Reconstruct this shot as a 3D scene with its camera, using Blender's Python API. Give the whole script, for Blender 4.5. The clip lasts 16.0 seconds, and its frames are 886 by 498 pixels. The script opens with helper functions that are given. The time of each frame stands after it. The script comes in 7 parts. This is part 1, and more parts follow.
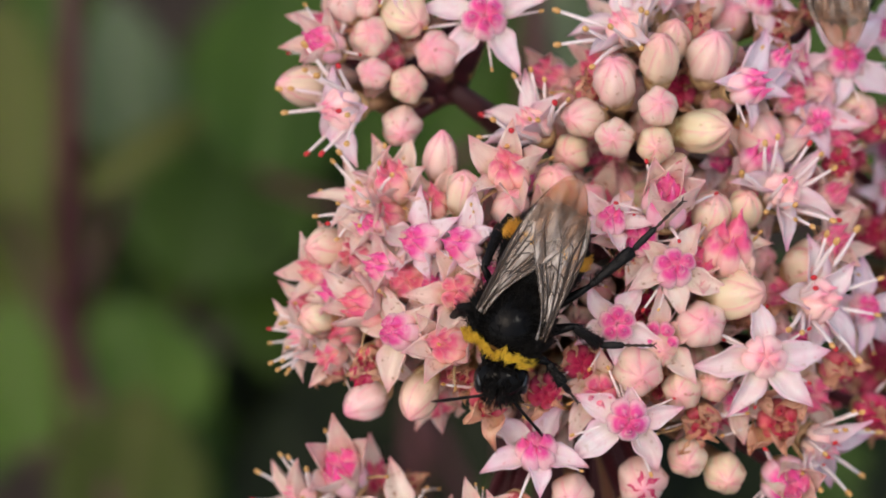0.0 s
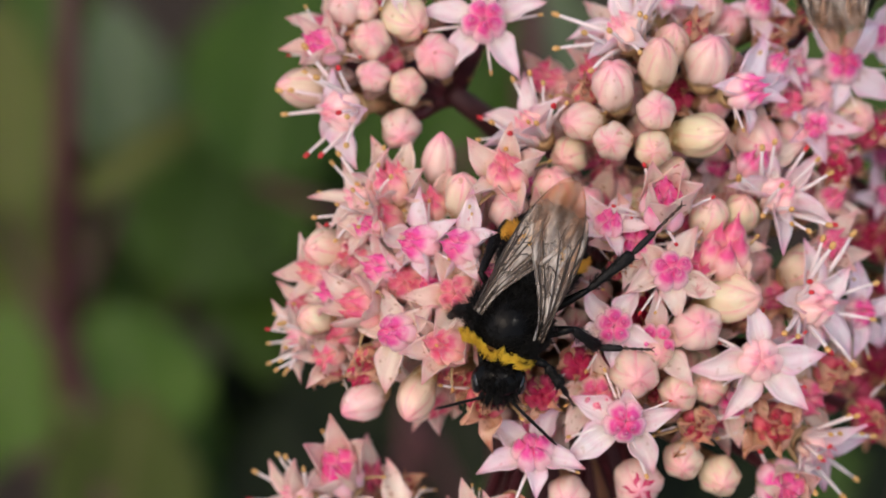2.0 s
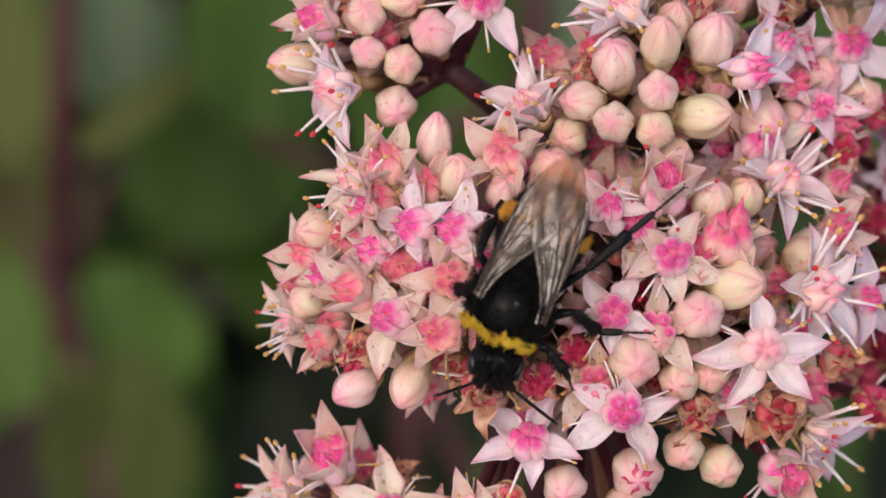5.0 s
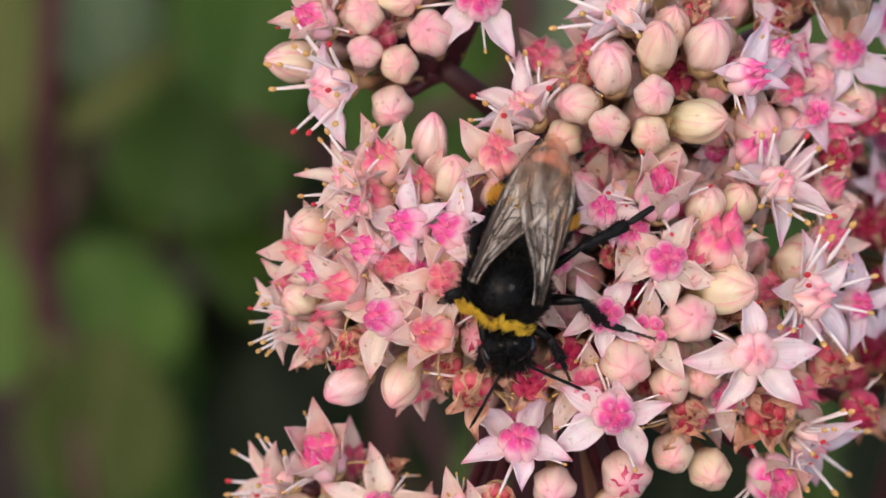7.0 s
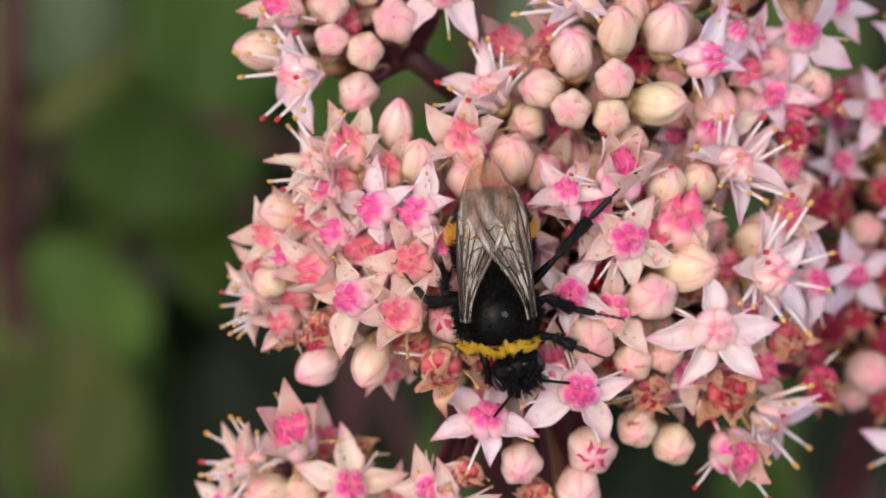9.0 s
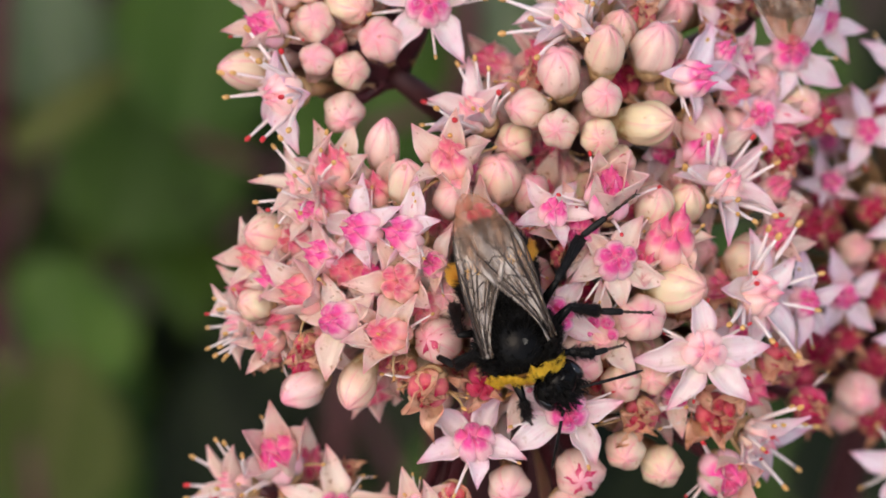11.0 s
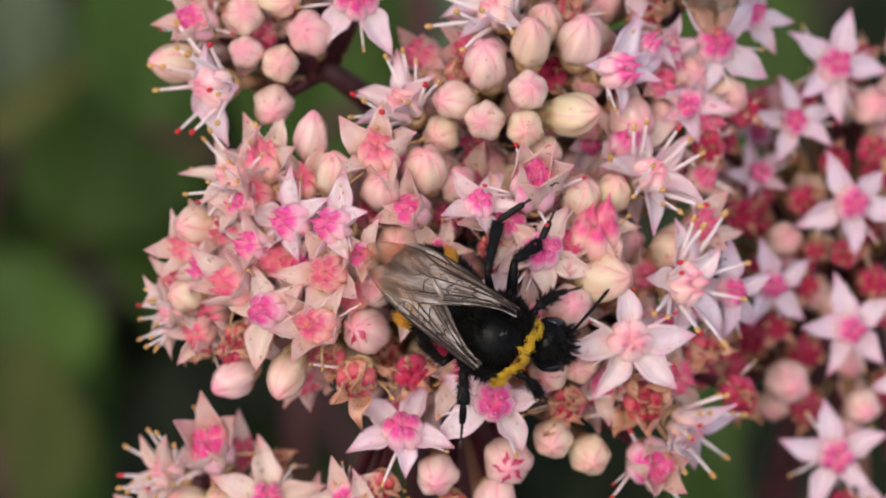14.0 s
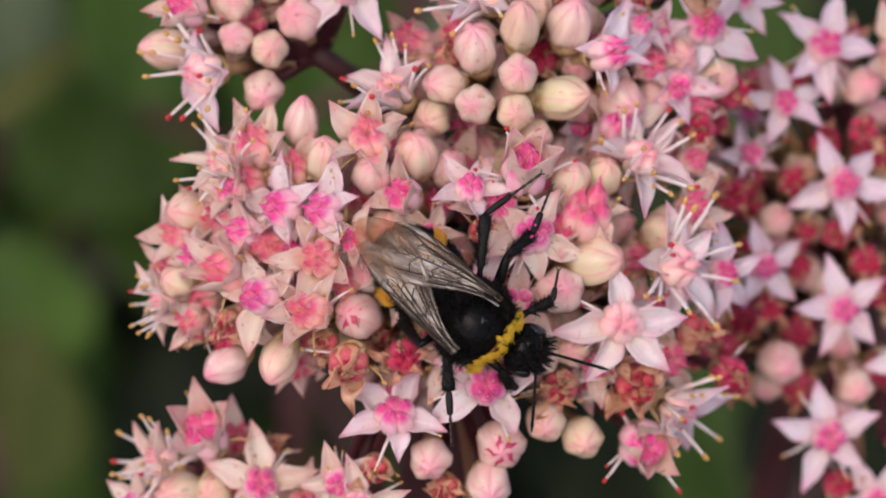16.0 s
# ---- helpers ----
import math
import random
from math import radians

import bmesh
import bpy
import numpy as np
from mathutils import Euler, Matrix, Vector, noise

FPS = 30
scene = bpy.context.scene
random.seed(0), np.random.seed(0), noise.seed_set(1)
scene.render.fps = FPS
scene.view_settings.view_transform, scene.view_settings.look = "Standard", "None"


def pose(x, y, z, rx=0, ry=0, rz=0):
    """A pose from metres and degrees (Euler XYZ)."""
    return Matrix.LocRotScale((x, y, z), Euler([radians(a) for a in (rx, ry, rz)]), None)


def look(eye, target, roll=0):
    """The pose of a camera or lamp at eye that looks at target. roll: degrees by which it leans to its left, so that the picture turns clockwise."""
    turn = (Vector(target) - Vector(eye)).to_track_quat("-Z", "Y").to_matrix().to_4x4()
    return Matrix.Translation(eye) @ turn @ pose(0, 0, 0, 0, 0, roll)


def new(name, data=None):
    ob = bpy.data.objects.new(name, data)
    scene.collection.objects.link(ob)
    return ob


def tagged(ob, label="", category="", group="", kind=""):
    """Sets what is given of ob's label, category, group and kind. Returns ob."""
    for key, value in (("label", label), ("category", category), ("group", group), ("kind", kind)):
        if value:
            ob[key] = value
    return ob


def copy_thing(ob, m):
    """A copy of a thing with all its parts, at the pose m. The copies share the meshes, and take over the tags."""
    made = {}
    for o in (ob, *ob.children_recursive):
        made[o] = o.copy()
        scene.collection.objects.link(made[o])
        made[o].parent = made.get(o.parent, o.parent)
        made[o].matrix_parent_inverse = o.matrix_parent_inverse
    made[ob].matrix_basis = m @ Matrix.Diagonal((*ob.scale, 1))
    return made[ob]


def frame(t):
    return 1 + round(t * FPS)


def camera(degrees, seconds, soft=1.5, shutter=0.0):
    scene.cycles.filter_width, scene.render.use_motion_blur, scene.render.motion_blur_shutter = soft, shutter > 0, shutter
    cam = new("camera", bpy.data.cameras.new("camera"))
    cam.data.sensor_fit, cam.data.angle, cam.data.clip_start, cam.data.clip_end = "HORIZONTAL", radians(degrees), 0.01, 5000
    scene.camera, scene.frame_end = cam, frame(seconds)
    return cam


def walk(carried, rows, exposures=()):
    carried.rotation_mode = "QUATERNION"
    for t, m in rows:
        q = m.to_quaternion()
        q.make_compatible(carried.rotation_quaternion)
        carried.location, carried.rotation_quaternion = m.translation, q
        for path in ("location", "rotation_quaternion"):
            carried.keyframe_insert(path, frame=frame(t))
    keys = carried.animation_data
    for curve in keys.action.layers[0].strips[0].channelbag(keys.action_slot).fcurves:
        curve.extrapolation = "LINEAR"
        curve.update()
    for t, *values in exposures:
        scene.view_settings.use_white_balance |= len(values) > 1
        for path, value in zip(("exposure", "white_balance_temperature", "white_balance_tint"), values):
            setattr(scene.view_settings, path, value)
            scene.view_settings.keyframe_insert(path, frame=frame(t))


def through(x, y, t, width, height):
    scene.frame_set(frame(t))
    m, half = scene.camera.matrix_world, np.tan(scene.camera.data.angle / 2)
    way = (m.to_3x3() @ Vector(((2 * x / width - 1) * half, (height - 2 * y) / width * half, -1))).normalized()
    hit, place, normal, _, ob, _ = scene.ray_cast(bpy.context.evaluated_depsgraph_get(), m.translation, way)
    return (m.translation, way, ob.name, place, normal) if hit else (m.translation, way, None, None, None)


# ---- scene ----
# Camera: a close-up lens about a hand's length from the flower heads, tilted down.
cam = camera(16.0, 16.0, soft=1.65)
cam.data.dof.use_dof = True
cam.data.dof.focus_distance = 0.2446
cam.data.dof.aperture_fstop = 21.0
PATH = [
    (0.0, pose(0.00000, -0.16070, 0.64151, 40.000, 0.001, -0.001)),
    (0.5, pose(-0.00013, -0.16114, 0.64178, 40.286, -0.558, -0.169)),
    (1.0, pose(-0.00027, -0.16166, 0.64214, 40.105, -0.599, -0.037)),
    (1.5, pose(-0.00040, -0.16194, 0.64221, 40.210, -0.249, 0.069)),
    (2.0, pose(-0.00053, -0.16205, 0.64209, 40.182, -0.367, 0.199)),
    (2.5, pose(-0.00067, -0.16177, 0.64149, 39.807, -0.230, 0.310)),
    (3.0, pose(-0.00080, -0.16226, 0.64182, 39.770, -0.380, 0.248)),
    (3.2, pose(-0.00066, -0.16164, 0.64176, 39.847, -0.376, 0.317)),
    (5.3, pose(0.00086, -0.15320, 0.63889, 38.869, -0.503, 0.711)),
    (5.5, pose(0.00100, -0.15257, 0.63883, 38.844, -0.900, 0.892)),
    (6.0, pose(0.00023, -0.15260, 0.63938, 38.847, -0.905, 1.034)),
    (6.5, pose(-0.00053, -0.15220, 0.63942, 38.661, -1.225, 0.926)),
    (7.0, pose(-0.00130, -0.15324, 0.64118, 38.432, -1.461, 0.972)),
    (7.5, pose(-0.00153, -0.15529, 0.64304, 39.012, -1.346, 0.182)),
    (8.0, pose(-0.00175, -0.15679, 0.64425, 39.076, -1.415, 0.177)),
    (8.5, pose(-0.00198, -0.15810, 0.64522, 38.696, -1.499, -0.075)),
    (9.0, pose(-0.00220, -0.15796, 0.64448, 38.506, -1.673, -0.043)),
    (9.2, pose(-0.00220, -0.15870, 0.64535, 38.713, -1.613, -0.123)),
    (11.3, pose(-0.00220, -0.15654, 0.64278, 38.884, -1.832, -0.274)),
    (11.5, pose(-0.00220, -0.15698, 0.64331, 38.159, -1.759, -0.011)),
    (12.0, pose(0.00015, -0.15668, 0.64256, 37.989, -1.968, -0.351)),
    (12.5, pose(0.00250, -0.15812, 0.64389, 38.206, -1.943, -0.510)),
    (13.0, pose(0.00264, -0.15942, 0.64567, 38.410, -1.859, -0.810)),
    (13.5, pose(0.00279, -0.15866, 0.64497, 38.676, -1.612, -0.547)),
    (14.0, pose(0.00293, -0.15833, 0.64480, 38.769, -1.783, -0.514)),
    (14.5, pose(0.00307, -0.15680, 0.64321, 38.621, -1.523, -0.681)),
    (15.0, pose(0.00321, -0.15803, 0.64489, 38.624, -0.972, -0.651)),
    (15.5, pose(0.00336, -0.15839, 0.64555, 38.642, -1.189, -0.947)),
    (16.0, pose(0.00350, -0.15793, 0.64522, 38.361, -1.525, -0.883)),
]
walk(cam, PATH, [(0.0, 0.40, 6900, 12), (3.0, 0.40, 6900, 12), (6.5, 0.44, 6880, 12), (8.5, 0.57, 6920, 11.5), (11.5, 0.51, 6900, 12.5), (13.5, 0.43, 6880, 14), (15.0, 0.36, 6840, 15), (16.0, 0.36, 6840, 15)])

# The flower heads face the lens: u to the right, v up the slope, w outwards from their surface.
SLOPE = Matrix.Translation((0, 0, 0.45)) @ Matrix.Rotation(radians(40), 4, "X")
MM = 0.001

# ---- light: a bright overcast day ----
world = bpy.data.worlds.new("overcast_sky")
scene.world = world
world.use_nodes = True
sky = world.node_tree.nodes.new("ShaderNodeTexSky")
sky.sky_type, sky.sun_disc = "NISHITA", False
sky.sun_elevation, sky.sun_rotation = radians(56), radians(217)
sky.air_density, sky.dust_density, sky.ozone_density = 1.0, 4.0, 1.0
world.node_tree.links.new(sky.outputs[0], world.node_tree.nodes["Background"].inputs[0])
world.node_tree.nodes["Background"].inputs[1].default_value = 0.15
sun = new("sun", bpy.data.lights.new("sun", "SUN"))
sun.data.energy, sun.data.angle, sun.data.color = 0.40, radians(12), (1.0, 0.96, 0.9)
sun.matrix_world = look((0.38, -0.5, 1.4), (0, 0, 0.45))


# ---- materials ----
BUD_TWIST = 0.5  # radians from a bud's foot to its tip


class Nodes:
    """A small helper to wire a node material."""

    def __init__(self, name):
        self.mat = bpy.data.materials.new(name)
        self.mat.use_nodes = True
        self.tree = self.mat.node_tree
        self.bsdf = self.tree.nodes["Principled BSDF"]
        self.out = self.tree.nodes["Material Output"]

    def add(self, kind, **inputs):
        node = self.tree.nodes.new(kind)
        for key, value in inputs.items():
            node.inputs[key.replace("_", " ")].default_value = value
        return node

    def link(self, a, b):
        self.tree.links.new(a, b)

    def coords(self, scale=(1, 1, 1)):
        tc, mp = self.add("ShaderNodeTexCoord"), self.add("ShaderNodeMapping")
        mp.inputs["Scale"].default_value = scale
        self.link(tc.outputs["Object"], mp.inputs["Vector"])
        return mp.outputs["Vector"]

    def noise(self, scale, detail=3.0, stretch=(1, 1, 1), shift=True):
        """Noise over the object's own space, shifted from object to object."""
        vec = self.coords(stretch)
        n = self.add("ShaderNodeTexNoise")
        n.noise_dimensions = "4D"
        n.inputs["Scale"].default_value, n.inputs["Detail"].default_value = scale, detail
        self.link(vec, n.inputs["Vector"])
        if shift:
            info, mul = self.add("ShaderNodeObjectInfo"), self.add("ShaderNodeMath")
            mul.operation = "MULTIPLY"
            mul.inputs[1].default_value = 37.0
            self.link(info.outputs["Random"], mul.inputs[0])
            self.link(mul.outputs[0], n.inputs["W"])
        return n.outputs["Fac"]

    def ramp(self, fac, stops):
        r = self.add("ShaderNodeValToRGB")
        e = r.color_ramp.elements
        while len(e) < len(stops):
            e.new(0.5)
        for el, (at, col) in zip(e, stops):
            el.position, el.color = at, (*col, 1) if len(col) == 3 else col
        self.link(fac, r.inputs[0])
        return r.outputs["Color"]

    def mix(self, fac, a, b, mode="MIX"):
        m = self.add("ShaderNodeMix")
        m.data_type, m.blend_type = "RGBA", mode
        for sock, v in ((m.inputs[0], fac), (m.inputs[6], a), (m.inputs[7], b)):
            if isinstance(v, (int, float)):
                sock.default_value = v
            elif isinstance(v, tuple):
                sock.default_value = (*v, 1)
            else:
                self.link(v, sock)
        return m.outputs[2]

    def along(self, axis, low, high):
        """0 to 1 along one axis of the object, in metres."""
        sep, rng = self.add("ShaderNodeSeparateXYZ"), self.add("ShaderNodeMapRange")
        self.link(self.coords(), sep.inputs[0])
        self.link(sep.outputs[axis], rng.inputs["Value"])
        rng.inputs["From Min"].default_value, rng.inputs["From Max"].default_value = low, high
        return rng.outputs[0]

    def chance(self):
        return self.add("ShaderNodeObjectInfo").outputs["Random"]

    def done(self, color, rough=0.5, bump=None, height=0.3, dist=0.0002, sss=0.0, radius=(0.002, 0.0008, 0.0006), spec=0.4, through=0.0):
        b = self.bsdf
        if isinstance(color, tuple):
            b.inputs["Base Color"].default_value = (*color, 1)
        else:
            self.link(color, b.inputs["Base Color"])
        if isinstance(rough, float):
            b.inputs["Roughness"].default_value = rough
        else:
            self.link(rough, b.inputs["Roughness"])
        b.inputs["Specular IOR Level"].default_value = spec
        if sss:
            b.inputs["Subsurface Weight"].default_value = sss
            b.inputs["Subsurface Radius"].default_value = radius
            b.inputs["Subsurface Scale"].default_value = 1.0
        if bump is not None:
            n = self.add("ShaderNodeBump", Strength=height, Distance=dist)
            self.link(bump, n.inputs["Height"])
            self.link(n.outputs[0], b.inputs["Normal"])
        if through:
            thin, blend = self.add("ShaderNodeBsdfTranslucent"), self.add("ShaderNodeMixShader")
            self.link(self.mix(1.0, color, (1.0, 0.76, 0.79), "MULTIPLY"), thin.inputs[0])
            blend.inputs[0].default_value = through
            self.link(b.outputs[0], blend.inputs[1])
            self.link(thin.outputs[0], blend.inputs[2])
            self.link(blend.outputs[0], self.out.inputs[0])
        return self.mat


def petal_material(name, root, blade, tip, blush, spots=0.0, rough=0.30):
    n = Nodes(name)
    base = n.ramp(n.along(1, 0.0004, 0.0054), [(0.0, root), (0.3, blade), (0.58, blade), (1.0, tip)])
    base = n.mix(n.ramp(n.noise(620, 4), [(0.50, (0, 0, 0)), (0.74, (0.5, 0.5, 0.5))]), base, blush)
    pale = n.ramp(n.chance(), [(0.0, (0.96, 0.92, 0.97)), (0.4, (1, 0.98, 1.0)), (0.75, (1.0, 0.95, 0.93)), (1.0, (1.0, 0.89, 0.88))])
    base = n.mix(1.0, base, pale, "MULTIPLY")
    veins = n.noise(4200, 2, (1, 0.07, 0.3))
    base = n.mix(n.ramp(veins, [(0.5, (0, 0, 0)), (0.75, (0.26, 0.26, 0.26))]), base, blush)
    edge, wide = n.add("ShaderNodeMath"), n.add("ShaderNodeMapRange")
    sep = n.add("ShaderNodeSeparateXYZ")
    edge.operation = "ABSOLUTE"
    n.link(n.coords(), sep.inputs[0])
    n.link(sep.outputs[0], edge.inputs[0])
    n.link(edge.outputs[0], wide.inputs["Value"])
    wide.inputs["From Min"].default_value, wide.inputs["From Max"].default_value, wide.inputs["To Max"].default_value = 0.0008, 0.0014, 0.85
    base = n.mix(wide.outputs[0], base, blush)
    worn = n.mix(1.0, n.ramp(n.along(1, 0.0040, 0.0054), [(0.0, (0, 0, 0)), (1.0, (1, 1, 1))]), n.ramp(n.noise(900, 3), [(0.50, (0, 0, 0)), (0.60, (0.8, 0.8, 0.8))]), "MULTIPLY")
    base = n.mix(worn, base, (0.50, 0.22, 0.10))
    base = n.mix(n.ramp(n.noise(520, 3), [(0.58, (0, 0, 0)), (0.72, (0.5 * spots, 0.5 * spots, 0.5 * spots))]), base, (0.80, 0.52, 0.30))
    flecks = n.mix(1.0, n.ramp(n.noise(2100, 2), [(0.66, (0, 0, 0)), (0.70, (0.75, 0.75, 0.75))]), n.ramp(n.noise(300, 2), [(0.5, (0, 0, 0)), (0.6, (1, 1, 1))]), "MULTIPLY")
    base = n.mix(flecks, base, (0.66, 0.05, 0.12))
    if spots:
        base = n.mix(n.ramp(n.noise(1300, 3), [(0.63, (0, 0, 0)), (0.68, (spots, spots, spots))]), base, (0.42, 0.17, 0.06))
    return n.done(base, rough, n.mix(0.5, veins, n.noise(1600, 3)), 0.7, 0.00025, 0.25, (0.0016, 0.0007, 0.0007), spec=0.45, through=0.17)


def bud_material(name, low, mid, tip, brown=0.35):
    """Pale waxy petals wound round the bud, each with a rose margin, flushed towards the tip and browned at the foot."""
    n = Nodes(name)
    base = n.ramp(n.along(2, 0.0002, 0.0046), [(0.0, low), (0.30, mid), (0.78, mid), (1.0, tip)])
    base = n.mix(n.mix(1.0, n.ramp(n.noise(520, 4), [(0.42, (0, 0, 0)), (0.74, (0.55, 0.55, 0.55))]), n.ramp(n.along(2, 0.0010, 0.0040), [(0.0, (0.15, 0.15, 0.15)), (1.0, (1, 1, 1))]), "MULTIPLY"), base, tip)
    tint = n.ramp(n.chance(), [(0.0, (0.97, 0.98, 0.84)), (0.45, (1, 0.98, 0.94)), (1.0, (1.0, 0.90, 0.88))])
    base = n.mix(1.0, base, tint, "MULTIPLY")
    streak = n.noise(3400, 2, (1, 1, 0.10))
    base = n.mix(n.ramp(streak, [(0.50, (0, 0, 0)), (0.72, (0.5, 0.5, 0.5))]), base, n.mix(n.along(2, 0.0018, 0.0046), base, (0.84, 0.26, 0.36)))
    spoke, five, wind, shift, part_of = n.add("ShaderNodeTexGradient"), n.add("ShaderNodeMath"), n.add("ShaderNodeMath"), n.add("ShaderNodeMath"), n.add("ShaderNodeMath")
    spoke.gradient_type, five.operation, wind.operation, shift.operation, part_of.operation = "RADIAL", "MULTIPLY", "MULTIPLY", "SUBTRACT", "FRACT"
    n.link(n.coords(), spoke.inputs[0])
    n.link(spoke.outputs["Fac"], five.inputs[0])
    five.inputs[1].default_value = 5.0
    n.link(n.along(2, 0.0, 0.0046), wind.inputs[0])
    wind.inputs[1].default_value = 5.0 * BUD_TWIST / (2 * math.pi)
    n.link(five.outputs[0], shift.inputs[0])
    n.link(wind.outputs[0], shift.inputs[1])
    half = n.add("ShaderNodeMath")
    half.operation = "ADD"
    half.inputs[1].default_value = 4.5
    n.link(shift.outputs[0], half.inputs[0])
    n.link(half.outputs[0], part_of.inputs[0])
    margin = n.mix(1.0, n.ramp(part_of.outputs[0], [(0.0, (0.85, 0.85, 0.85)), (0.07, (0.45, 0.45, 0.45)), (0.20, (0, 0, 0))]), n.ramp(n.along(2, 0.0010, 0.0036), [(0.0, (0.1, 0.1, 0.1)), (1.0, (1, 1, 1))]), "MULTIPLY")
    base = n.mix(n.mix(1.0, margin, n.ramp(n.noise(700, 2), [(0.32, (0.15, 0.15, 0.15)), (0.60, (1, 1, 1))]), "MULTIPLY"), base, (0.80, 0.21, 0.32))
    base = n.mix(n.ramp(n.noise(1300, 3), [(0.63, (0, 0, 0)), (0.69, (brown, brown, brown))]), base, (0.34, 0.14, 0.05))
    base = n.mix(n.mix(1.0, n.ramp(n.along(2, 0.0005, 0.0021), [(0.0, (1, 1, 1)), (1.0, (0, 0, 0))]), n.ramp(n.noise(1100, 3), [(0.44, (0, 0, 0)), (0.56, (0.85, 0.85, 0.85))]), "MULTIPLY"), base, (0.36, 0.17, 0.06))
    return n.done(base, 0.27, n.mix(0.5, streak, n.noise(900, 4)), 0.4, 0.00025, 0.30, (0.0014, 0.0008, 0.0006), spec=0.5)


def carpel_material(name, low, mid, tip, rough=0.3):
    """Pale and fleshy, with a coloured beak and a flush that runs down from it in streaks."""
    n = Nodes(name)
    base = n.ramp(n.along(2, 0.0, 0.0036), [(0.0, low), (0.30, mid), (0.58, mid), (0.76, tip), (1.0, tip)])
    streak = n.noise(2600, 2, (1, 1, 0.16))
    upper = n.ramp(n.along(2, 0.0012, 0.0030), [(0.0, (0.03, 0.03, 0.03)), (1.0, (0.42, 0.42, 0.42))])
    base = n.mix(n.mix(1.0, n.ramp(streak, [(0.48, (0, 0, 0)), (0.66, (1, 1, 1))]), upper, "MULTIPLY"), base, tip)
    inner = n.ramp(n.along(0, -0.0011, 0.0004), [(0.0, (0.65, 0.65, 0.65)), (1.0, (0, 0, 0))])
    base = n.mix(inner, base, n.mix(0.62, mid, tip))
    base = n.mix(n.ramp(n.noise(1500, 3), [(0.50, (0, 0, 0)), (0.72, (0.5, 0.5, 0.5))]), base, low)
    tint = n.ramp(n.chance(), [(0.0, (1.0, 0.88, 0.95)), (0.5, (1, 1, 1)), (1.0, (1.0, 0.97, 0.90))])
    return n.done(n.mix(1.0, base, tint, "MULTIPLY"), rough, n.mix(0.5, streak, n.noise(3500, 3)), 0.45, 0.00015, 0.25, (0.0012, 0.0006, 0.0006), spec=0.42)


def plain_material(name, a, b, scale, rough, height=0.3, dist=0.0003, stretch=(1, 1, 1), sss=0.0, spec=0.4, shift=True):
    n = Nodes(name)
    big, fine = n.noise(scale, 3, stretch, shift), n.noise(scale * 5, 4, stretch, shift)
    base = n.mix(n.ramp(n.mix(0.4, big, fine), [(0.35, (0, 0, 0)), (0.65, (1, 1, 1))]), a, b)
    return n.done(base, rough, fine, height, dist, sss, spec=spec)


PETAL = petal_material("pale_pink_petal", (0.86, 0.77, 0.64), (0.89, 0.79, 0.79), (0.81, 0.29, 0.48), (0.84, 0.42, 0.56), 0.3)
PETAL_ROSY = petal_material("rosy_petal", (0.82, 0.68, 0.44), (0.86, 0.67, 0.56), (0.78, 0.26, 0.33), (0.82, 0.42, 0.42), 0.8)
PETAL_LILAC = petal_material("lilac_pink_petal", (0.85, 0.77, 0.71), (0.88, 0.77, 0.84), (0.79, 0.32, 0.55), (0.82, 0.44, 0.62), 0.25)
PETAL_PEACH = petal_material("peach_petal", (0.84, 0.73, 0.51), (0.88, 0.74, 0.63), (0.80, 0.28, 0.35), (0.84, 0.43, 0.43), 0.7)
PETAL_DRY = petal_material("withered_petal", (0.78, 0.52, 0.30), (0.80, 0.46, 0.29), (0.46, 0.16, 0.06), (0.72, 0.25, 0.18), 0.9, 0.22)
BUD_CREAM = bud_material("cream_bud", (0.60, 0.56, 0.28), (0.73, 0.63, 0.48), (0.77, 0.40, 0.40), 0.5)
BUD_PINK = bud_material("pink_bud", (0.67, 0.60, 0.39), (0.76, 0.60, 0.54), (0.77, 0.31, 0.40), 0.45)
BUD_ROSE = bud_material("rose_bud", (0.72, 0.63, 0.50), (0.78, 0.58, 0.57), (0.77, 0.26, 0.38), 0.4)
CARPEL = carpel_material("pink_carpel", (0.90, 0.70, 0.66), (0.90, 0.54, 0.62), (0.83, 0.07, 0.34), 0.22)
CARPEL_PALE = carpel_material("pale_pink_carpel", (0.91, 0.724, 0.62), (0.92, 0.600, 0.58), (0.89, 0.207, 0.36))
CARPEL_RIPE = carpel_material("swollen_carpel", (0.86, 0.683, 0.50), (0.87, 0.549, 0.50), (0.78, 0.103, 0.27))
CARPEL_CORAL = carpel_material("coral_carpel", (0.86, 0.683, 0.48), (0.85, 0.476, 0.44), (0.76, 0.114, 0.24))
CARPEL_RED = carpel_material("wine_red_carpel", (0.74, 0.34, 0.20), (0.66, 0.14, 0.18), (0.48, 0.015, 0.07), 0.18)
CARPEL_WINE = carpel_material("crimson_carpel", (0.62, 0.20, 0.20), (0.58, 0.07, 0.15), (0.50, 0.015, 0.09), 0.25)
CALYX = plain_material("calyx_skin", (0.36, 0.22, 0.09), (0.60, 0.40, 0.22), 500, 0.5, sss=0.1)
FILAMENT = plain_material("filament_white_pink", (0.84, 0.66, 0.66), (0.88, 0.78, 0.76), 600, 0.45, sss=0.15)
ANTHER_TAN = plain_material("anther_tan", (0.56, 0.26, 0.06), (0.74, 0.48, 0.20), 2500, 0.7)
ANTHER_RED = plain_material("anther_red", (0.52, 0.015, 0.03), (0.70, 0.05, 0.06), 2500, 0.35)
STALK = plain_material("pink_green_stalk", (0.30, 0.24, 0.09), (0.38, 0.16, 0.12), 260, 0.5, sss=0.1)
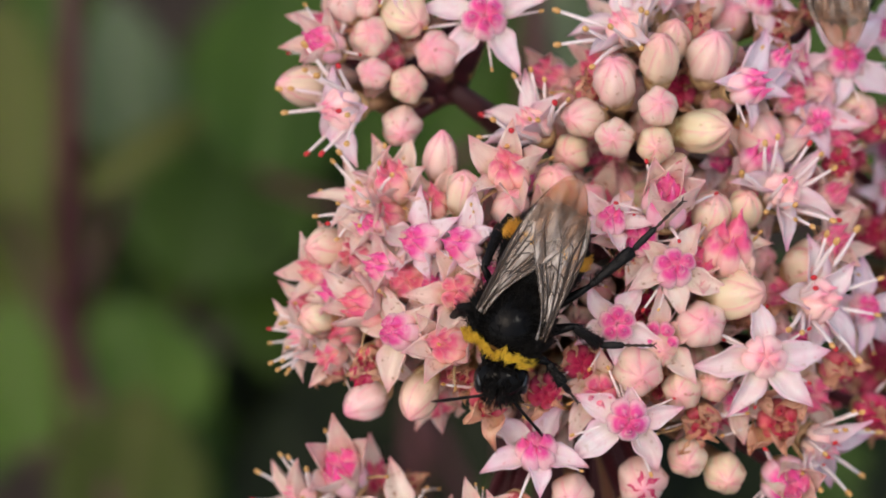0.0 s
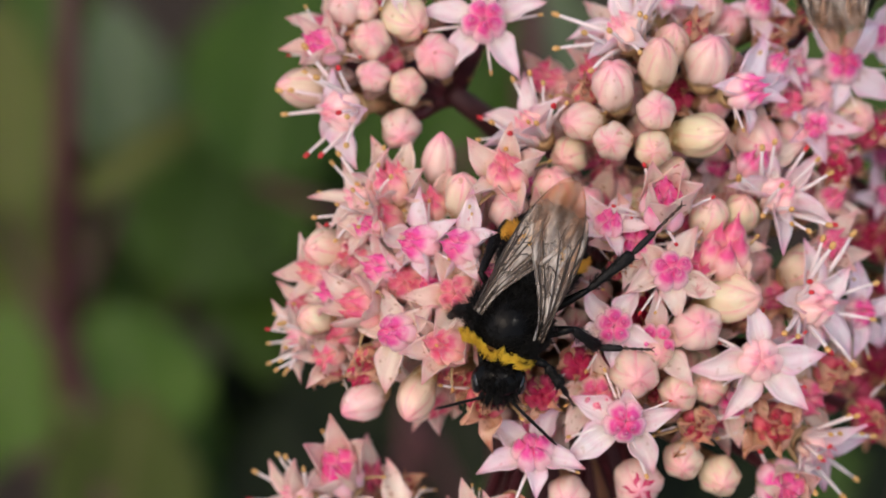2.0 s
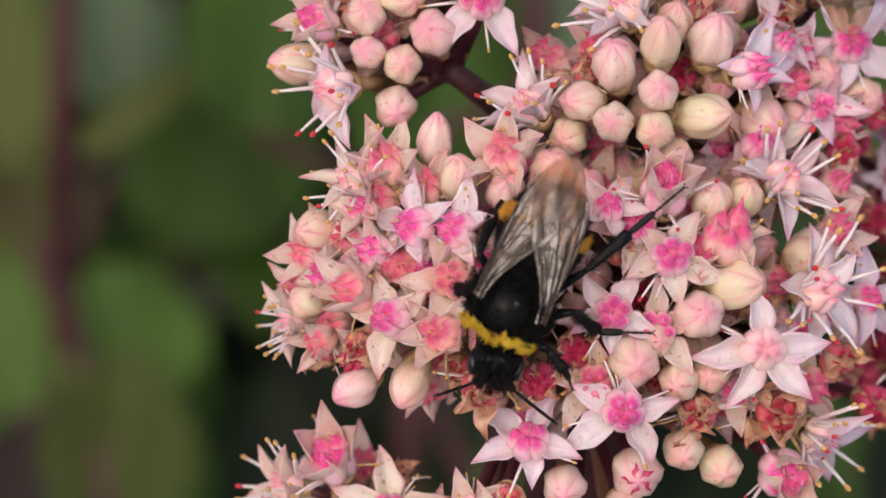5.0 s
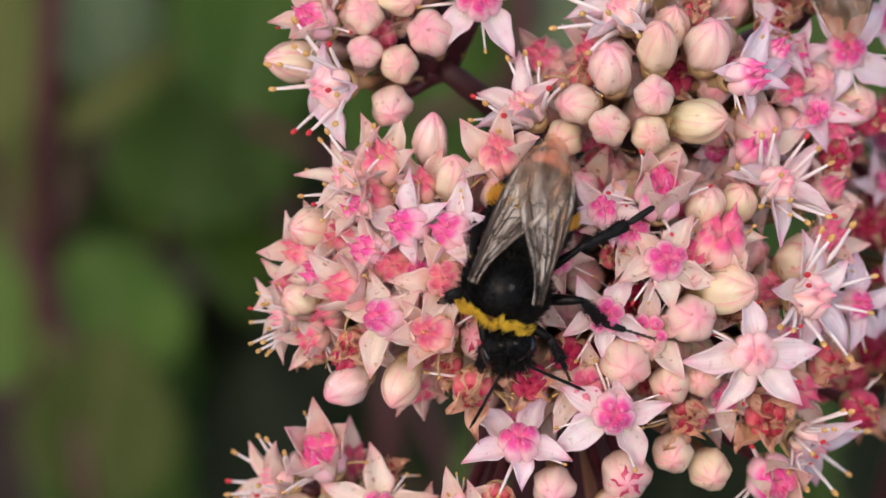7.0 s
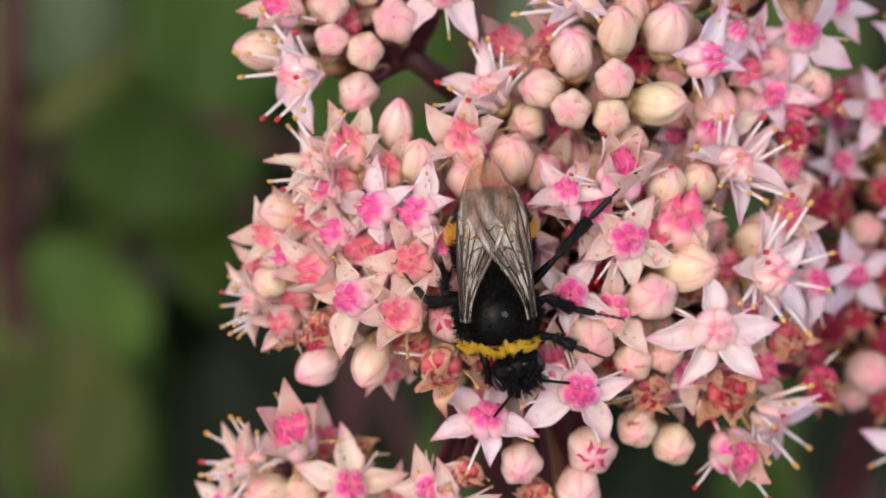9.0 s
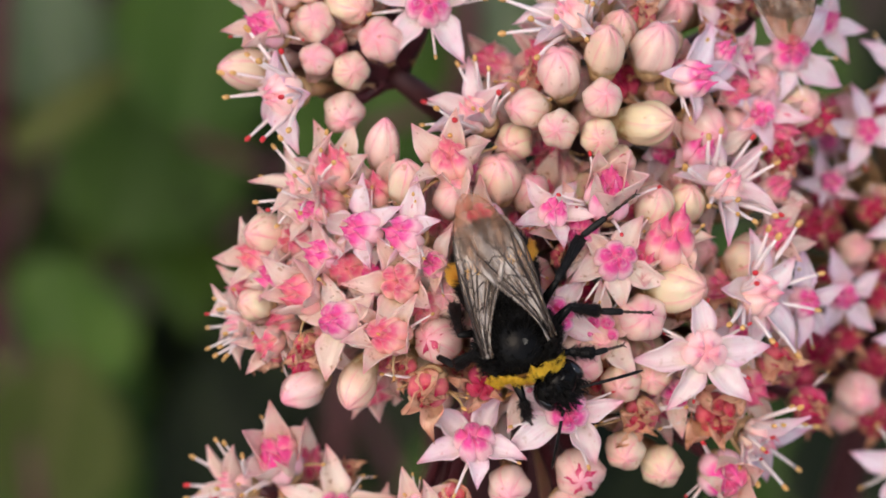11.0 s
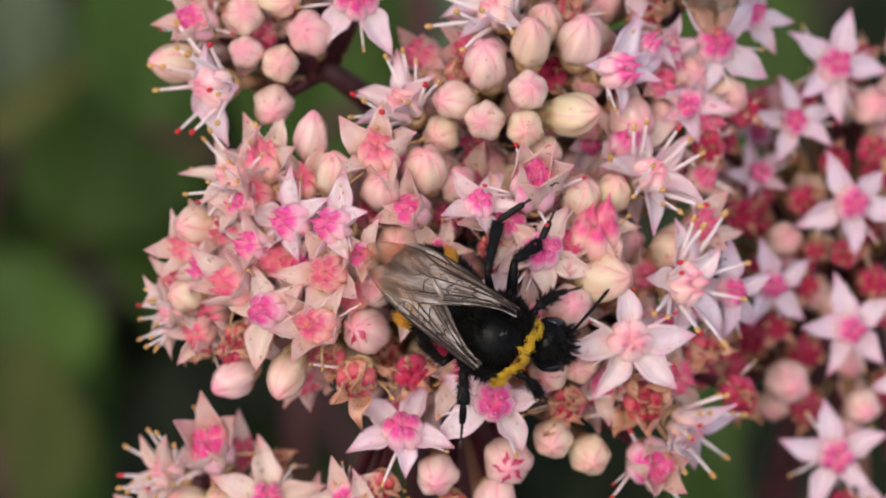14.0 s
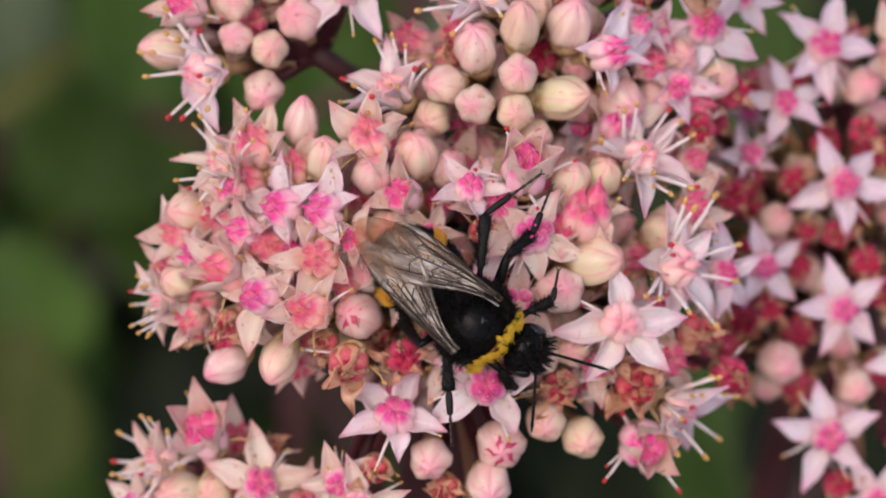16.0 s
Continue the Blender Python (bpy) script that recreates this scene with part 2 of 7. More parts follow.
STEM = plain_material("purple_stem", (0.060, 0.016, 0.022), (0.13, 0.035, 0.045), 130, 0.42, stretch=(1, 1, 0.25))
STEM_DARK = plain_material("dark_brown_purple_stem", (0.045, 0.014, 0.016), (0.090, 0.028, 0.032), 90, 0.55, stretch=(1, 1, 0.3))
SOIL = plain_material("dark_soil", (0.018, 0.012, 0.008), (0.05, 0.034, 0.022), 60, 0.95, 0.9, 0.006, shift=False)


def leaf_material(name, dark, light, pale):
    n = Nodes(name)
    base = n.mix(n.ramp(n.noise(34, 3), [(0.35, (0, 0, 0)), (0.65, (1, 1, 1))]), dark, light)
    rib = n.ramp(n.along(0, -0.0015, 0.0015), [(0.0, (0, 0, 0)), (0.5, (0.8, 0.8, 0.8)), (1.0, (0, 0, 0))])
    base = n.mix(rib, base, pale)
    base = n.mix(n.ramp(n.noise(260, 3), [(0.55, (0, 0, 0)), (0.75, (0.35, 0.35, 0.35))]), base, pale)
    return n.done(base, 0.5, n.noise(300, 4), 0.4, 0.0006, 0.1, (0.001, 0.002, 0.0005), spec=0.15)


LEAF = leaf_material("sedum_leaf_green", (0.027, 0.059, 0.008), (0.046, 0.090, 0.013), (0.068, 0.11, 0.03))
LEAF_BRIGHT = leaf_material("sedum_leaf_fresh_green", (0.051, 0.103, 0.015), (0.086, 0.147, 0.028), (0.11, 0.165, 0.052))
LEAF_GREY = leaf_material("sedum_leaf_grey_green", (0.055, 0.080, 0.038), (0.085, 0.115, 0.060), (0.12, 0.15, 0.09))
LEAF_OLIVE = leaf_material("sedum_leaf_olive", (0.048, 0.064, 0.012), (0.076, 0.092, 0.022), (0.11, 0.11, 0.035))
# Near-black green: the deep shade of the clump painted into the leaf colour.
LEAF_PAINTED_SHADE = leaf_material("sedum_leaf_painted_shade", (0.005, 0.008, 0.002), (0.009, 0.015, 0.003), (0.014, 0.022, 0.007))

CHITIN = plain_material("black_glossy_chitin", (0.003, 0.003, 0.003), (0.008, 0.008, 0.008), 700, 0.09, 0.06, 0.0002, spec=0.09, shift=False)
CHITIN_THORAX = plain_material("polished_black_back", (0.003, 0.003, 0.003), (0.006, 0.006, 0.006), 220, 0.07, 0.22, 0.0004, spec=0.075, shift=False)
CHITIN_GREY = plain_material("dark_grey_chitin", (0.003, 0.003, 0.003), (0.010, 0.009, 0.009), 900, 0.34, 0.5, 0.0002, spec=0.18, shift=False)
TARSUS = plain_material("dark_brown_tarsus", (0.016, 0.009, 0.006), (0.05, 0.025, 0.015), 900, 0.4, shift=False)
FUR_BLACK = plain_material("black_fur", (0.003, 0.003, 0.003), (0.010, 0.009, 0.008), 500, 0.40, spec=0.16, shift=False)
FUR_YELLOW = plain_material("yellow_fur", (0.52, 0.24, 0.006), (0.90, 0.66, 0.07), 420, 0.55, spec=0.3, shift=False)
FUR_UNDER = plain_material("dark_brown_underfur", (0.03, 0.016, 0.006), (0.20, 0.09, 0.015), 900, 0.6, spec=0.2, shift=False)
FUR_ORANGE = plain_material("orange_yellow_fur", (0.58, 0.24, 0.02), (0.82, 0.46, 0.07), 700, 0.55, spec=0.3, shift=False)
VEIN = plain_material("dark_brown_wing_vein", (0.012, 0.008, 0.006), (0.030, 0.018, 0.012), 900, 0.35, shift=False)
EYE = plain_material("black_compound_eye", (0.006, 0.006, 0.007), (0.014, 0.014, 0.017), 4000, 0.14, 0.15, 0.00005, spec=0.8, shift=False)


def wing_material():
    """A thin brownish film: nearly clear at the tip, with a silky shine painted as pale crinkles nearer the root."""
    n = Nodes("smoky_clear_wing_membrane")
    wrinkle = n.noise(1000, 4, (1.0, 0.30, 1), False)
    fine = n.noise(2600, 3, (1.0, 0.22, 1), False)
    # Whitish streaks in the base colour stand in for reflections off the pleats.
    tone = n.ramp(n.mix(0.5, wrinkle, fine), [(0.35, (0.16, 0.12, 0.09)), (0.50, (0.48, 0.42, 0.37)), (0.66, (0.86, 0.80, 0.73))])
    n.done(tone, 0.22, n.mix(0.5, wrinkle, fine), 1.0, 0.0006, spec=1.0)
    clear, blend = n.add("ShaderNodeBsdfTransparent"), n.add("ShaderNodeMixShader")
    n.link(n.ramp(n.along(1, -0.0126, -0.0070), [(0.0, (0.95, 0.84, 0.76)), (1.0, (0.82, 0.70, 0.60))]), clear.inputs[0])
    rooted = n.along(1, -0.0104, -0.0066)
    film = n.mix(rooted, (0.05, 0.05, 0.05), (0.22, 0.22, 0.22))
    painted_sheen = n.mix(rooted, (0.12, 0.12, 0.12), (0.54, 0.54, 0.54))
    n.link(n.mix(n.ramp(wrinkle, [(0.46, (0, 0, 0)), (0.60, (1, 1, 1))]), film, painted_sheen), blend.inputs[0])
    n.link(clear.outputs[0], blend.inputs[1])
    n.link(n.bsdf.outputs[0], blend.inputs[2])
    n.link(blend.outputs[0], n.out.inputs[0])
    return n.mat


WING = wing_material()


# ---- meshes ----
def mesh_of(name, verts, faces, materials, slots=None, smooth=True):
    me = bpy.data.meshes.new(name)
    me.from_pydata([Vector(v) * MM for v in verts], [], faces)
    for m in materials if isinstance(materials, (list, tuple)) else [materials]:
        me.materials.append(m)
    if slots:
        me.polygons.foreach_set("material_index", slots)
    if smooth:
        me.polygons.foreach_set("use_smooth", [True] * len(faces))
    me.update()
    return me


def rings(loops, cap_start=True, cap_end=True):
    """Joins closed loops of equal length into one skin. Returns vertices and faces."""
    k = len(loops[0])
    verts = [p for lp in loops for p in lp]
    faces = [(i * k + j, i * k + (j + 1) % k, (i + 1) * k + (j + 1) % k, (i + 1) * k + j) for i in range(len(loops) - 1) for j in range(k)]
    if cap_start:
        faces.append(tuple(reversed(range(k))))
    if cap_end:
        faces.append(tuple(range((len(loops) - 1) * k, len(loops) * k)))
    return verts, faces


def tube(points, radii, sides=8):
    """A tapered tube along points."""
    pts = [Vector(p) for p in points]
    loops, side = [], None
    for i, p in enumerate(pts):
        d = (pts[min(i + 1, len(pts) - 1)] - pts[max(i - 1, 0)]).normalized()
        if side is None:
            side = d.orthogonal().normalized()
        side = (side - d * side.dot(d)).normalized()
        up = d.cross(side)
        loops.append([p + (side * math.cos(a) + up * math.sin(a)) * radii[i] for a in (2 * math.pi * j / sides for j in range(sides))])
    return rings(loops)


def merge(*pieces):
    verts, faces = [], []
    for v, f in pieces:
        n = len(verts)
        verts += list(v)
        faces += [tuple(i + n for i in face) for face in f]
    return verts, faces


def ball(center, radii, lon=16, lat=10, warp=None):
    loops = []
    for i in range(lat + 1):
        t = math.pi * (0.02 + 0.96 * i / lat)
        lp = []
        for j in range(lon):
            a = 2 * math.pi * j / lon
            n = Vector((math.sin(t) * math.cos(a), math.sin(t) * math.sin(a), -math.cos(t)))
            p = Vector([n[k] * radii[k] for k in range(3)])
            lp.append(Vector(center) + (warp(p, n) if warp else p))
        loops.append(lp)
    return rings(loops)


def petal_mesh(length, width, curl, cup, crumple, seed, material, thick=0.16):
    """A lance-shaped petal along +y with a keeled blade and real thickness."""
    rows, cols = 12, 7
    rnd = random.Random(seed)
    ph = [rnd.uniform(0, 6) for _ in range(4)]
    top = []
    for i in range(rows):
        t = i / (rows - 1)
        half = width * 0.5 * (0.42 + 0.58 * math.sin(min(1, t / 0.42) * math.pi / 2)) * max(0.03, (1 - max(0, (t - 0.30) / 0.70) ** 1.55))
        line = []
        for j in range(cols):
            s = (j / (cols - 1) - 0.5) * 2
            z = cup * half * (abs(s) ** 1.5) + 0.35 * curl * length * t * 0.4 - curl * length * t * t * 0.55
            z += crumple * (0.35 * math.sin(7 * t + ph[0] + 2 * s) + 0.25 * math.sin(13 * t + ph[1] - 3 * s))
            z -= 0.16 * math.exp(-(s / 0.22) ** 2) * (1 - t)
            z += 0.10 * abs(s) ** 2 * math.sin(10 * t + ph[1] + 2.5 * (s > 0)) * (1 - 0.5 * t)
            x = half * s * (1 - 0.12 * cup * s * s) * (1 + 0.05 * math.sin(15 * t + ph[2] + 3 * (s > 0))) + crumple * 0.25 * math.sin(9 * t + ph[2]) + 0.05 * length * math.sin(2.2 * t + ph[3]) * t
            line.append(Vector((x, t * length + 0.05 * crumple * math.sin(11 * s), z)))
        top.append(line)
    verts = [p for line in top for p in line]
    n = len(verts)
    verts += [p - Vector((0, 0, thick * (0.35 + 0.65 * (1 - i / (rows - 1))))) for i, line in enumerate(top) for p in line]
    faces = []
    for i in range(rows - 1):
        for j in range(cols - 1):
            a, b, c, d = i * cols + j, i * cols + j + 1, (i + 1) * cols + j + 1, (i + 1) * cols + j
            faces += [(a, b, c, d), (n + d, n + c, n + b, n + a)]
    rim = [j for j in range(cols)] + [i * cols + cols - 1 for i in range(1, rows)] + [(rows - 1) * cols + j for j in range(cols - 2, -1, -1)] + [i * cols for i in range(rows - 2, 0, -1)]
    faces += [(rim[k], n + rim[k], n + rim[(k + 1) % len(rim)], rim[(k + 1) % len(rim)]) for k in range(len(rim))]
    return mesh_of("petal", verts, faces, material)


def carpel_mesh(height, fat, spread, seed, material):
    """A plump seed vessel along +z with a round shoulder and a short beak; five of them close to a lobed dome."""
    rnd = random.Random(seed)
    ph = rnd.uniform(0, 6)
    loops = []
    for i in range(15):
        t = i / 14
        body = math.sqrt(max(0.0, 1 - ((t - 0.28) / 0.44) ** 2)) if t > 0.28 else 0.80 + 0.20 * math.sin(t / 0.28 * math.pi / 2)
        r = max(body, 0.60 * (1 - t) ** 1.15 / 0.5 + 0.03) if t > 0.28 else body
        off = (spread - 0.62) * max(0.0, t - 0.20) ** 1.3
        lp = []
        for j in range(12):
            a = 2 * math.pi * j / 12
            keel = 1 - 0.10 * math.exp(-((a - math.pi * 2 * (a > math.pi)) / 0.4) ** 2)
            x = 0.84 * fat * r * keel * math.cos(a) + off
            y = 0.74 * fat * r * math.sin(a) * (1 + 0.24 * math.cos(a))
            lp.append(Vector((x, y + 0.03 * math.sin(6 * t + ph), t * height)))
        loops.append(lp)
    return mesh_of("carpel", *rings(loops), material)


def bud_mesh(height, fat, blunt, seed, material):
    """A closed five-sided bud along +z, its petals meeting in five shallow seams."""
    rnd = random.Random(seed)
    ph, lobes = rnd.uniform(0, 6), [rnd.uniform(0.92, 1.08) for _ in range(5)]
    loops = []
    for i in range(15):
        t = i / 14
        r = fat * (0.55 + 0.45 * math.sin(min(1, t / 0.42) * math.pi / 2)) * max(0.05, 1 - max(0, (t - 0.40) / 0.60) ** blunt) ** 0.72
        lp = []
        for j in range(30):
            a = 2 * math.pi * j / 30
            seam = 1 - abs(math.sin(2.5 * a))
            off = (a % (2 * math.pi / 5)) - math.pi / 5
            k = 1 - (0.46 - 0.18 * abs(t - 0.5)) * (1 - math.cos(math.pi / 5) / math.cos(math.pi / 5 - abs(off))) * 1.15
            k -= (0.02 + 0.05 * t) * max(0, 1 - abs(math.pi / 5 - abs(off)) / 0.17)
            k += 0.025 * math.sin(5 * t + 4 * math.cos(a + ph)) + 0.018 * math.sin(11 * t + 7 * a + ph)
            k *= 1 + (0.035 + 0.05 * t) * (1 - (a * 5 / (2 * math.pi)) % 1) ** 2
            k *= lobes[int(a / (2 * math.pi) * 5) % 5] * 0.4 + 0.6
            k *= 1 + 0.025 * math.sin(9 * t + 3 * math.sin(2 * a + ph)) * (1 - t)
            sway = 0.10 * fat * math.sin(2.4 * t + ph)
            b = a + BUD_TWIST * t
            lp.append(Vector((r * k * math.cos(b) + sway * t, r * k * math.sin(b), t * height - 0.04 * height * seam ** 2 * t)))
        loops.append(lp)
    return mesh_of("bud", *rings(loops), material)


def calyx_mesh(fat, seed):
    """A small fleshy cup with five pointed teeth."""
    rnd = random.Random(seed)
    loops = []
    for i, (z, r) in enumerate([(-0.9, 0.28), (-0.5, 0.55), (0.0, 0.92), (0.45, 1.04), (0.75, 1.07)]):
        lp = []
        for j in range(20):
            a = 2 * math.pi * j / 20
            tooth = max(0, math.cos(5 * a)) if i == 4 else 0
            lp.append(Vector((r * fat * math.cos(a), r * fat * math.sin(a), z * fat * 0.8 + tooth * fat * 0.7 + rnd.uniform(-1, 1) * 0.02)))
        loops.append(lp)
    loops.append([Vector((p.x * 0.55, p.y * 0.55, 0.25 * fat)) for p in loops[3]])
    return mesh_of("calyx", *rings(loops), CALYX)


def stamen_mesh(length, bend, anther, shaft=None):
    pts = [(0, 0, 0), (0.02, bend * 0.1, length * 0.35), (0, bend * 0.45, length * 0.7), (0, bend, length)]
    stalk = tube(pts, [0.27, 0.22, 0.18, 0.12], 6)
    head = ball((0, bend * 1.03, length + 0.12), (0.25, 0.28, 0.42), 8, 6)
    v, f = merge(stalk, head)
    return mesh_of("stamen", v, f, [shaft or FILAMENT, anther], [0] * len(stalk[1]) + [1] * len(head[1]))


PETALS = [petal_mesh(5.0, w, c, 0.62 + 0.12 * (s % 3), 0.13, s, PETAL) for s, (w, c) in enumerate([(2.9, 0.10), (3.1, 0.22), (2.7, 0.32), (3.0, 0.02), (2.8, 0.16)])]
PETALS += [petal_mesh(l, w, c, u, k, 60 + s, PETAL) for s, (l, w, c, u, k) in enumerate([(4.6, 3.1, 0.45, 0.9, 0.22), (5.3, 2.6, -0.12, 1.0, 0.18), (5.0, 2.9, 0.55, 0.5, 0.28), (4.8, 3.0, 0.05, 1.15, 0.24)])]


def recoloured(meshes, material):
    """The same shapes in another material."""
    out = []
    for me in meshes:
        twin = me.copy()
        twin.materials[0] = material
        out.append(twin)
    return out


PETALS_LILAC = recoloured(PETALS, PETAL_LILAC)
PETALS_PEACH = recoloured(PETALS, PETAL_PEACH)
PETALS_ROSY = [petal_mesh(5.0, w, c, 0.5, 0.16, 20 + s, PETAL_ROSY) for s, (w, c) in enumerate([(3.3, 0.05), (3.1, 0.15), (3.0, -0.1)])]
PETALS_DRY = [petal_mesh(4.6, w, c, 0.9, 0.95, 40 + s, PETAL_DRY) for s, (w, c) in enumerate([(3.0, 0.0), (3.3, -0.2), (2.8, 0.25)])]
CARPELS = [carpel_mesh(4.1, 1.14, 0.06 + 0.10 * s, s, CARPEL) for s in range(3)]
CARPELS_PALE = [carpel_mesh(3.0, 1.18, 0.08 * s, s + 5, CARPEL_PALE) for s in range(3)]
CARPELS_RIPE = [carpel_mesh(4.3, 1.18, 0.35 + 0.18 * s, s + 14, CARPEL_RIPE) for s in range(3)]
CARPELS_CORAL = [carpel_mesh(3.9, 1.14, 0.15 + 0.15 * s, s + 40, CARPEL_CORAL) for s in range(3)]
CARPELS_RED = [carpel_mesh(3.3, 1.10, 0.25 + 0.25 * s, s + 9, CARPEL_RED) for s in range(3)]
CARPELS_WINE = [carpel_mesh(3.5, 1.16, 0.10 + 0.12 * s, s + 30, CARPEL_WINE) for s in range(3)]
BUDS = {"cream": [bud_mesh(4.6, 2.0, b, s, BUD_CREAM) for s, b in enumerate((2.5, 2.9, 2.2))],
        "rose": [bud_mesh(4.5, 2.0, b, 17 + s, BUD_ROSE) for s, b in enumerate((2.5, 2.1))],
        "pink": [bud_mesh(4.5, 2.0, b, 7 + s, BUD_PINK) for s, b in enumerate((2.6, 3.1, 2.3))]}
CALYXES = [calyx_mesh(1.35, s) for s in range(3)]
STAMENS_TAN = [stamen_mesh(5.0, b, ANTHER_TAN) for b in (0.3, 0.9, -0.2)]
STAMENS_DRY = [stamen_mesh(3.4, b, ANTHER_TAN, CALYX) for b in (1.5, 2.2, -1.4)]
STAMENS_RED = [stamen_mesh(4.8, b, ANTHER_RED) for b in (0.3, 0.8, -0.2)]


# ---- things: helpers ----
def thing(name, m, label, category, group=""):
    ob = new(name)
    ob.empty_display_size = 0.005
    ob.matrix_basis = m
    return tagged(ob, label, category, group)


def piece(name, me, parent, m, label="", kind=""):
    """A mesh under a thing or a part, at the pose m in its parent's space."""
    ob = new(name, me)
    ob.parent = parent
    ob.matrix_basis = m
    return tagged(ob, label, kind=kind)


def facing(lx, ly, spin):
    """Turns +z to the lean (lx, ly, 1) and spins about it."""
    z = Vector((lx, ly, 1)).normalized()
    return z.to_track_quat("Z", "Y").to_matrix().to_4x4() @ Matrix.Rotation(radians(spin), 4, "Z")


chance = random.Random(11)
HEARTS = {}


def flower_head(root, label):
    """A flower head that stands on its own stem; root is where its branches part."""
    m = SLOPE @ Matrix.Translation(Vector(root) * MM)
    ob = thing("sedum_flower_head", m, label, "flower head", "sedum flower heads")
    HEARTS[ob] = Vector(root)
    return ob


def at_home(head, u, v, w):
    return Matrix.Translation((Vector((u, v, w)) - HEARTS[head]) * MM)


def stalk_to(head, u, v, w, turn, drop):
    """The little stalk from a bloom's base back to the head's branches."""
    home = HEARTS[head]
    top = Vector((u, v, w)) - home + turn.to_3x3() @ Vector((0, 0, -drop))
    down = turn.to_3x3() @ Vector((0, 0, -3.0))
    end = top * 0.42 + Vector((chance.uniform(-1, 1), chance.uniform(-1, 1), -3.5))
    pts = [top, top + down, top * 0.55 + end * 0.45 + Vector((0, 0, -0.5)), end, end * 0.4]
    piece("stalk", mesh_of("stalk", *tube(pts, [0.62, 0.50, 0.55, 0.75, 1.0], 8), STALK if chance.random() < 0.6 else STEM), head, Matrix())


def bloom(head, u, v, w, reach, lx, ly, spin=0, open_=1.0, look_="fresh", stamens=6, red=0.12, petals_at=None, skin=None):
    """An opened flower: five petals round five seed vessels, with stamens. petals_at: each petal's direction on the slope, length and lift."""
    twist = math.degrees(math.atan2(-ly, -lx)) - 90 if petals_at else 0
    if petals_at:
        spin = petals_at[0][0] - twist
    turn = facing(lx, ly, 0)
    s = reach / 5.6 * {"fresh": 1.0, "rosy": 1.35, "ripe": 1.35, "spent": 1.4, "wine": 1.45}[look_]
    short = {"fresh": 1.0, "rosy": 0.92, "ripe": 0.95, "spent": 0.72, "wine": 0.64}[look_]
    base = at_home(head, u, v, w) @ turn @ Matrix.Scale(s, 4)
    label = {"fresh": "pale pink star-shaped sedum flower", "rosy": "rosy half-open sedum flower", "ripe": "pink sedum flower with swollen crimson-tipped seed vessels", "spent": "withered brown sedum flower with red seed vessels", "wine": "faded sedum flower with deep crimson seed vessels"}[look_]
    ob = piece("flower", chance.choice(CALYXES), head, base @ Matrix.Translation((0, 0, -1.5 * MM)), label)
    back = Matrix.Translation((0, 0, 1.5 * MM))
    petals = {"fresh": PETALS, "rosy": PETALS_ROSY + PETALS_PEACH, "ripe": PETALS_ROSY + PETALS_PEACH, "spent": PETALS_DRY, "wine": PETALS_DRY}[look_]
    aged = u < 9 and -12 < v < 9
    carpels = {"fresh": CARPELS if red < 0.5 and stamens < 8 else CARPELS_PALE, "rosy": CARPELS_CORAL if aged else CARPELS, "ripe": CARPELS_CORAL if aged else CARPELS_RIPE, "spent": CARPELS_RED, "wine": CARPELS_WINE}[look_]
    if look_ == "fresh" and chance.random() < 0.05:
        carpels = CARPELS_PALE
    if look_ == "fresh":
        # peach-coloured and older towards the shoulder of the large head, fresher and lilac on the other side
        petals = {"lilac": PETALS_LILAC, "peach": PETALS_PEACH, "pale": PETALS}[skin] if skin else PETALS_LILAC if u > 23 and chance.random() < 0.8 else PETALS_PEACH if u < 12 and v < 9 and chance.random() < 0.92 else PETALS
    spiky = stamens >= 8
    rise = 82 * (1 - open_) + {"fresh": 6, "rosy": 16, "ripe": 18, "spent": 46, "wine": 42}[look_]
    ragged = {"fresh": 15, "rosy": 10, "ripe": 24, "spent": 34, "wine": 30}[look_]
    fat = {"fresh": 1.0, "rosy": 1.0, "ripe": 1.08, "spent": 0.90, "wine": 1.05}[look_]
    for k in range(5):
        a = spin + 72 * k
        up = rise + chance.uniform(-ragged, ragged)
        size = chance.uniform(0.86, 1.12) * short
        wide = size
        if petals_at:
            a, size, up = petals_at[k][0] - twist, petals_at[k][1], petals_at[k][2] + chance.uniform(-5, 5)
            wide = 0.45 + 0.55 * size
        m = back @ Matrix.Rotation(radians(a - 90 + chance.uniform(-9, 9)), 4, "Z") @ Matrix.Translation((0, (0.75 if look_ == "fresh" else 1.35) * MM, 0.1 * MM)) @ Matrix.Rotation(radians(up), 4, "X") @ Matrix.Rotation(radians(chance.uniform(-1.4, 1.4) * ragged), 4, "Y") @ Matrix.Diagonal((wide * (0.78 if spiky and not petals_at else 1.0), size * (1.08 if spiky and not petals_at else 1.0), 1, 1))
        piece("petal", chance.choice(petals), ob, m)
    for k in range(5):
        a = spin + 36 + 72 * k
        m = back @ Matrix.Rotation(radians(a), 4, "Z") @ Matrix.Translation((0.97 * fat * MM, 0, -0.3 * MM)) @ Matrix.Rotation(radians(chance.uniform(0, 10) - 4), 4, "Y") @ Matrix.Scale(fat * chance.uniform(0.94, 1.05), 4)
        piece("carpel", chance.choice(carpels), ob, m)
    short_ones = 4 if look_ == "fresh" else 5
    for k in range(stamens + short_ones):
        a = spin + 36 * k * (10 / max(stamens, 1)) + chance.uniform(-12, 12)
        tilt = chance.uniform(16, 56) if spiky else min(86, (38 + 46 * open_) + chance.uniform(-12, 10))
        if not spiky and k >= stamens and chance.random() < 0.6:
            continue
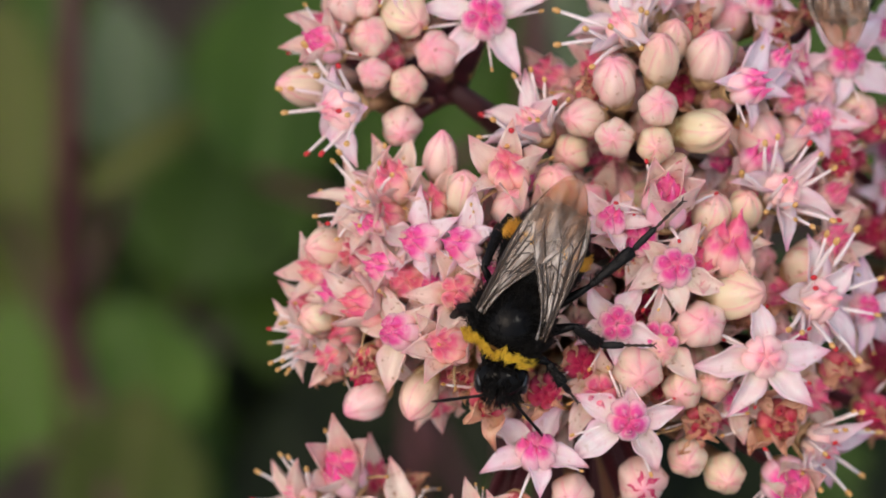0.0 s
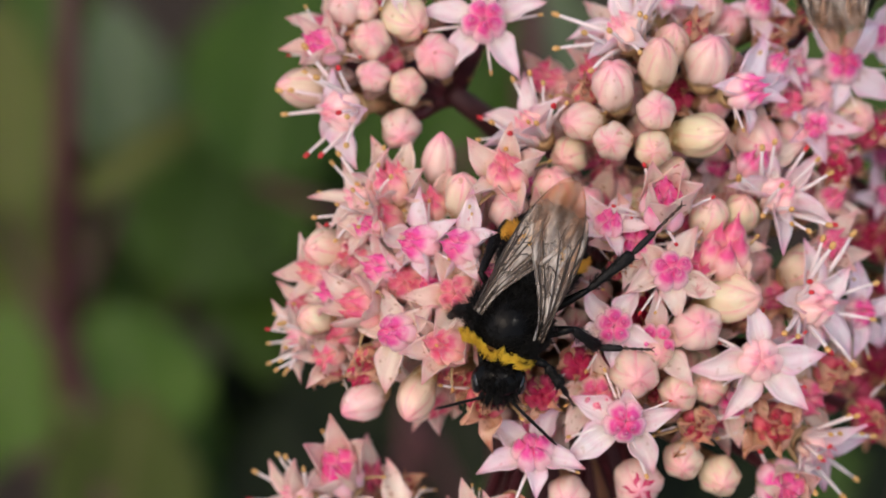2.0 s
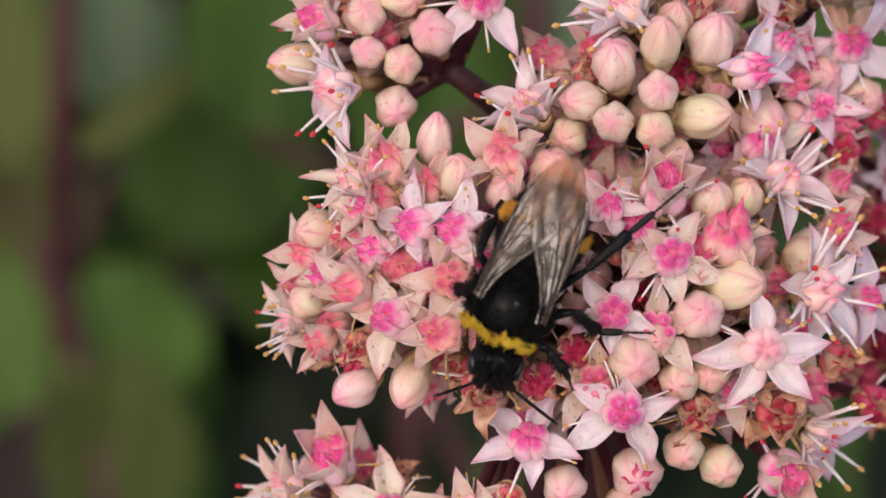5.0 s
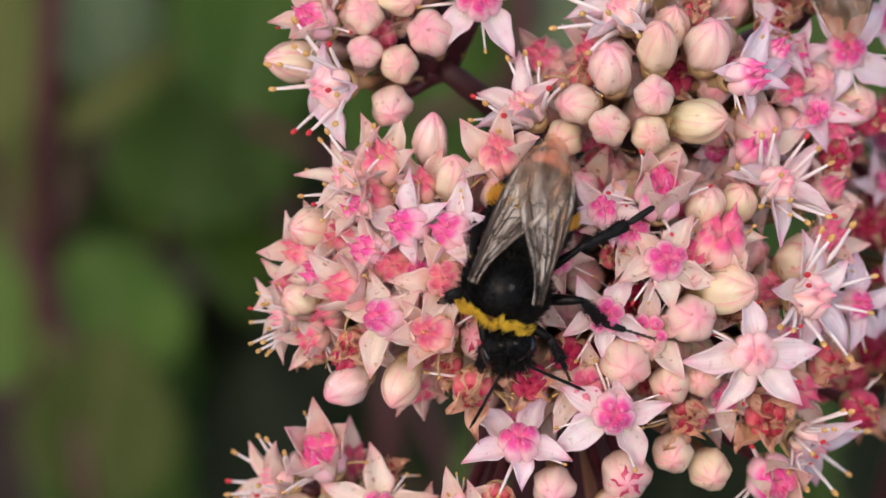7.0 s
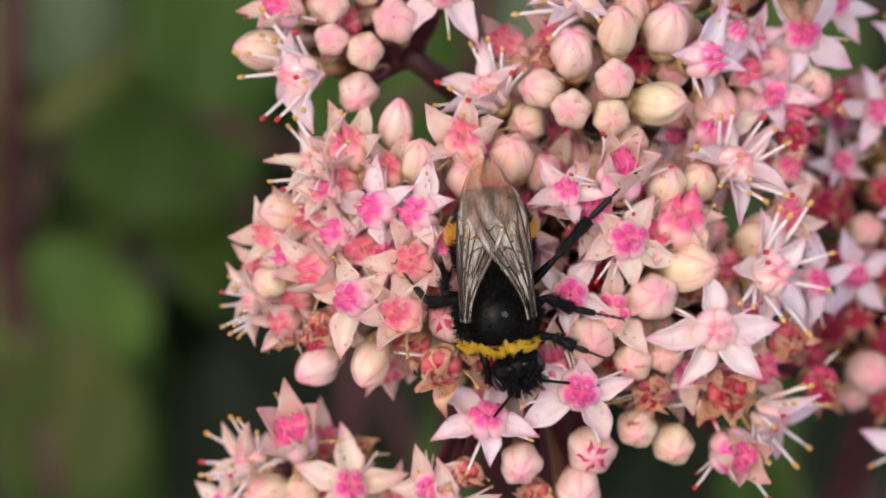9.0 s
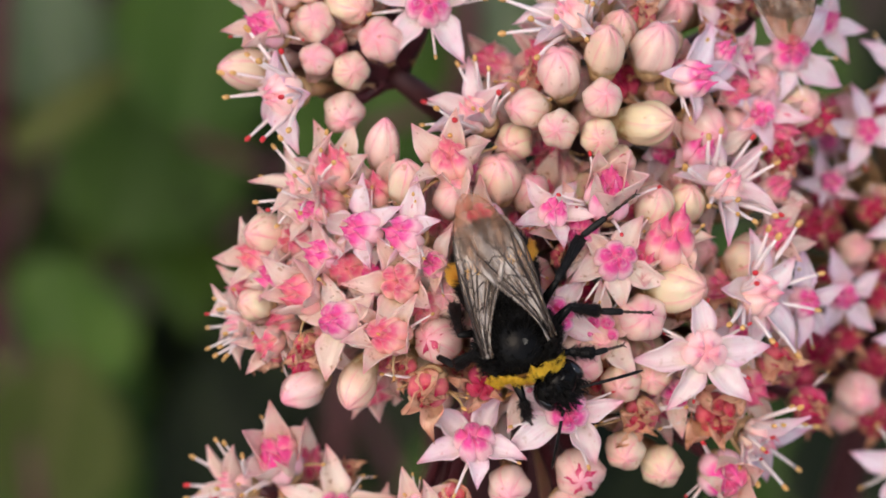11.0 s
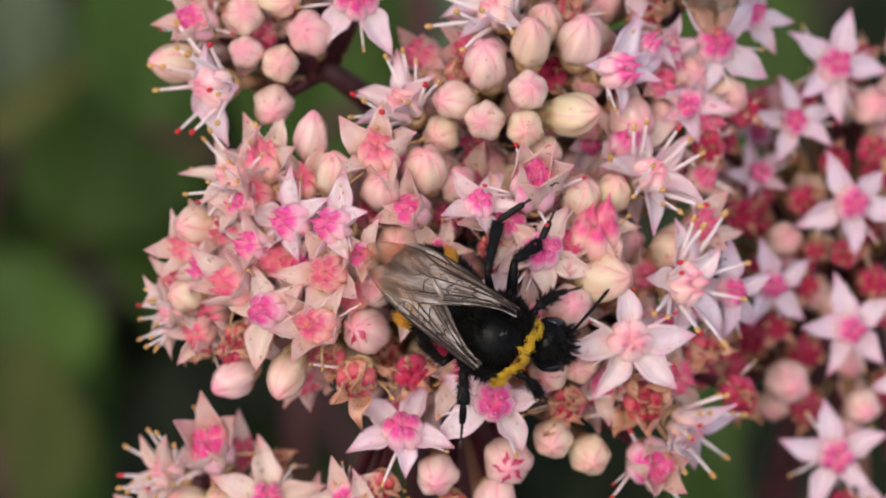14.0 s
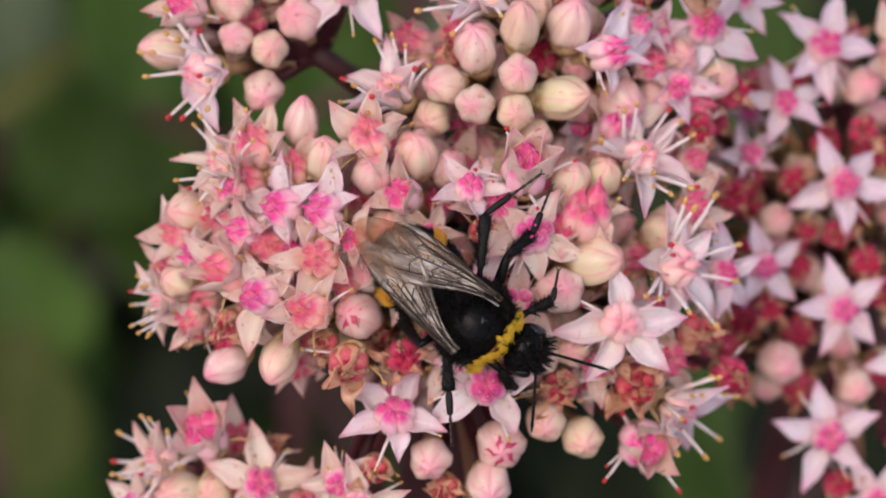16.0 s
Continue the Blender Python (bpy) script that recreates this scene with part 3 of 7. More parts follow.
        m = back @ Matrix.Rotation(radians(a - 90), 4, "Z") @ Matrix.Translation((0, 1.5 * MM, 0)) @ Matrix.Rotation(radians(-tilt), 4, "X") @ Matrix.Scale(chance.uniform(0.75, 1.05) if spiky else chance.uniform(0.50, 0.72) if k < stamens else chance.uniform(0.35, 0.5), 4)
        if look_ != "fresh" and red < 0.5 and chance.random() < 0.7:
            piece("stamen", chance.choice(STAMENS_DRY), ob, m)
            continue
        piece("stamen", chance.choice(STAMENS_RED if chance.random() < red else STAMENS_TAN), ob, m)
    stalk_to(head, u, v, w, turn, 1.9 * s)
    return ob


def bud(head, u, v, w, fat, lx, ly, tint="cream", long_=1.0, opening=False):
    """A closed bud in its calyx."""
    turn = facing(lx, ly, chance.uniform(0, 72))
    s = fat / 2.0
    base = at_home(head, u, v, w) @ turn @ Matrix.Translation((0, 0, -2.0 * s * long_ * MM))
    me = chance.choice(BUDS[tint])
    ob = piece("bud", me, head, base @ Matrix.Diagonal((s, s, s * long_, 1)), "closed %s sedum flower bud" % ("cream-coloured" if tint == "cream" else "pink"))
    piece("calyx", chance.choice(CALYXES), ob, Matrix.Translation((0, 0, -0.25 * MM)))
    if opening:
        for k in range(5):
            piece("carpel", CARPELS_WINE[k % 3], ob, Matrix.Rotation(radians(72 * k), 4, "Z") @ Matrix.Translation((-0.10 * MM, 0, 4.16 * MM)) @ Matrix.Rotation(radians(106), 4, "Y") @ Matrix.Diagonal((0.26, 0.60, 0.42, 1)))
    stalk_to(head, u, v, w - 2.0 * s * long_, turn, 0.9 * s)
    return ob


def main_stem(head, foot, thick=2.2, branches=(), via=None):
    """The head's stem from the ground to where the branches part, and its thick branches."""
    home = HEARTS[head]
    down = SLOPE.inverted() @ Vector(foot) / MM - home
    bend = Vector(via) - home if via else Vector((0, 0, -9))
    pts = [Vector((0, 0, 0)), bend, (bend if via else Vector((0, 0, 0))) + down * 0.12 + Vector((0, 0, -12)), down * 0.35, down * 0.7, down]
    piece("stem", mesh_of("stem", *tube(pts, [thick * 0.55, thick * 0.8, thick, thick * 1.1, thick * 1.2, thick * 1.3], 12), STEM_DARK), head, Matrix(), "dark purple fleshy stem")
    for bu, bv, bw in branches:
        tip = Vector((bu, bv, bw)) - home
        mid = tip * 0.5 + Vector((0, 0, -2.2))
        piece("branch", mesh_of("branch", *tube([(0, 0, -3), mid * 0.6 + Vector((0, 0, -1)), mid, tip * 0.82, tip], [1.2, 1.0, 0.9, 0.8, 0.7], 10), STEM), head, Matrix())


def filling(head, cu, cv, ru, rv, depth, count, seed, withered=0.35):
    """Withered blooms and small buds deep in the head, between the ones on top."""
    rnd = random.Random(seed)
    spots = []
    while len(spots) < count:
        a, r = rnd.uniform(0, 2 * math.pi), math.sqrt(rnd.random())
        p = (cu + ru * r * math.cos(a), cv + rv * r * math.sin(a), r)
        if all((p[0] - q[0]) ** 2 + (p[1] - q[1]) ** 2 > 6.5 for q in spots) or rnd.random() < 0.02:
            spots.append(p)
    for u, v, r in spots:
        w = depth - 3.5 * r * r + rnd.uniform(-0.8, 0.8)
        lx, ly = (u - cu) / ru * 0.7, (v - cv) / rv * 0.7
        if rnd.random() < 0.6:
            bloom(head, u, v, w, rnd.uniform(2.9, 3.6), lx, ly, rnd.uniform(0, 72), 0.5, ("wine" if withered > 0.5 or rnd.random() < 0.5 else "spent") if rnd.random() < withered else rnd.choice(["ripe", "ripe", "fresh"]), 0)
        else:
            bud(head, u, v, w, rnd.uniform(1.5, 1.9), lx, ly, rnd.choice(["cream", "pink", "pink"]))


# ---- ground ----
def ground():
    bm = bmesh.new()
    xs = [-60, -8, -2, -0.8, -0.5] + [-0.4 + 0.04 * i for i in range(21)] + [0.5, 0.8, 2, 8, 60]
    grid = [[bm.verts.new((x, y + 0.3, 0.012 * noise.noise(Vector((x * 9, y * 9, 0))) if abs(x) < 0.5 and abs(y) < 0.5 else 0)) for x in xs] for y in xs]
    for i in range(len(xs) - 1):
        for j in range(len(xs) - 1):
            bm.faces.new((grid[i][j], grid[i][j + 1], grid[i + 1][j + 1], grid[i + 1][j]))
    me = bpy.data.meshes.new("ground")
    bm.to_mesh(me)
    bm.free()
    me.materials.append(SOIL)
    tagged(new("ground", me), "dark damp garden soil under the sedum plants", "ground", kind="structure")


ground()


# ---- leafy stems behind the flower heads ----
def leaf_mesh(length, width, fold, droop, seed, material):
    """A fleshy, spoon-shaped leaf along +y with a toothed edge."""
    rnd = random.Random(seed)
    rows, cols = 15, 9
    top = []
    for i in range(rows):
        t = i / (rows - 1)
        half = width * 0.5 * max(0.06, math.sin(math.pi * t ** 0.72) ** 0.7 if 0 < t < 1 else 0.06)
        half *= 1 + (0.05 if i % 2 else -0.03)
        for j in range(cols):
            s = (j / (cols - 1) - 0.5) * 2
            top.append(Vector((half * s, t * length, fold * half * s * s - droop * length * t * t + rnd.uniform(-1, 1) * 0.25 - 0.8 * (1 - abs(s)) * (1 - t))))
    n = len(top)
    verts = top + [p - Vector((0, 0, 1.4 * (1 - 0.6 * abs(((k % cols) / (cols - 1) - 0.5) * 2)))) for k, p in enumerate(top)]
    faces = []
    for i in range(rows - 1):
        for j in range(cols - 1):
            a, b, c, d = i * cols + j, i * cols + j + 1, (i + 1) * cols + j + 1, (i + 1) * cols + j
            faces += [(a, b, c, d), (n + d, n + c, n + b, n + a)]
    rim = list(range(cols)) + [i * cols + cols - 1 for i in range(1, rows)] + [(rows - 1) * cols + j for j in range(cols - 2, -1, -1)] + [i * cols for i in range(rows - 2, 0, -1)]
    faces += [(rim[k], n + rim[k], n + rim[(k + 1) % len(rim)], rim[(k + 1) % len(rim)]) for k in range(len(rim))]
    return mesh_of("leaf", verts, faces, material)


def leafy_stem(top, foot, label, thick=2.6):
    """A stem from the soil up to top (u, v, w); leaves are added with leaf()."""
    m = Matrix.Translation(foot)
    ob = thing("sedum_plant", m, label, "plant", "leafy sedum plants")
    a = SLOPE @ (Vector(top) * MM)
    rel = (a - Vector(foot)) / MM
    pts = [rel * k + Vector((2.5 * math.sin(5 * k), 2 * math.sin(3 * k), 0)) * (1 - k) * k * 4 for k in (0, 0.2, 0.4, 0.6, 0.8, 1.0)]
    piece("stem", mesh_of("stem", *tube(pts, [thick * 1.25, thick * 1.15, thick * 1.05, thick, thick * 0.95, thick * 0.7], 12), STEM_DARK), ob, Matrix(), "dark purplish brown stem")
    return ob


def leaf(stem, u, v, w, length, width, angle, pitch, roll, material, seed, fold=0.15, droop=0.1):
    """A leaf centred at (u, v, w); angle is its direction on the slope, pitch lifts its tip, roll leans it."""
    turn = Matrix.Rotation(radians(angle - 90), 4, "Z") @ Matrix.Rotation(radians(pitch), 4, "X") @ Matrix.Rotation(radians(roll), 4, "Y")
    m = SLOPE @ Matrix.Translation(Vector((u, v, w)) * MM) @ turn @ Matrix.Translation((0, -0.5 * length * MM, 0))
    local = stem.matrix_basis.inverted() @ m
    ob = piece("leaf", leaf_mesh(length, width, fold, droop, seed, material), stem, local)
    start = m.translation
    near = min((stem.matrix_basis.translation.lerp(SLOPE @ (Vector(TOPS[stem.name]) * MM), k / 20) for k in range(21)), key=lambda p: (p - start).length)
    inv = stem.matrix_basis.inverted()
    p0, p1 = inv @ near / MM, inv @ start / MM
    piece("leaf_stalk", mesh_of("leaf_stalk", *tube([p0, p0.lerp(p1, 0.5) + Vector((0, 0, -1)), p1], [1.3, 1.1, 1.2], 8), STEM_DARK), stem, Matrix())
    return ob


TOPS = {}
stem_a = leafy_stem((-51, 43.75, -185), (-0.0812, 0.1524, 0.0000), "tall dark purplish stem with broad green leaves, out of focus", 2.3)
TOPS[stem_a.name] = (-51, 43.75, -185)
leaf(stem_a, -50.71, -19.48, -270, 29.83, 25.17, 110, -30, 14, LEAF_BRIGHT, 1, 0.15, 0.1)
leaf(stem_a, -47.73, -33.82, -235, 31.3, 24.34, 85, -30, 8, LEAF_OLIVE, 2, 0.15, 0.1)
leaf(stem_a, -48.71, -34.41, -300, 35.49, 23.66, 70, -25, -10, LEAF, 3, 0.15, 0.1)
leaf(stem_a, -57.58, -40.32, -300, 32.54, 19.72, 105, -20, 0, LEAF_OLIVE, 4, 0.15, 0.1)
leaf(stem_a, -47.91, -42.79, -270, 37.29, 27.96, 80, -25, 5, LEAF, 5, 0.15, 0.1)
leaf(stem_a, -36.68, 14.89, -300, 46.34, 36.48, 75, -10, -8, LEAF, 6, 0.15, 0.1)
leaf(stem_a, -47.91, 16.43, -262, 26.62, 7.34, 38, -12, 0, LEAF_OLIVE, 7, 0.15, 0.1)
leaf(stem_a, -52.89, 29.27, -275, 33.88, 17.88, 100, -25, 10, LEAF_GREY, 8, 0.15, 0.1)
leaf(stem_a, -38.5, 4.34, -340, 40.19, 33.84, 60, -20, 0, LEAF, 9, 0.15, 0.1)
leaf(stem_a, -58.59, 7.51, -340, 48.65, 33.84, 100, -20, 0, LEAF_BRIGHT, 10, 0.15, 0.1)
leaf(stem_a, -73.98, 2.15, -320, 38.83, 26.57, 95, -20, 0, LEAF_OLIVE, 11, 0.15, 0.1)
leaf(stem_a, -74.92, 25.27, -290, 40.66, 21.3, 95, -15, 10, LEAF_OLIVE, 12, 0.15, 0.1)
leaf(stem_a, -71.64, -20.81, -280, 31.35, 18.05, 100, -25, 12, LEAF_BRIGHT, 13, 0.15, 0.1)
stem_b = leafy_stem((12.5, 40.73, -170), (0.0204, 0.1405, 0.0000), "brownish sedum stem with green leaves behind the flower heads", 2.3)
TOPS[stem_b.name] = (12.5, 40.73, -170)
leaf(stem_b, 6.13, 25.09, -200, 33.88, 20.97, 60, -20, 10, LEAF, 14, 0.15, 0.1)
leaf(stem_b, 17.04, 30.05, -190, 23.66, 13.41, 110, -10, -10, LEAF_GREY, 15, 0.15, 0.1)
leaf(stem_b, -2, 17.59, -215, 35.01, 23.34, 100, -20, 0, LEAF, 16, 0.15, 0.1)
leaf(stem_b, -25.46, 28.77, -250, 37.64, 26.89, 80, -20, 8, LEAF, 17, 0.15, 0.1)
leaf(stem_b, 44.04, 30.73, -200, 26.62, 17.75, 80, -20, 0, LEAF, 18, 0.15, 0.1)
stem_c = leafy_stem((-3.79, -22.29, -230), (-0.0054, 0.1308, 0.0000), "short leafy sedum stem, most leaves coloured for shade", 2.4)
TOPS[stem_c.name] = (-3.79, -22.29, -230)
leaf(stem_c, 4.29, -33.46, -270, 30.76, 18.64, 105, -15, 0, LEAF_PAINTED_SHADE, 19, 0.15, 0.1)
leaf(stem_c, -24.14, -41.96, -260, 38.4, 23.77, 100, -20, 0, LEAF_PAINTED_SHADE, 20, 0.15, 0.1)
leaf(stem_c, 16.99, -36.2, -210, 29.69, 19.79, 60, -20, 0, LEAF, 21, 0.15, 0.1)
leaf(stem_c, -13.94, -19.26, -290, 40.66, 25.17, 80, -20, 0, LEAF_PAINTED_SHADE, 22, 0.15, 0.1)
stem_d = leafy_stem((87.9, -4.87, -210), (0.1298, 0.1313, 0.0000), "leafy sedum stem beside the flower heads", 2.5)
TOPS[stem_d.name] = (87.9, -4.87, -210)
leaf(stem_d, 70.67, -32.26, -190, 33.92, 23.66, 70, -20, 0, LEAF_PAINTED_SHADE, 23, 0.15, 0.1)
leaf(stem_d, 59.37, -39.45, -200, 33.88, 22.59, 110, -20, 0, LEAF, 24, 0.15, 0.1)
leaf(stem_d, 47.69, -43.73, -220, 35.39, 25.28, 90, -20, 0, LEAF_PAINTED_SHADE, 25, 0.15, 0.1)
leaf(stem_d, 71.68, -13.97, -240, 43.92, 28.11, 90, -20, 0, LEAF_PAINTED_SHADE, 26, 0.15, 0.1)
leaf(stem_d, 85.6, 20.3, -220, 42.13, 26.96, 90, -20, 0, LEAF_PAINTED_SHADE, 27, 0.15, 0.1)
stem_e = leafy_stem((-55.52, 30.26, -330), (-0.0714, 0.2353, 0.0000), "leafy sedum stem deep in the clump", 2.4)
TOPS[stem_e.name] = (-55.52, 30.26, -330)
leaf(stem_e, -73.34, 34.99, -327.72, 45.74, 27.62, 82.13, -7.46, 9.01, LEAF, 28, 0.15, 0.1)
leaf(stem_e, -37.81, 23.07, -337.57, 48.32, 29.2, 58.49, -28.57, 12.82, LEAF, 29, 0.15, 0.1)
leaf(stem_e, -34.43, -39.72, -356.03, 48.57, 31.61, 100.16, -13.04, 10.64, LEAF_PAINTED_SHADE, 30, 0.15, 0.1)
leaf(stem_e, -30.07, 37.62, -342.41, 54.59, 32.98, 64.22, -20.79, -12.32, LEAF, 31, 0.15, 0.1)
leaf(stem_e, -26.07, -44.77, -338.33, 48.73, 37.01, 95.79, -8.53, 10.44, LEAF_PAINTED_SHADE, 32, 0.15, 0.1)
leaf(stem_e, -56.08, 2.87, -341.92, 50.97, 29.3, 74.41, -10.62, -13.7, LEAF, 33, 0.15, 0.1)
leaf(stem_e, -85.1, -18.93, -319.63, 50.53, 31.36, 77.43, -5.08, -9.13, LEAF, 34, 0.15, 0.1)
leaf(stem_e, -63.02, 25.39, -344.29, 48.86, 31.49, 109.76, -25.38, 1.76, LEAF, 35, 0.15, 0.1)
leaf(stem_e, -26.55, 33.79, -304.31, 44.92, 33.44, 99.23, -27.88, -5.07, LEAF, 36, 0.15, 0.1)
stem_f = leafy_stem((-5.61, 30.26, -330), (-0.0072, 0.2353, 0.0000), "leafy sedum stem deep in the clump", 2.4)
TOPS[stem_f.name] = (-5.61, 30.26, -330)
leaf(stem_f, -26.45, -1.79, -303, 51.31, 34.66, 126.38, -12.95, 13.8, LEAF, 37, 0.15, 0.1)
leaf(stem_f, -20.93, -56.87, -354.27, 51.72, 38.38, 99.64, -10.46, -6.2, LEAF_PAINTED_SHADE, 38, 0.15, 0.1)
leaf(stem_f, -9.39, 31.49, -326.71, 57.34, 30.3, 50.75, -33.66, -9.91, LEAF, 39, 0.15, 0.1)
leaf(stem_f, -14.43, 15.04, -306.8, 55.64, 30.18, 66.63, -33.22, -13.34, LEAF_PAINTED_SHADE, 40, 0.15, 0.1)
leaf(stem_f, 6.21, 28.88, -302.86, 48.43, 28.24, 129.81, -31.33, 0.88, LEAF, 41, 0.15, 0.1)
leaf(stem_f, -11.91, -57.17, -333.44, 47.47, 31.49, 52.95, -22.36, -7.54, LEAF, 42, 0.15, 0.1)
leaf(stem_f, 16.28, -5.7, -302.22, 45.1, 28.14, 66.65, -28.06, 11.09, LEAF_PAINTED_SHADE, 43, 0.15, 0.1)
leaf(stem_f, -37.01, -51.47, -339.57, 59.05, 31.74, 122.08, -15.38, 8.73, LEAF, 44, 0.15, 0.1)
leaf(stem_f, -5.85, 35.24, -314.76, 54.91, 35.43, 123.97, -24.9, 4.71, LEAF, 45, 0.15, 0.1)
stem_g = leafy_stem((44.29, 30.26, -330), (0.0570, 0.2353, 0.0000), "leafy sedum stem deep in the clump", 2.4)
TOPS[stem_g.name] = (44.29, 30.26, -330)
leaf(stem_g, 54.72, -39.33, -336.96, 53.84, 34.57, 71.46, -7.32, 13.69, LEAF_PAINTED_SHADE, 46, 0.15, 0.1)
leaf(stem_g, 78.84, -55.71, -346.78, 45.6, 37.43, 60.21, -5.94, 5.02, LEAF_PAINTED_SHADE, 47, 0.15, 0.1)
leaf(stem_g, 21.82, -20.53, -339.84, 55.46, 37.3, 67.48, -34.9, 12.67, LEAF_PAINTED_SHADE, 48, 0.15, 0.1)
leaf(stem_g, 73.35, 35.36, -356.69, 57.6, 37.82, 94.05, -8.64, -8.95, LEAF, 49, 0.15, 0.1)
leaf(stem_g, 34.03, -48.82, -354.15, 52.64, 33.86, 52.11, -33.97, 2.83, LEAF_PAINTED_SHADE, 50, 0.15, 0.1)
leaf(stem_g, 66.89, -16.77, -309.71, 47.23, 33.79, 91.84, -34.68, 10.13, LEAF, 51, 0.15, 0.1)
leaf(stem_g, 15.73, -10.58, -326.68, 54.81, 30.09, 68.7, -20.4, 13.99, LEAF_PAINTED_SHADE, 52, 0.15, 0.1)
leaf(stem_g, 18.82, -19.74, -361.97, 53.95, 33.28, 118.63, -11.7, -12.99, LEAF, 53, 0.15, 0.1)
leaf(stem_g, 24.57, 15.13, -358.55, 52.27, 37.07, 63.39, -8.77, -9.71, LEAF_PAINTED_SHADE, 54, 0.15, 0.1)

# ---- the flower heads ----
head_a = flower_head((0.75, 13.29, -12), "pale pink sedum flower head with open stars and round buds")
main_stem(head_a, (0.009, 0.043, 0.000), 1.6, [(-2.96, 13.46, -8), (-6.66, 14.38, -8), (2.82, 17.16, -8)], (5.83, 9.93, -19))
bloom(head_a, 3.43, 18.52, -5.00, 5.70, 0, 0.1, 0, 1, "fresh", 4, 0.1, [(11, 0.93, 6), (83, 0.87, 8), (162, 0.97, 6), (238, 0.91, 4), (308, 0.91, 5)])
bloom(head_a, -7.84, 11.41, -5.20, 5.40, -1, -0.2, 0, 0.8, "fresh", 8, 0.1, [(10, 0.73, 20), (80, 0.65, 30), (165, 0.49, 40), (238, 0.57, 20), (285, 0.96, 10)], "lilac")
bloom(head_a, -9.15, 16.36, -6.37, 3.58, -0.7, 0.35, 20, 0.45, "rosy", 5, 0.8)
bud(head_a, -11, 13.39, -6.69, 1.79, -1.7, 0.05, "cream", 1.25)
bud(head_a, -5.67, 17.19, -5.08, 1.66, -0.1, 0.15, "pink", 1)
bud(head_a, -5.58, 14.22, -5.1, 1.43, -0.2, 0, "pink", 1)
bud(head_a, -2.83, 13.31, -5.07, 1.61, 0.1, -0.1, "cream", 1)
bud(head_a, -3.3, 9.98, -5.36, 1.75, 0.05, -0.3, "pink", 1.05)
bud(head_a, -7.97, 19.82, -5.38, 1.61, -0.3, 0.5, "pink", 1)
bud(head_a, -6.22, 19.63, -5.23, 1.08, 0, 0.3, "pink", 1)
bud(head_a, -3.16, 18.88, -5.08, 1.93, 0.6, -0.35, "cream", 1)
bud(head_a, -0.41, 15.82, -5.06, 1.88, -0.35, 0.1, "pink", 1)
bloom(head_a, -3.85, 22.25, -5.37, 3.81, -0.1, 0.5, 10, 0.8, "fresh", 6, 0.1)
bud(head_a, 0.27, 22.03, -5.44, 1.7, 0.2, 0.5, "pink", 1)
head_b = flower_head((16.5, 10.06, -16), "sedum flower head of plump cream buds with a few open stars")
main_stem(head_b, (0.018, 0.043, 0.000), 2.6, [(18.46, 14.96, -10), (12.81, 10.73, -9), (25.84, 12.83, -14), (31.52, 11.58, -18)])
bloom(head_b, 14.89, 17.52, -3.24, 5.15, -0.6, 0.75, 30, 0.8, "fresh", 8, 0.1)
bud(head_b, 13.8, 13.26, -1.64, 1.84, -0.2, 0.7, "pink", 1.25)
bud(head_b, 17.27, 14.97, -0.83, 1.66, 0.05, 0.8, "cream", 1.45)
bud(head_b, 17.08, 11.25, -0.05, 1.66, 0, 0.15, "pink", 1)
bud(head_b, 11.33, 10.43, -1.88, 1.7, -0.7, -0.1, "pink", 1)
bud(head_b, 13.72, 8.79, -0.19, 1.66, -0.15, -0.1, "pink", 1)
bud(head_b, 16.78, 8.21, -0.22, 1.57, 0, -0.1, "cream", 1)
bud(head_b, 20.56, 9.42, -1.56, 1.84, 1.1, 0.05, "cream", 1.25)
bud(head_b, 18.58, 6.37, -2.16, 1.43, 0.3, -0.3, "cream", 1)
bud(head_b, 10.28, 7.78, -3.83, 1.61, -0.3, -0.3, "cream", 1)
bud(head_b, 21.31, 15.34, -2.44, 1.97, 0.1, 0.75, "pink", 1.2)
bud(head_b, 18.43, 16.61, -3.18, 1.52, 0.2, 0.9, "cream", 1.2)
bloom(head_b, 23.86, 12.92, -3.40, 4.70, 0.9, 0.2, 0, 0.5, "fresh", 2, 0.1, [(60, 1.17, 25), (22, 1.17, 30), (338, 0.84, 40), (280, 0.7, 30), (170, 0.52, 10)], "lilac")
bloom(head_b, 26.9, 14.96, -6.04, 3.23, 0.5, 0.6, 40, 0.9, "fresh", 2, 0.1)
bloom(head_b, 32.88, 15.46, -9.03, 5.15, 0.1, 0.1, -18, 1, "fresh", 6, 0.1)
bloom(head_b, 30.82, 10.92, -8.12, 3.94, -0.1, -0.3, 20, 0.5, "fresh", 2, 0.1)
bloom(head_b, 32.41, 7.26, -9.78, 2.96, 0.1, -0.2, 0, 0.5, "wine", 0, 0.1)
bloom(head_b, 11.65, 12.56, -3.85, 2.78, 0, 0.7, 10, 0.4, "spent", 3, 0.1)
bloom(head_b, 7.55, 9.69, -3.86, 4.93, -0.9, 1, 10, 0.65, "fresh", 9, 0.25)
bloom(head_b, 20.45, 17.62, -4.65, 2.69, 0.1, 0.8, 0, 0.4, "spent", 2, 0.1)
bud(head_b, 25.74, 9.31, -5.95, 1.97, 0.6, -0.3, "pink", 1)
bloom(head_b, 26.11, 20.06, -9.66, 3.58, 0.1, 0.5, 30, 0.9, "fresh", 3, 0.1)
bloom(head_b, 29.52, 13.51, -8.94, 3.14, 0.3, 0.2, 0, 0.9, "fresh", 2, 0.1)
bloom(head_b, 18.18, 20.24, -6.05, 3.36, 0.2, 0.8, 10, 0.7, "fresh", 6, 0.1)
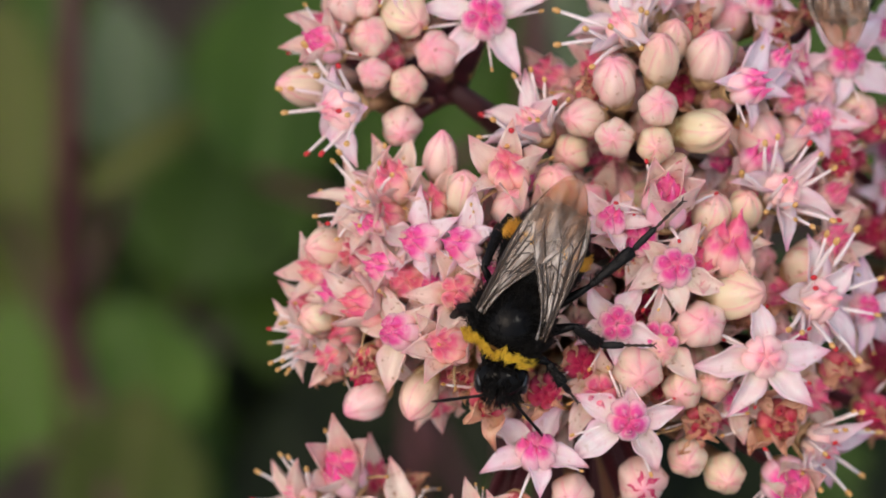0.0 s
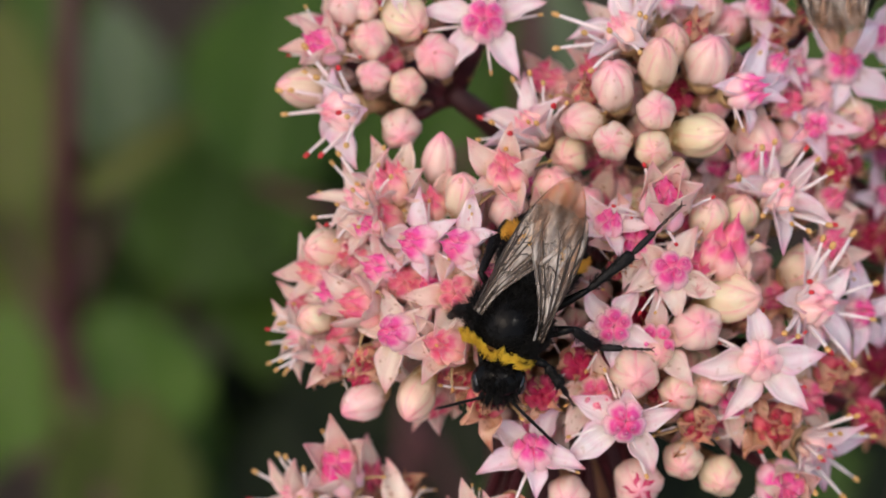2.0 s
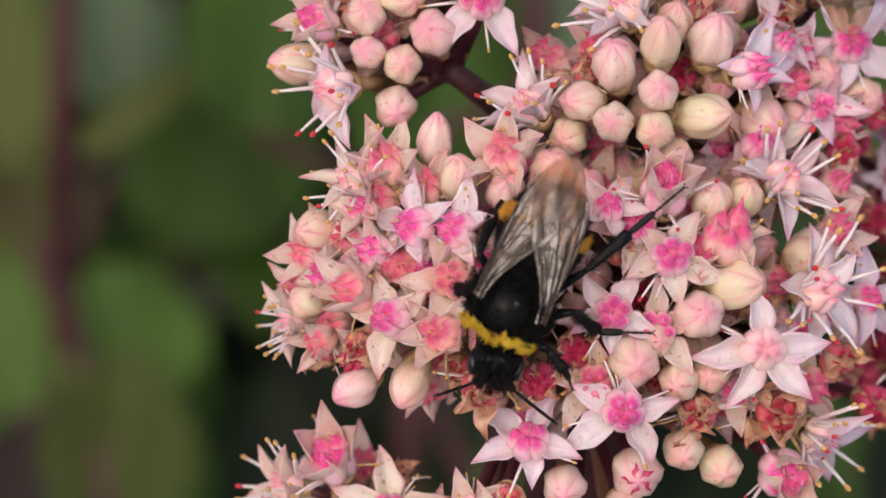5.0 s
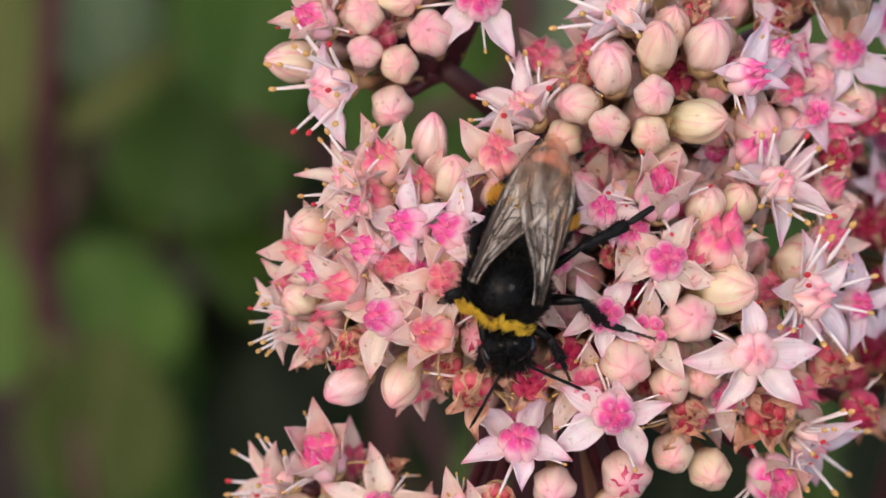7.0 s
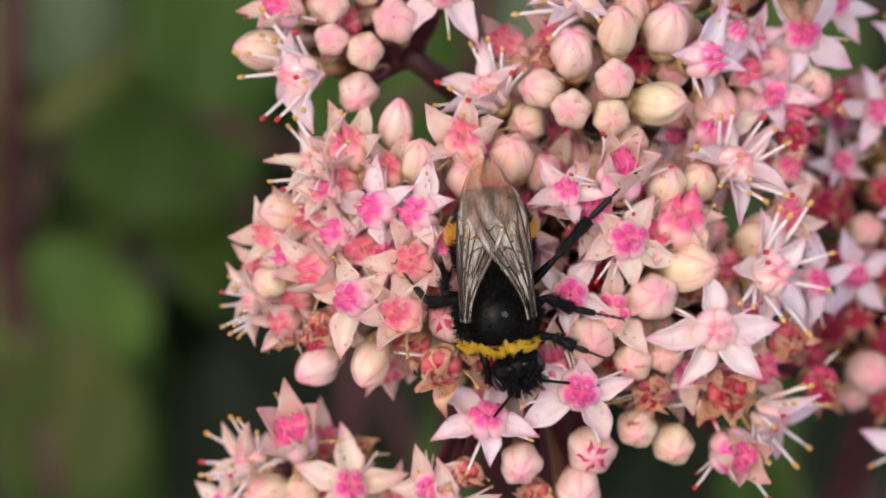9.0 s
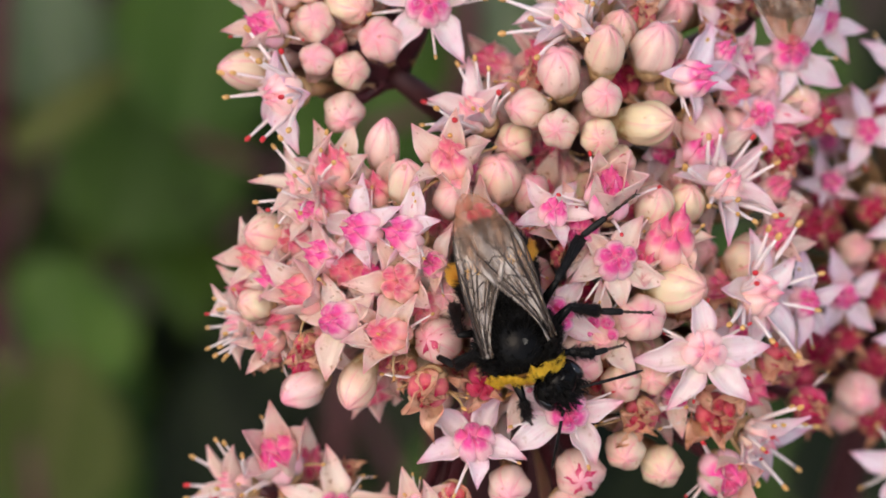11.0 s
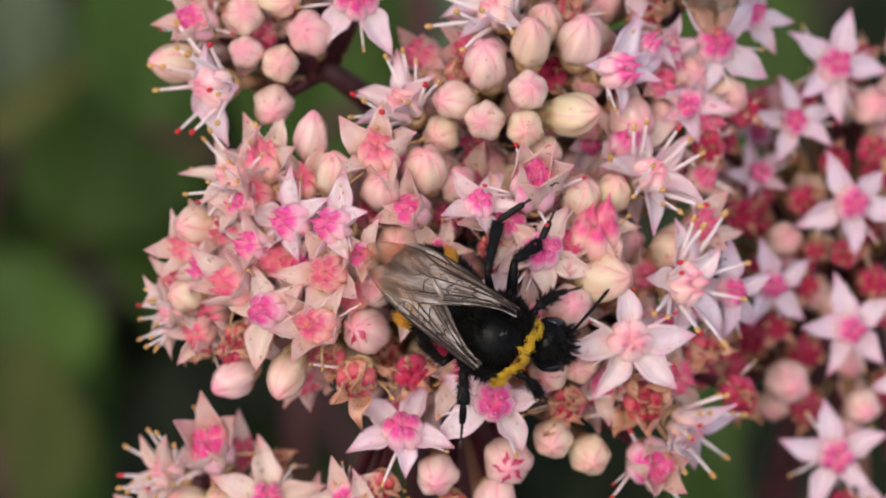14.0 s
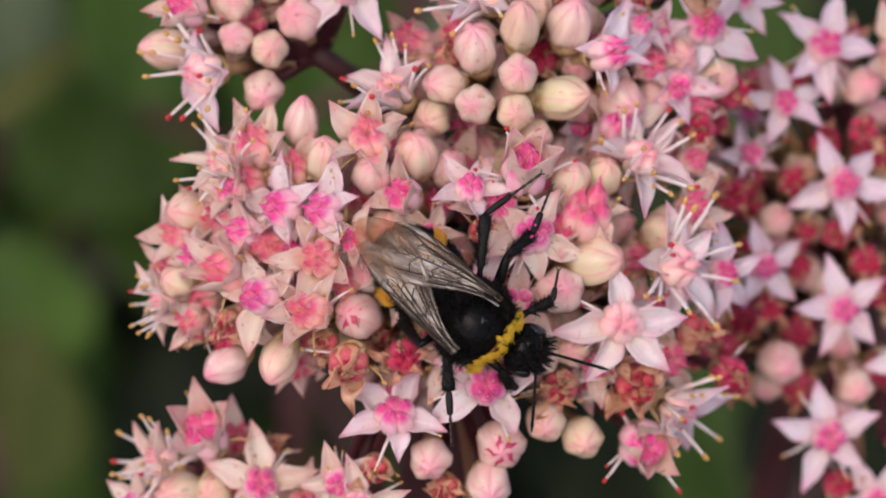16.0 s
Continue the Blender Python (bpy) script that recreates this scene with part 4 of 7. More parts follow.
bud(head_b, 21.5, 19.89, -7.38, 1.52, 0.2, 0.8, "pink", 1)
bloom(head_b, 35.03, 10.38, -11.96, 3.14, 0.4, 0, 20, 0.4, "wine", 0, 0.1)
bloom(head_b, 30.87, 19.81, -12.52, 2.69, 0.2, 0.5, 10, 0.5, "wine", 0, 0.1)
bloom(head_b, 36.55, 18.06, -14.43, 3.36, 0.4, 0.4, 10, 0.8, "fresh", 6, 0.1)
head_c = flower_head((10.94, -5.76, -20), "large domed pale pink sedum flower head in full bloom")
main_stem(head_c, (0.013, 0.030, 0.000), 3.0, [(-3.95, -1.83, -12), (-0.19, -9.31, -11), (17.06, -1.82, -10), (25.45, -8.34, -10), (25.64, 0.99, -12), (13.85, -14.93, -11), (5.43, 1.92, -11)])
bud(head_c, -0.09, 7.08, -3.28, 1.52, 0, 1.5, "rose", 1.5)
bud(head_c, 1.71, 4.31, -0.7, 1.61, 0, 1, "cream", 1.25)
bloom(head_c, 5.44, 5.66, -0.77, 3.67, -0.25, 0.6, 15, 0.6, "ripe", 2, 0.1)
bloom(head_c, -3.83, 4.83, -4.03, 3.58, -0.3, 0.9, 0, 0.6, "ripe", 3, 0.1)
bloom(head_c, -6.1, 3.69, -3.9, 4.48, -1.4, 1, 20, 0.6, "fresh", 9, 0.25)
bud(head_c, -9.33, 0.18, -5.15, 1.7, -1, -0.05, "cream", 1.1)
bloom(head_c, -1.17, 0.40, -0.60, 4.90, -0.8, 0.25, 0, 0.6, "fresh", 3, 0.1, [(88, 0.94, 20), (165, 0.9, 12), (20, 0.76, 15), (300, 0.67, 20), (230, 0.72, 20)], "pale")
bloom(head_c, 2.11, 0.20, 0.60, 4.60, -0.7, 0.25, 0, 0.55, "fresh", 3, 0.1, [(72, 1.03, 20), (150, 0.72, 20), (10, 0.67, 15), (300, 0.67, 20), (228, 0.86, 15)], "pale")
bloom(head_c, -4.25, -1.6, -2.4, 4.3, -0.9, 0.35, 0, 0.4, "fresh", 1, 0.1, [(70, 0.9, 52), (140, 0.95, 40), (205, 0.8, 35), (280, 0.8, 50), (350, 0.7, 60)], "peach")
bloom(head_c, -8.0, -3.4, -4.6, 4.0, -1.2, 0.4, 0, 0.4, "fresh", 1, 0.1, [(60, 0.9, 58), (130, 0.9, 45), (200, 0.85, 40), (275, 0.8, 50), (345, 0.7, 62)], "peach")
bloom(head_c, -5.6, -4.7, -2.15, 3.94, -1, 0.2, 10, 0.35, "rosy", 3, 0.1)
bloom(head_c, -3.06, -6.51, -0.30, 5.00, -0.5, 0.05, 0, 0.9, "fresh", 2, 0.1, [(170, 0.93, 8), (252, 1.01, 6), (325, 0.7, 12), (38, 0.75, 15), (105, 0.7, 20)], "peach")
bloom(head_c, 0.94, -7.65, 0.44, 3.58, -0.5, 0.1, 10, 0.6, "ripe", 3, 0.1)
bloom(head_c, -10.86, -7.22, -6.65, 3.85, -1.9, -0.1, 0, 0.75, "fresh", 9, 0.1)
bloom(head_c, -8.6, -9.6, -5.6, 2.5, -0.9, -0.5, 15, 0.5, "spent", 1, 0.1)
bloom(head_c, -6.2, -9.6, -3.8, 2.4, -0.5, -0.6, 40, 0.5, "wine", 0, 0.1)
bloom(head_c, 1.9, -10.2, -1.2, 2.5, -0.3, -0.5, 25, 0.5, "spent", 0, 0.1)
bloom(head_c, -5.3, 1.6, -2.9, 3.6, -0.8, 0.5, 10, 0.45, "fresh", 2, 0.1, None, "peach")
bloom(head_c, 4.3, -2.2, 0.3, 3.4, -0.5, 0.2, 30, 0.5, "fresh", 1, 0.1, None, "peach")
bud(head_c, -10.13, -5.52, -4.52, 1.39, -0.9, 0.1, "cream", 1)
bloom(head_c, -8.76, -8.39, -4.45, 2.69, -0.5, -0.3, 20, 0.4, "ripe", 2, 0.1)
bloom(head_c, -5.84, -8.56, -2.73, 2.6, -0.3, -0.4, 0, 0.55, "spent", 0, 0.1)
bud(head_c, -6.2, -12.1, -4.05, 1.72, -1.2, -0.9, "rose", 1.1)
bud(head_c, -1.89, -11.54, -1.54, 1.61, -0.6, -1.3, "cream", 1.25)
bloom(head_c, 3.86, -11.62, -0.2, 3.94, -0.2, -0.5, 10, 0.5, "spent", 2, 0.1)
bloom(head_c, 8.15, -11.21, -1.22, 2.96, 0, -0.2, 30, 0.6, "wine", 0, 0.1)
bloom(head_c, 10.88, -8.98, -1.78, 2.87, 0.1, -0.1, 0, 0.6, "wine", 0, 0.1)
bloom(head_c, 13.72, -5.89, 0.40, 4.70, 0, 0.05, 0, 1, "fresh", 2, 0.1, [(55, 0.8, 10), (130, 0.8, 8), (205, 0.75, 10), (270, 0.66, 8), (330, 0.89, 6)], "pale")
bud(head_c, 15.41, -9.59, 0.07, 2.11, 0.1, -0.15, "pink", 1)
bloom(head_c, 18.20, -1.59, 0.20, 5.30, 0.05, 0.15, 0, 0.8, "fresh", 2, 0.1, [(58, 0.76, 20), (145, 0.62, 20), (205, 0.71, 12), (280, 0.67, 8), (345, 0.87, 8)], "peach")
bloom(head_c, 17.66, 3.09, -0.09, 4.57, 0, 0.6, 18, 0.15, "rosy", 4, 0.95)
bloom(head_c, 13.24, 1.83, 0.55, 3.67, 0.1, 0.6, 40, 0.75, "fresh", 2, 0.1)
bud(head_c, 21.39, 2.75, -1.7, 1.7, 0.15, 0.8, "cream", 1.1)
bud(head_c, 24.07, 2.99, -2.9, 1.61, 0.2, 0.8, "cream", 1.15)
bloom(head_c, 22.57, -0.66, -1.80, 4.30, 0.05, 0.75, 0, 0.6, "ripe", 1, 0.1, [(20, 0.46, 40), (95, 0.42, 60), (165, 0.46, 40), (230, 0.42, 30), (310, 0.42, 30)])
bloom(head_c, 27.08, 4.38, -4.31, 5.2, 0.5, 0.6, 40, 0.75, "fresh", 10, 0.1)
bud(head_c, 23.15, -3.78, -1.2, 2.06, 1.1, 0.2, "cream", 1.15)
bud(head_c, 20.45, -6.01, -0.23, 2.02, 0.1, 0.1, "pink", 0.9)
bloom(head_c, 25.45, -8.54, -0.60, 5.50, 0.05, 0, 0, 1, "fresh", 6, 0.95, [(93, 0.9, 8), (181, 1.09, 5), (242, 0.99, 3), (313, 0.99, 3), (13, 0.95, 6)], "pale")
bloom(head_c, 29.84, -4.18, -4.00, 5.60, 0.75, 0.1, 0, 0.9, "fresh", 8, 0.1, [(112, 0.98, 15), (178, 0.79, 10), (250, 0.87, 12), (318, 0.98, 20), (50, 0.79, 35)], "pale")
bloom(head_c, 34.12, -4.82, -8.62, 4.26, 0.5, 0, 10, 0.9, "fresh", 4, 0.1)
bud(head_c, 19.06, -11.19, -0.77, 1.66, -0.3, -0.2, "cream", 1)
bud(head_c, 21.59, -10.57, -1.95, 1.66, -0.2, -0.1, "cream", 1)
bloom(head_c, 20.65, -13.77, -2.63, 3.58, 0, -0.2, 20, 0.5, "spent", 2, 0.1)
bloom(head_c, 26.96, -13.73, -4.48, 4.39, 0.1, -0.2, 40, 0.5, "spent", 3, 0.1)
bloom(head_c, 14.66, -13.34, 0.50, 5.50, 0, -0.1, 0, 1, "fresh", 4, 0.1, [(15, 0.76, 8), (85, 0.5, 30), (158, 0.8, 5), (222, 1.06, 3), (302, 0.9, 4)], "pale")
bud(head_c, 15.89, -18.52, -2.6, 2.15, 0.05, -0.2, "rose", 1, True)
bloom(head_c, 7.53, -16.39, -0.80, 5.20, -0.15, 0.5, 0, 0.95, "fresh", 4, 0.1, [(62, 0.92, 8), (148, 0.92, 6), (350, 0.78, 8), (205, 0.89, 4), (275, 0.59, 6)], "lilac")
bud(head_c, 19.51, -16.71, -2.57, 1.7, -0.1, -0.3, "cream", 1)
bud(head_c, 22.57, -18.07, -3.86, 1.79, 0.05, -0.3, "cream", 1)
bloom(head_c, 27.53, -18.5, -5.49, 4.6, 0.15, -0.2, 0, 0.22, "rosy", 4, 0.95)
bloom(head_c, 30.17, -15.59, -6.57, 4.93, 1.4, -0.8, 20, 0.65, "fresh", 9, 0.1)
bloom(head_c, 35.11, -13.14, -10.78, 3.05, 0.5, -0.2, 0, 0.5, "wine", 1, 0.1)
bloom(head_c, 31.64, -9.61, -6.58, 3.49, 0.6, -0.1, 0, 0.5, "spent", 0, 0.1)
bloom(head_c, 31.22, 0.05, -6.84, 3.14, 0.6, 0.45, 0, 0.6, "ripe", 2, 0.1)
bud(head_c, 29.61, -1.33, -5.67, 2.15, 0.5, 0.4, "cream", 1)
bloom(head_c, 31.44, 3.99, -8.67, 2.69, 0.6, 0.5, 0, 0.6, "ripe", 0, 0.1)
bud(head_c, 9.05, 4.77, -1.09, 1.88, -0.1, 0.7, "cream", 1.1)
bloom(head_c, 8.24, 1.4, -0.6, 4.7, -0.45, 0.35, 0, 0.3, "fresh", 0, 0.1, [(75, 0.92, 60), (150, 1.0, 52), (220, 0.9, 55), (290, 0.85, 66), (5, 0.85, 66)], "peach")
bud(head_c, 4.49, -8.16, -0.2, 1.88, -0.5, 0.1, "rose", 1, True)
bud(head_c, 5.43, 3.19, -0.49, 1.7, 0, 0.5, "pink", 1)
bloom(head_c, 1.61, -3.54, -0, 3.58, -0.3, 0.1, 0, 0.6, "rosy", 2, 0.1)
bloom(head_c, 14.22, -1.31, -1.09, 2.69, 0.1, 0.1, 0, 0.5, "spent", 0, 0.1)
bloom(head_c, 7.95, -5.37, -1.85, 3.81, 0, 0, 0, 0.8, "fresh", 3, 0.1)
bloom(head_c, 10.2, -1.76, -1.76, 3.58, 0, 0, 30, 0.7, "fresh", 3, 0.1)
bud(head_c, 5.22, -4.46, -1.15, 1.88, -0.2, 0, "pink", 1)
bud(head_c, 6.79, -1.3, -1, 1.88, 0, 0.2, "cream", 1)
bud(head_c, 17.11, -8.04, -0.47, 1.52, 0.2, -0.1, "cream", 1)
bloom(head_c, 25, -5.45, -5.46, 2.69, 0.1, 0.2, 0, 0.5, "spent", 0, 0.1)
bloom(head_c, 17.83, -11.35, -4.33, 2.69, 0, 0, 0, 0.5, "spent", 0, 0.1)
bloom(head_c, -0.63, 3.22, -2.68, 2.78, -0.2, 0.7, 0, 0.6, "ripe", 2, 0.1)
bloom(head_c, -6.58, -0.41, -4.84, 3.36, -0.4, 0.2, 0, 0.75, "ripe", 0, 0.1)
bloom(head_c, -9.74, -1.79, -6.19, 2.87, -0.9, 0.2, 0, 0.7, "ripe", 2, 0.1)
bud(head_c, 11.58, 3.66, -2.25, 1.61, 0.1, 0.5, "pink", 1)
bloom(head_c, -4.29, 1.87, -4.47, 3.62, -0.4, 0.5, 12, 0.72, "ripe", 2, 0.1)
bloom(head_c, -0.63, -2.89, -2.29, 3.62, -0.3, 0.1, 40, 0.72, "fresh", 2, 0.1)
bloom(head_c, -7.99, -1.33, -6.08, 2.98, -0.8, 0.2, 0, 0.72, "rosy", 2, 0.1)
bloom(head_c, -7.52, -6.83, -5.89, 2.98, -0.7, -0.2, 20, 0.72, "ripe", 2, 0.1)
bloom(head_c, 3.42, -5.36, -1.08, 3.4, -0.2, 0, 30, 0.72, "rosy", 2, 0.1)
bloom(head_c, 15.57, 0.5, -1.04, 3.4, 0, 0.3, 0, 0.72, "rosy", 2, 0.1)
bloom(head_c, 20.62, -1.31, -2.21, 2.98, 0.2, 0.3, 30, 0.72, "ripe", 2, 0.1)
bloom(head_c, 28.76, -7.53, -6.27, 3.4, 0.4, 0, 10, 0.72, "fresh", 2, 0.1)
bloom(head_c, 23.55, -12.05, -4.6, 2.98, 0.1, -0.2, 30, 0.72, "rosy", 2, 0.1)
bloom(head_c, 17.16, -7.16, -1.32, 3.4, 0, 0, 50, 0.72, "rosy", 2, 0.1)
bloom(head_c, 12.44, -11.22, -1.44, 3.19, 0, -0.1, 20, 0.72, "ripe", 2, 0.1)
bloom(head_c, 25.06, 6.93, -6.01, 3.4, 0.3, 0.6, 0, 0.72, "rosy", 2, 0.1)
bloom(head_c, 29.35, -11.49, -7.42, 3.19, 0.5, -0.3, 40, 0.72, "ripe", 2, 0.1)
bloom(head_c, -10.34, -4.57, -7.53, 2.98, -1.2, 0.2, 30, 0.72, "rosy", 2, 0.1)
bloom(head_c, -4.29, -8.16, -4.3, 2.98, -0.4, -0.3, 0, 0.72, "ripe", 2, 0.1)
bloom(head_c, -2.45, -2.68, -3.05, 3.4, -0.4, 0.2, 60, 0.72, "ripe", 2, 0.1)
bud(head_c, 10.33, -19.58, -1.72, 1.79, 0, -0.3, "pink", 1)
bloom(head_c, 11.55, -22.02, -3.76, 2.69, 0, -0.4, 10, 0.5, "spent", 0, 0.1)
bud(head_c, 15.01, -21.63, -2.91, 1.88, 0.1, -0.4, "pink", 1)
bud(head_c, 14.29, -24.28, -4.65, 1.7, 0.1, -0.5, "cream", 1)
bloom(head_c, 5.81, -20.51, -3.09, 2.96, -0.1, -0.3, 10, 0.5, "spent", 0, 0.1)
bloom(head_c, 2.95, -21.53, -3.35, 3.76, -0.2, -0.2, 10, 0.8, "fresh", 3, 0.1)
bloom(head_c, 4.59, -23.34, -3.3, 4.26, -0.1, -0.3, 40, 0.9, "fresh", 3, 0.1)
head_d = flower_head((-5, -24.93, -18), "small pale pink sedum flower head beside the large one")
main_stem(head_d, (-0.005, 0.013, 0.000), 2.2, [(-8.64, -20.62, -12), (-2.99, -22.41, -11)])
bloom(head_d, -7.82, -18.7, -8.25, 4.48, -0.3, 0.5, 30, 0.25, "rosy", 3, 0.1)
bloom(head_d, -11.34, -20.64, -9.33, 4.48, -1.5, 0.5, 10, 0.65, "fresh", 9, 0.1)
bloom(head_d, -3.41, -22.31, -7.08, 4.7, 0, 0.15, 54, 0.9, "fresh", 2, 0.1)
bloom(head_d, -2.99, -19.92, -10.23, 2.46, 0.1, 0.5, 0, 0.4, "spent", 2, 0.1)
bud(head_d, -10.17, -23.18, -9.15, 1.88, -0.6, -0.1, "cream", 1.1)
bud(head_d, -7.38, -22.94, -9.02, 1.7, -0.2, -0.1, "cream", 1)
bloom(head_d, -13.21, -24.14, -9.45, 3.81, -0.8, -0.1, 10, 0.7, "fresh", 6, 0.1)
bloom(head_d, -6.69, -25.96, -9.05, 3.81, -0.1, -0.3, 10, 0.8, "fresh", 6, 0.1)
bloom(head_d, -0.19, -24.13, -9.34, 3.14, 0.2, 0, 0, 0.6, "ripe", 2, 0.1)
head_e = flower_head((48.67, -4.02, -34), "pink sedum flower head with many withered red blooms, lower down")
main_stem(head_e, (0.044, 0.036, 0.000), 2.1, [(44.99, 3, -24), (44.99, -10.27, -24), (40.76, -3.85, -22), (50.27, -2.92, -26)])
bloom(head_e, 44.07, 14.15, -18, 4.84, 0.1, 0.2, 60, 0.95, "fresh", 4, 0.1)
bloom(head_e, 40.84, 9.33, -18, 3.94, 0, 0.2, -10, 0.95, "fresh", 4, 0.1)
bloom(head_e, 45.77, 2.53, -18, 4.84, 0.1, 0, 34, 0.95, "fresh", 4, 0.1)
bloom(head_e, 39, -4.5, -18, 4.12, 0.2, -0.1, -40, 0.95, "fresh", 4, 0.1)
bloom(head_e, 45.79, -8.19, -18, 4.48, 0.1, 0, 14, 0.95, "fresh", 4, 0.1)
bloom(head_e, 44.84, -18.96, -18, 4.84, 0, -0.1, 30, 0.95, "fresh", 4, 0.1)
bloom(head_e, 38.58, 5.02, -20, 3.36, -0.4, 0.1, 0, 0.6, "fresh", 6, 0.1)
bloom(head_e, 36.63, 1.38, -21, 2.96, 0.05, 0, 10, 0.6, "wine", 0, 0.1)
bloom(head_e, 41.91, 2.68, -21, 2.6, 0.05, 0, 10, 0.6, "wine", 0, 0.1)
bloom(head_e, 45.88, -1.82, -21, 2.69, 0.05, 0, 10, 0.6, "wine", 0, 0.1)
bloom(head_e, 42.56, -4.77, -21, 2.24, 0.05, 0, 10, 0.6, "wine", 0, 0.1)
bloom(head_e, 39.98, -8.19, -21, 2.6, 0.05, 0, 10, 0.6, "wine", 0, 0.1)
bloom(head_e, 46.15, -23.56, -21, 2.69, 0.05, 0, 10, 0.6, "wine", 0, 0.1)
bloom(head_e, 36.99, -14.76, -21, 2.96, 0.05, 0, 10, 0.6, "wine", 0, 0.1)
bloom(head_e, 31.23, 5.36, -21, 2.69, 0.05, 0, 10, 0.6, "wine", 0, 0.1)
bloom(head_e, 35.03, 7.84, -21, 2.69, 0.05, 0, 10, 0.6, "wine", 0, 0.1)
bloom(head_e, 48.09, 7.13, -21, 2.69, 0.05, 0, 10, 0.6, "wine", 0, 0.1)
bloom(head_e, 37.86, 10.77, -21, 2.69, 0.05, 0, 10, 0.6, "wine", 0, 0.1)
bloom(head_e, 48.37, -4.43, -21, 2.69, 0.05, 0, 10, 0.6, "wine", 0, 0.1)
bloom(head_e, 43.22, -1.63, -21, 1.79, 0.05, 0, 10, 0.6, "wine", 0, 0.1)
bloom(head_e, 33.55, -12.41, -21, 2.46, 0.05, 0, 10, 0.6, "wine", 0, 0.1)
bud(head_e, 40.77, -12.88, -19, 2.02, 0.2, -0.1, "pink", 1)
bud(head_e, 47.31, -14.92, -19, 1.61, 0.1, -0.2, "pink", 1)
bud(head_e, 40.4, -0.7, -20, 1.61, 0.1, 0.1, "pink", 1)
bud(head_e, 47.83, 10.95, -20, 1.79, 0.1, 0.1, "pink", 1)
bloom(head_e, 49.16, -24.61, -20, 4.03, 0.1, -0.1, 10, 0.9, "fresh", 3, 0.1)
bloom(head_e, 52.38, 2.4, -20, 4.48, 0.2, 0, 10, 0.9, "fresh", 6, 0.1)
bloom(head_e, 52.73, -12.01, -20, 4.48, 0.2, 0, 30, 0.9, "fresh", 6, 0.1)
bloom(head_e, 52.07, -4.81, -20, 2.69, 0.2, 0, 30, 0.5, "wine", 0, 0.1)
bloom(head_e, 51.46, -19.75, -20, 2.69, 0.2, 0, 30, 0.5, "wine", 0, 0.1)
bloom(head_e, 50.65, 13.87, -20, 3.58, 0.2, 0, 30, 0.6, "ripe", 0, 0.1)
filling(head_c, 11.25, -4.53, 16.8, 10.08, -5, 62, 3)
filling(head_b, 21.93, 12.02, 12.99, 7.39, -7, 38, 5)
filling(head_a, -5.5, 17.16, 3.81, 3.36, -8, 7, 7)
filling(head_d, -6.71, -22.79, 5.38, 3.14, -10, 9, 8)
filling(head_e, 45.97, -1.42, 12.1, 16.13, -24, 50, 9, 0.75)


# ---- the bumblebee ----
def hairs(name, parent, places, length, thick, material, lay, seed, spread=0.5):
    """Fine tapered hairs, joined: places yields points and normals, lay is the way they are combed."""
    rnd = random.Random(seed)
    verts, faces = [], []
    for p, n in places:
        d = (n + lay + Vector([rnd.uniform(-1, 1) for _ in range(3)]) * spread).normalized()
        l = length * rnd.uniform(0.55, 1.25)
        side = d.orthogonal().normalized() * thick
        other = d.cross(side)
        bend = Vector([rnd.uniform(-1, 1) for _ in range(3)]) * 0.12 * l + lay * 0.15 * l
        k = len(verts)
        root = [p + side, p - side * 0.5 + other * 0.87, p - side * 0.5 - other * 0.87]
        mid = [p + d * l * 0.55 + (q - p) * 0.7 for q in root]
        verts += root + mid + [p + d * l + bend]
        for a in range(3):
            b = (a + 1) % 3
            faces += [(k + a, k + b, k + 3 + b, k + 3 + a), (k + 3 + a, k + 3 + b, k + 6)]
    return piece(name, mesh_of(name, verts, faces, material), parent, Matrix(), kind="stuff")


def tufts(name, parent, places, length, thick, material, lay, seed, each=12, wide=0.35, spread=0.4):
    """Hair that clings together in pointed tufts: each place yields one tuft of converging hairs."""
    rnd = random.Random(seed)
    verts, faces = [], []
    for p, n in places:
        d = (n + lay + Vector([rnd.uniform(-1, 1) for _ in range(3)]) * spread).normalized()
        tip = p + d * length * rnd.uniform(0.7, 1.25) + lay * 0.2 * length
        for _ in range(each):
            root = p + Vector([rnd.gauss(0, 1) for _ in range(3)]) * wide * 0.5
            end = root.lerp(tip, rnd.uniform(0.75, 1.0)) + Vector([rnd.gauss(0, 1) for _ in range(3)]) * wide * 0.16
            way = (end - root).normalized()
            side = way.orthogonal().normalized() * thick
            across = way.cross(side)
            ring = [side, -side * 0.5 + across * 0.87, -side * 0.5 - across * 0.87]
            k = len(verts)
            mid = root.lerp(end, 0.55) + n * 0.10 * length
            verts += [root + q for q in ring] + [mid + q * 0.75 for q in ring] + [end]
            for a in range(3):
                b = (a + 1) % 3
                faces += [(k + a, k + b, k + 3 + b, k + 3 + a), (k + 3 + a, k + 3 + b, k + 6)]
    return piece(name, mesh_of(name, verts, faces, material), parent, Matrix(), kind="stuff")


def skin_points(center, radii, count, seed, keep):
    """Points and normals over an ellipsoid, where keep(normal) allows."""
    rnd = random.Random(seed)
    out = []
    while len(out) < count:
        n = Vector((rnd.gauss(0, 1), rnd.gauss(0, 1), rnd.gauss(0, 1))).normalized()
        if keep(n):
            p = Vector([center[k] + n[k] * radii[k] for k in range(3)])
            out.append((p, Vector([n[k] / radii[k] for k in range(3)]).normalized()))
    return out


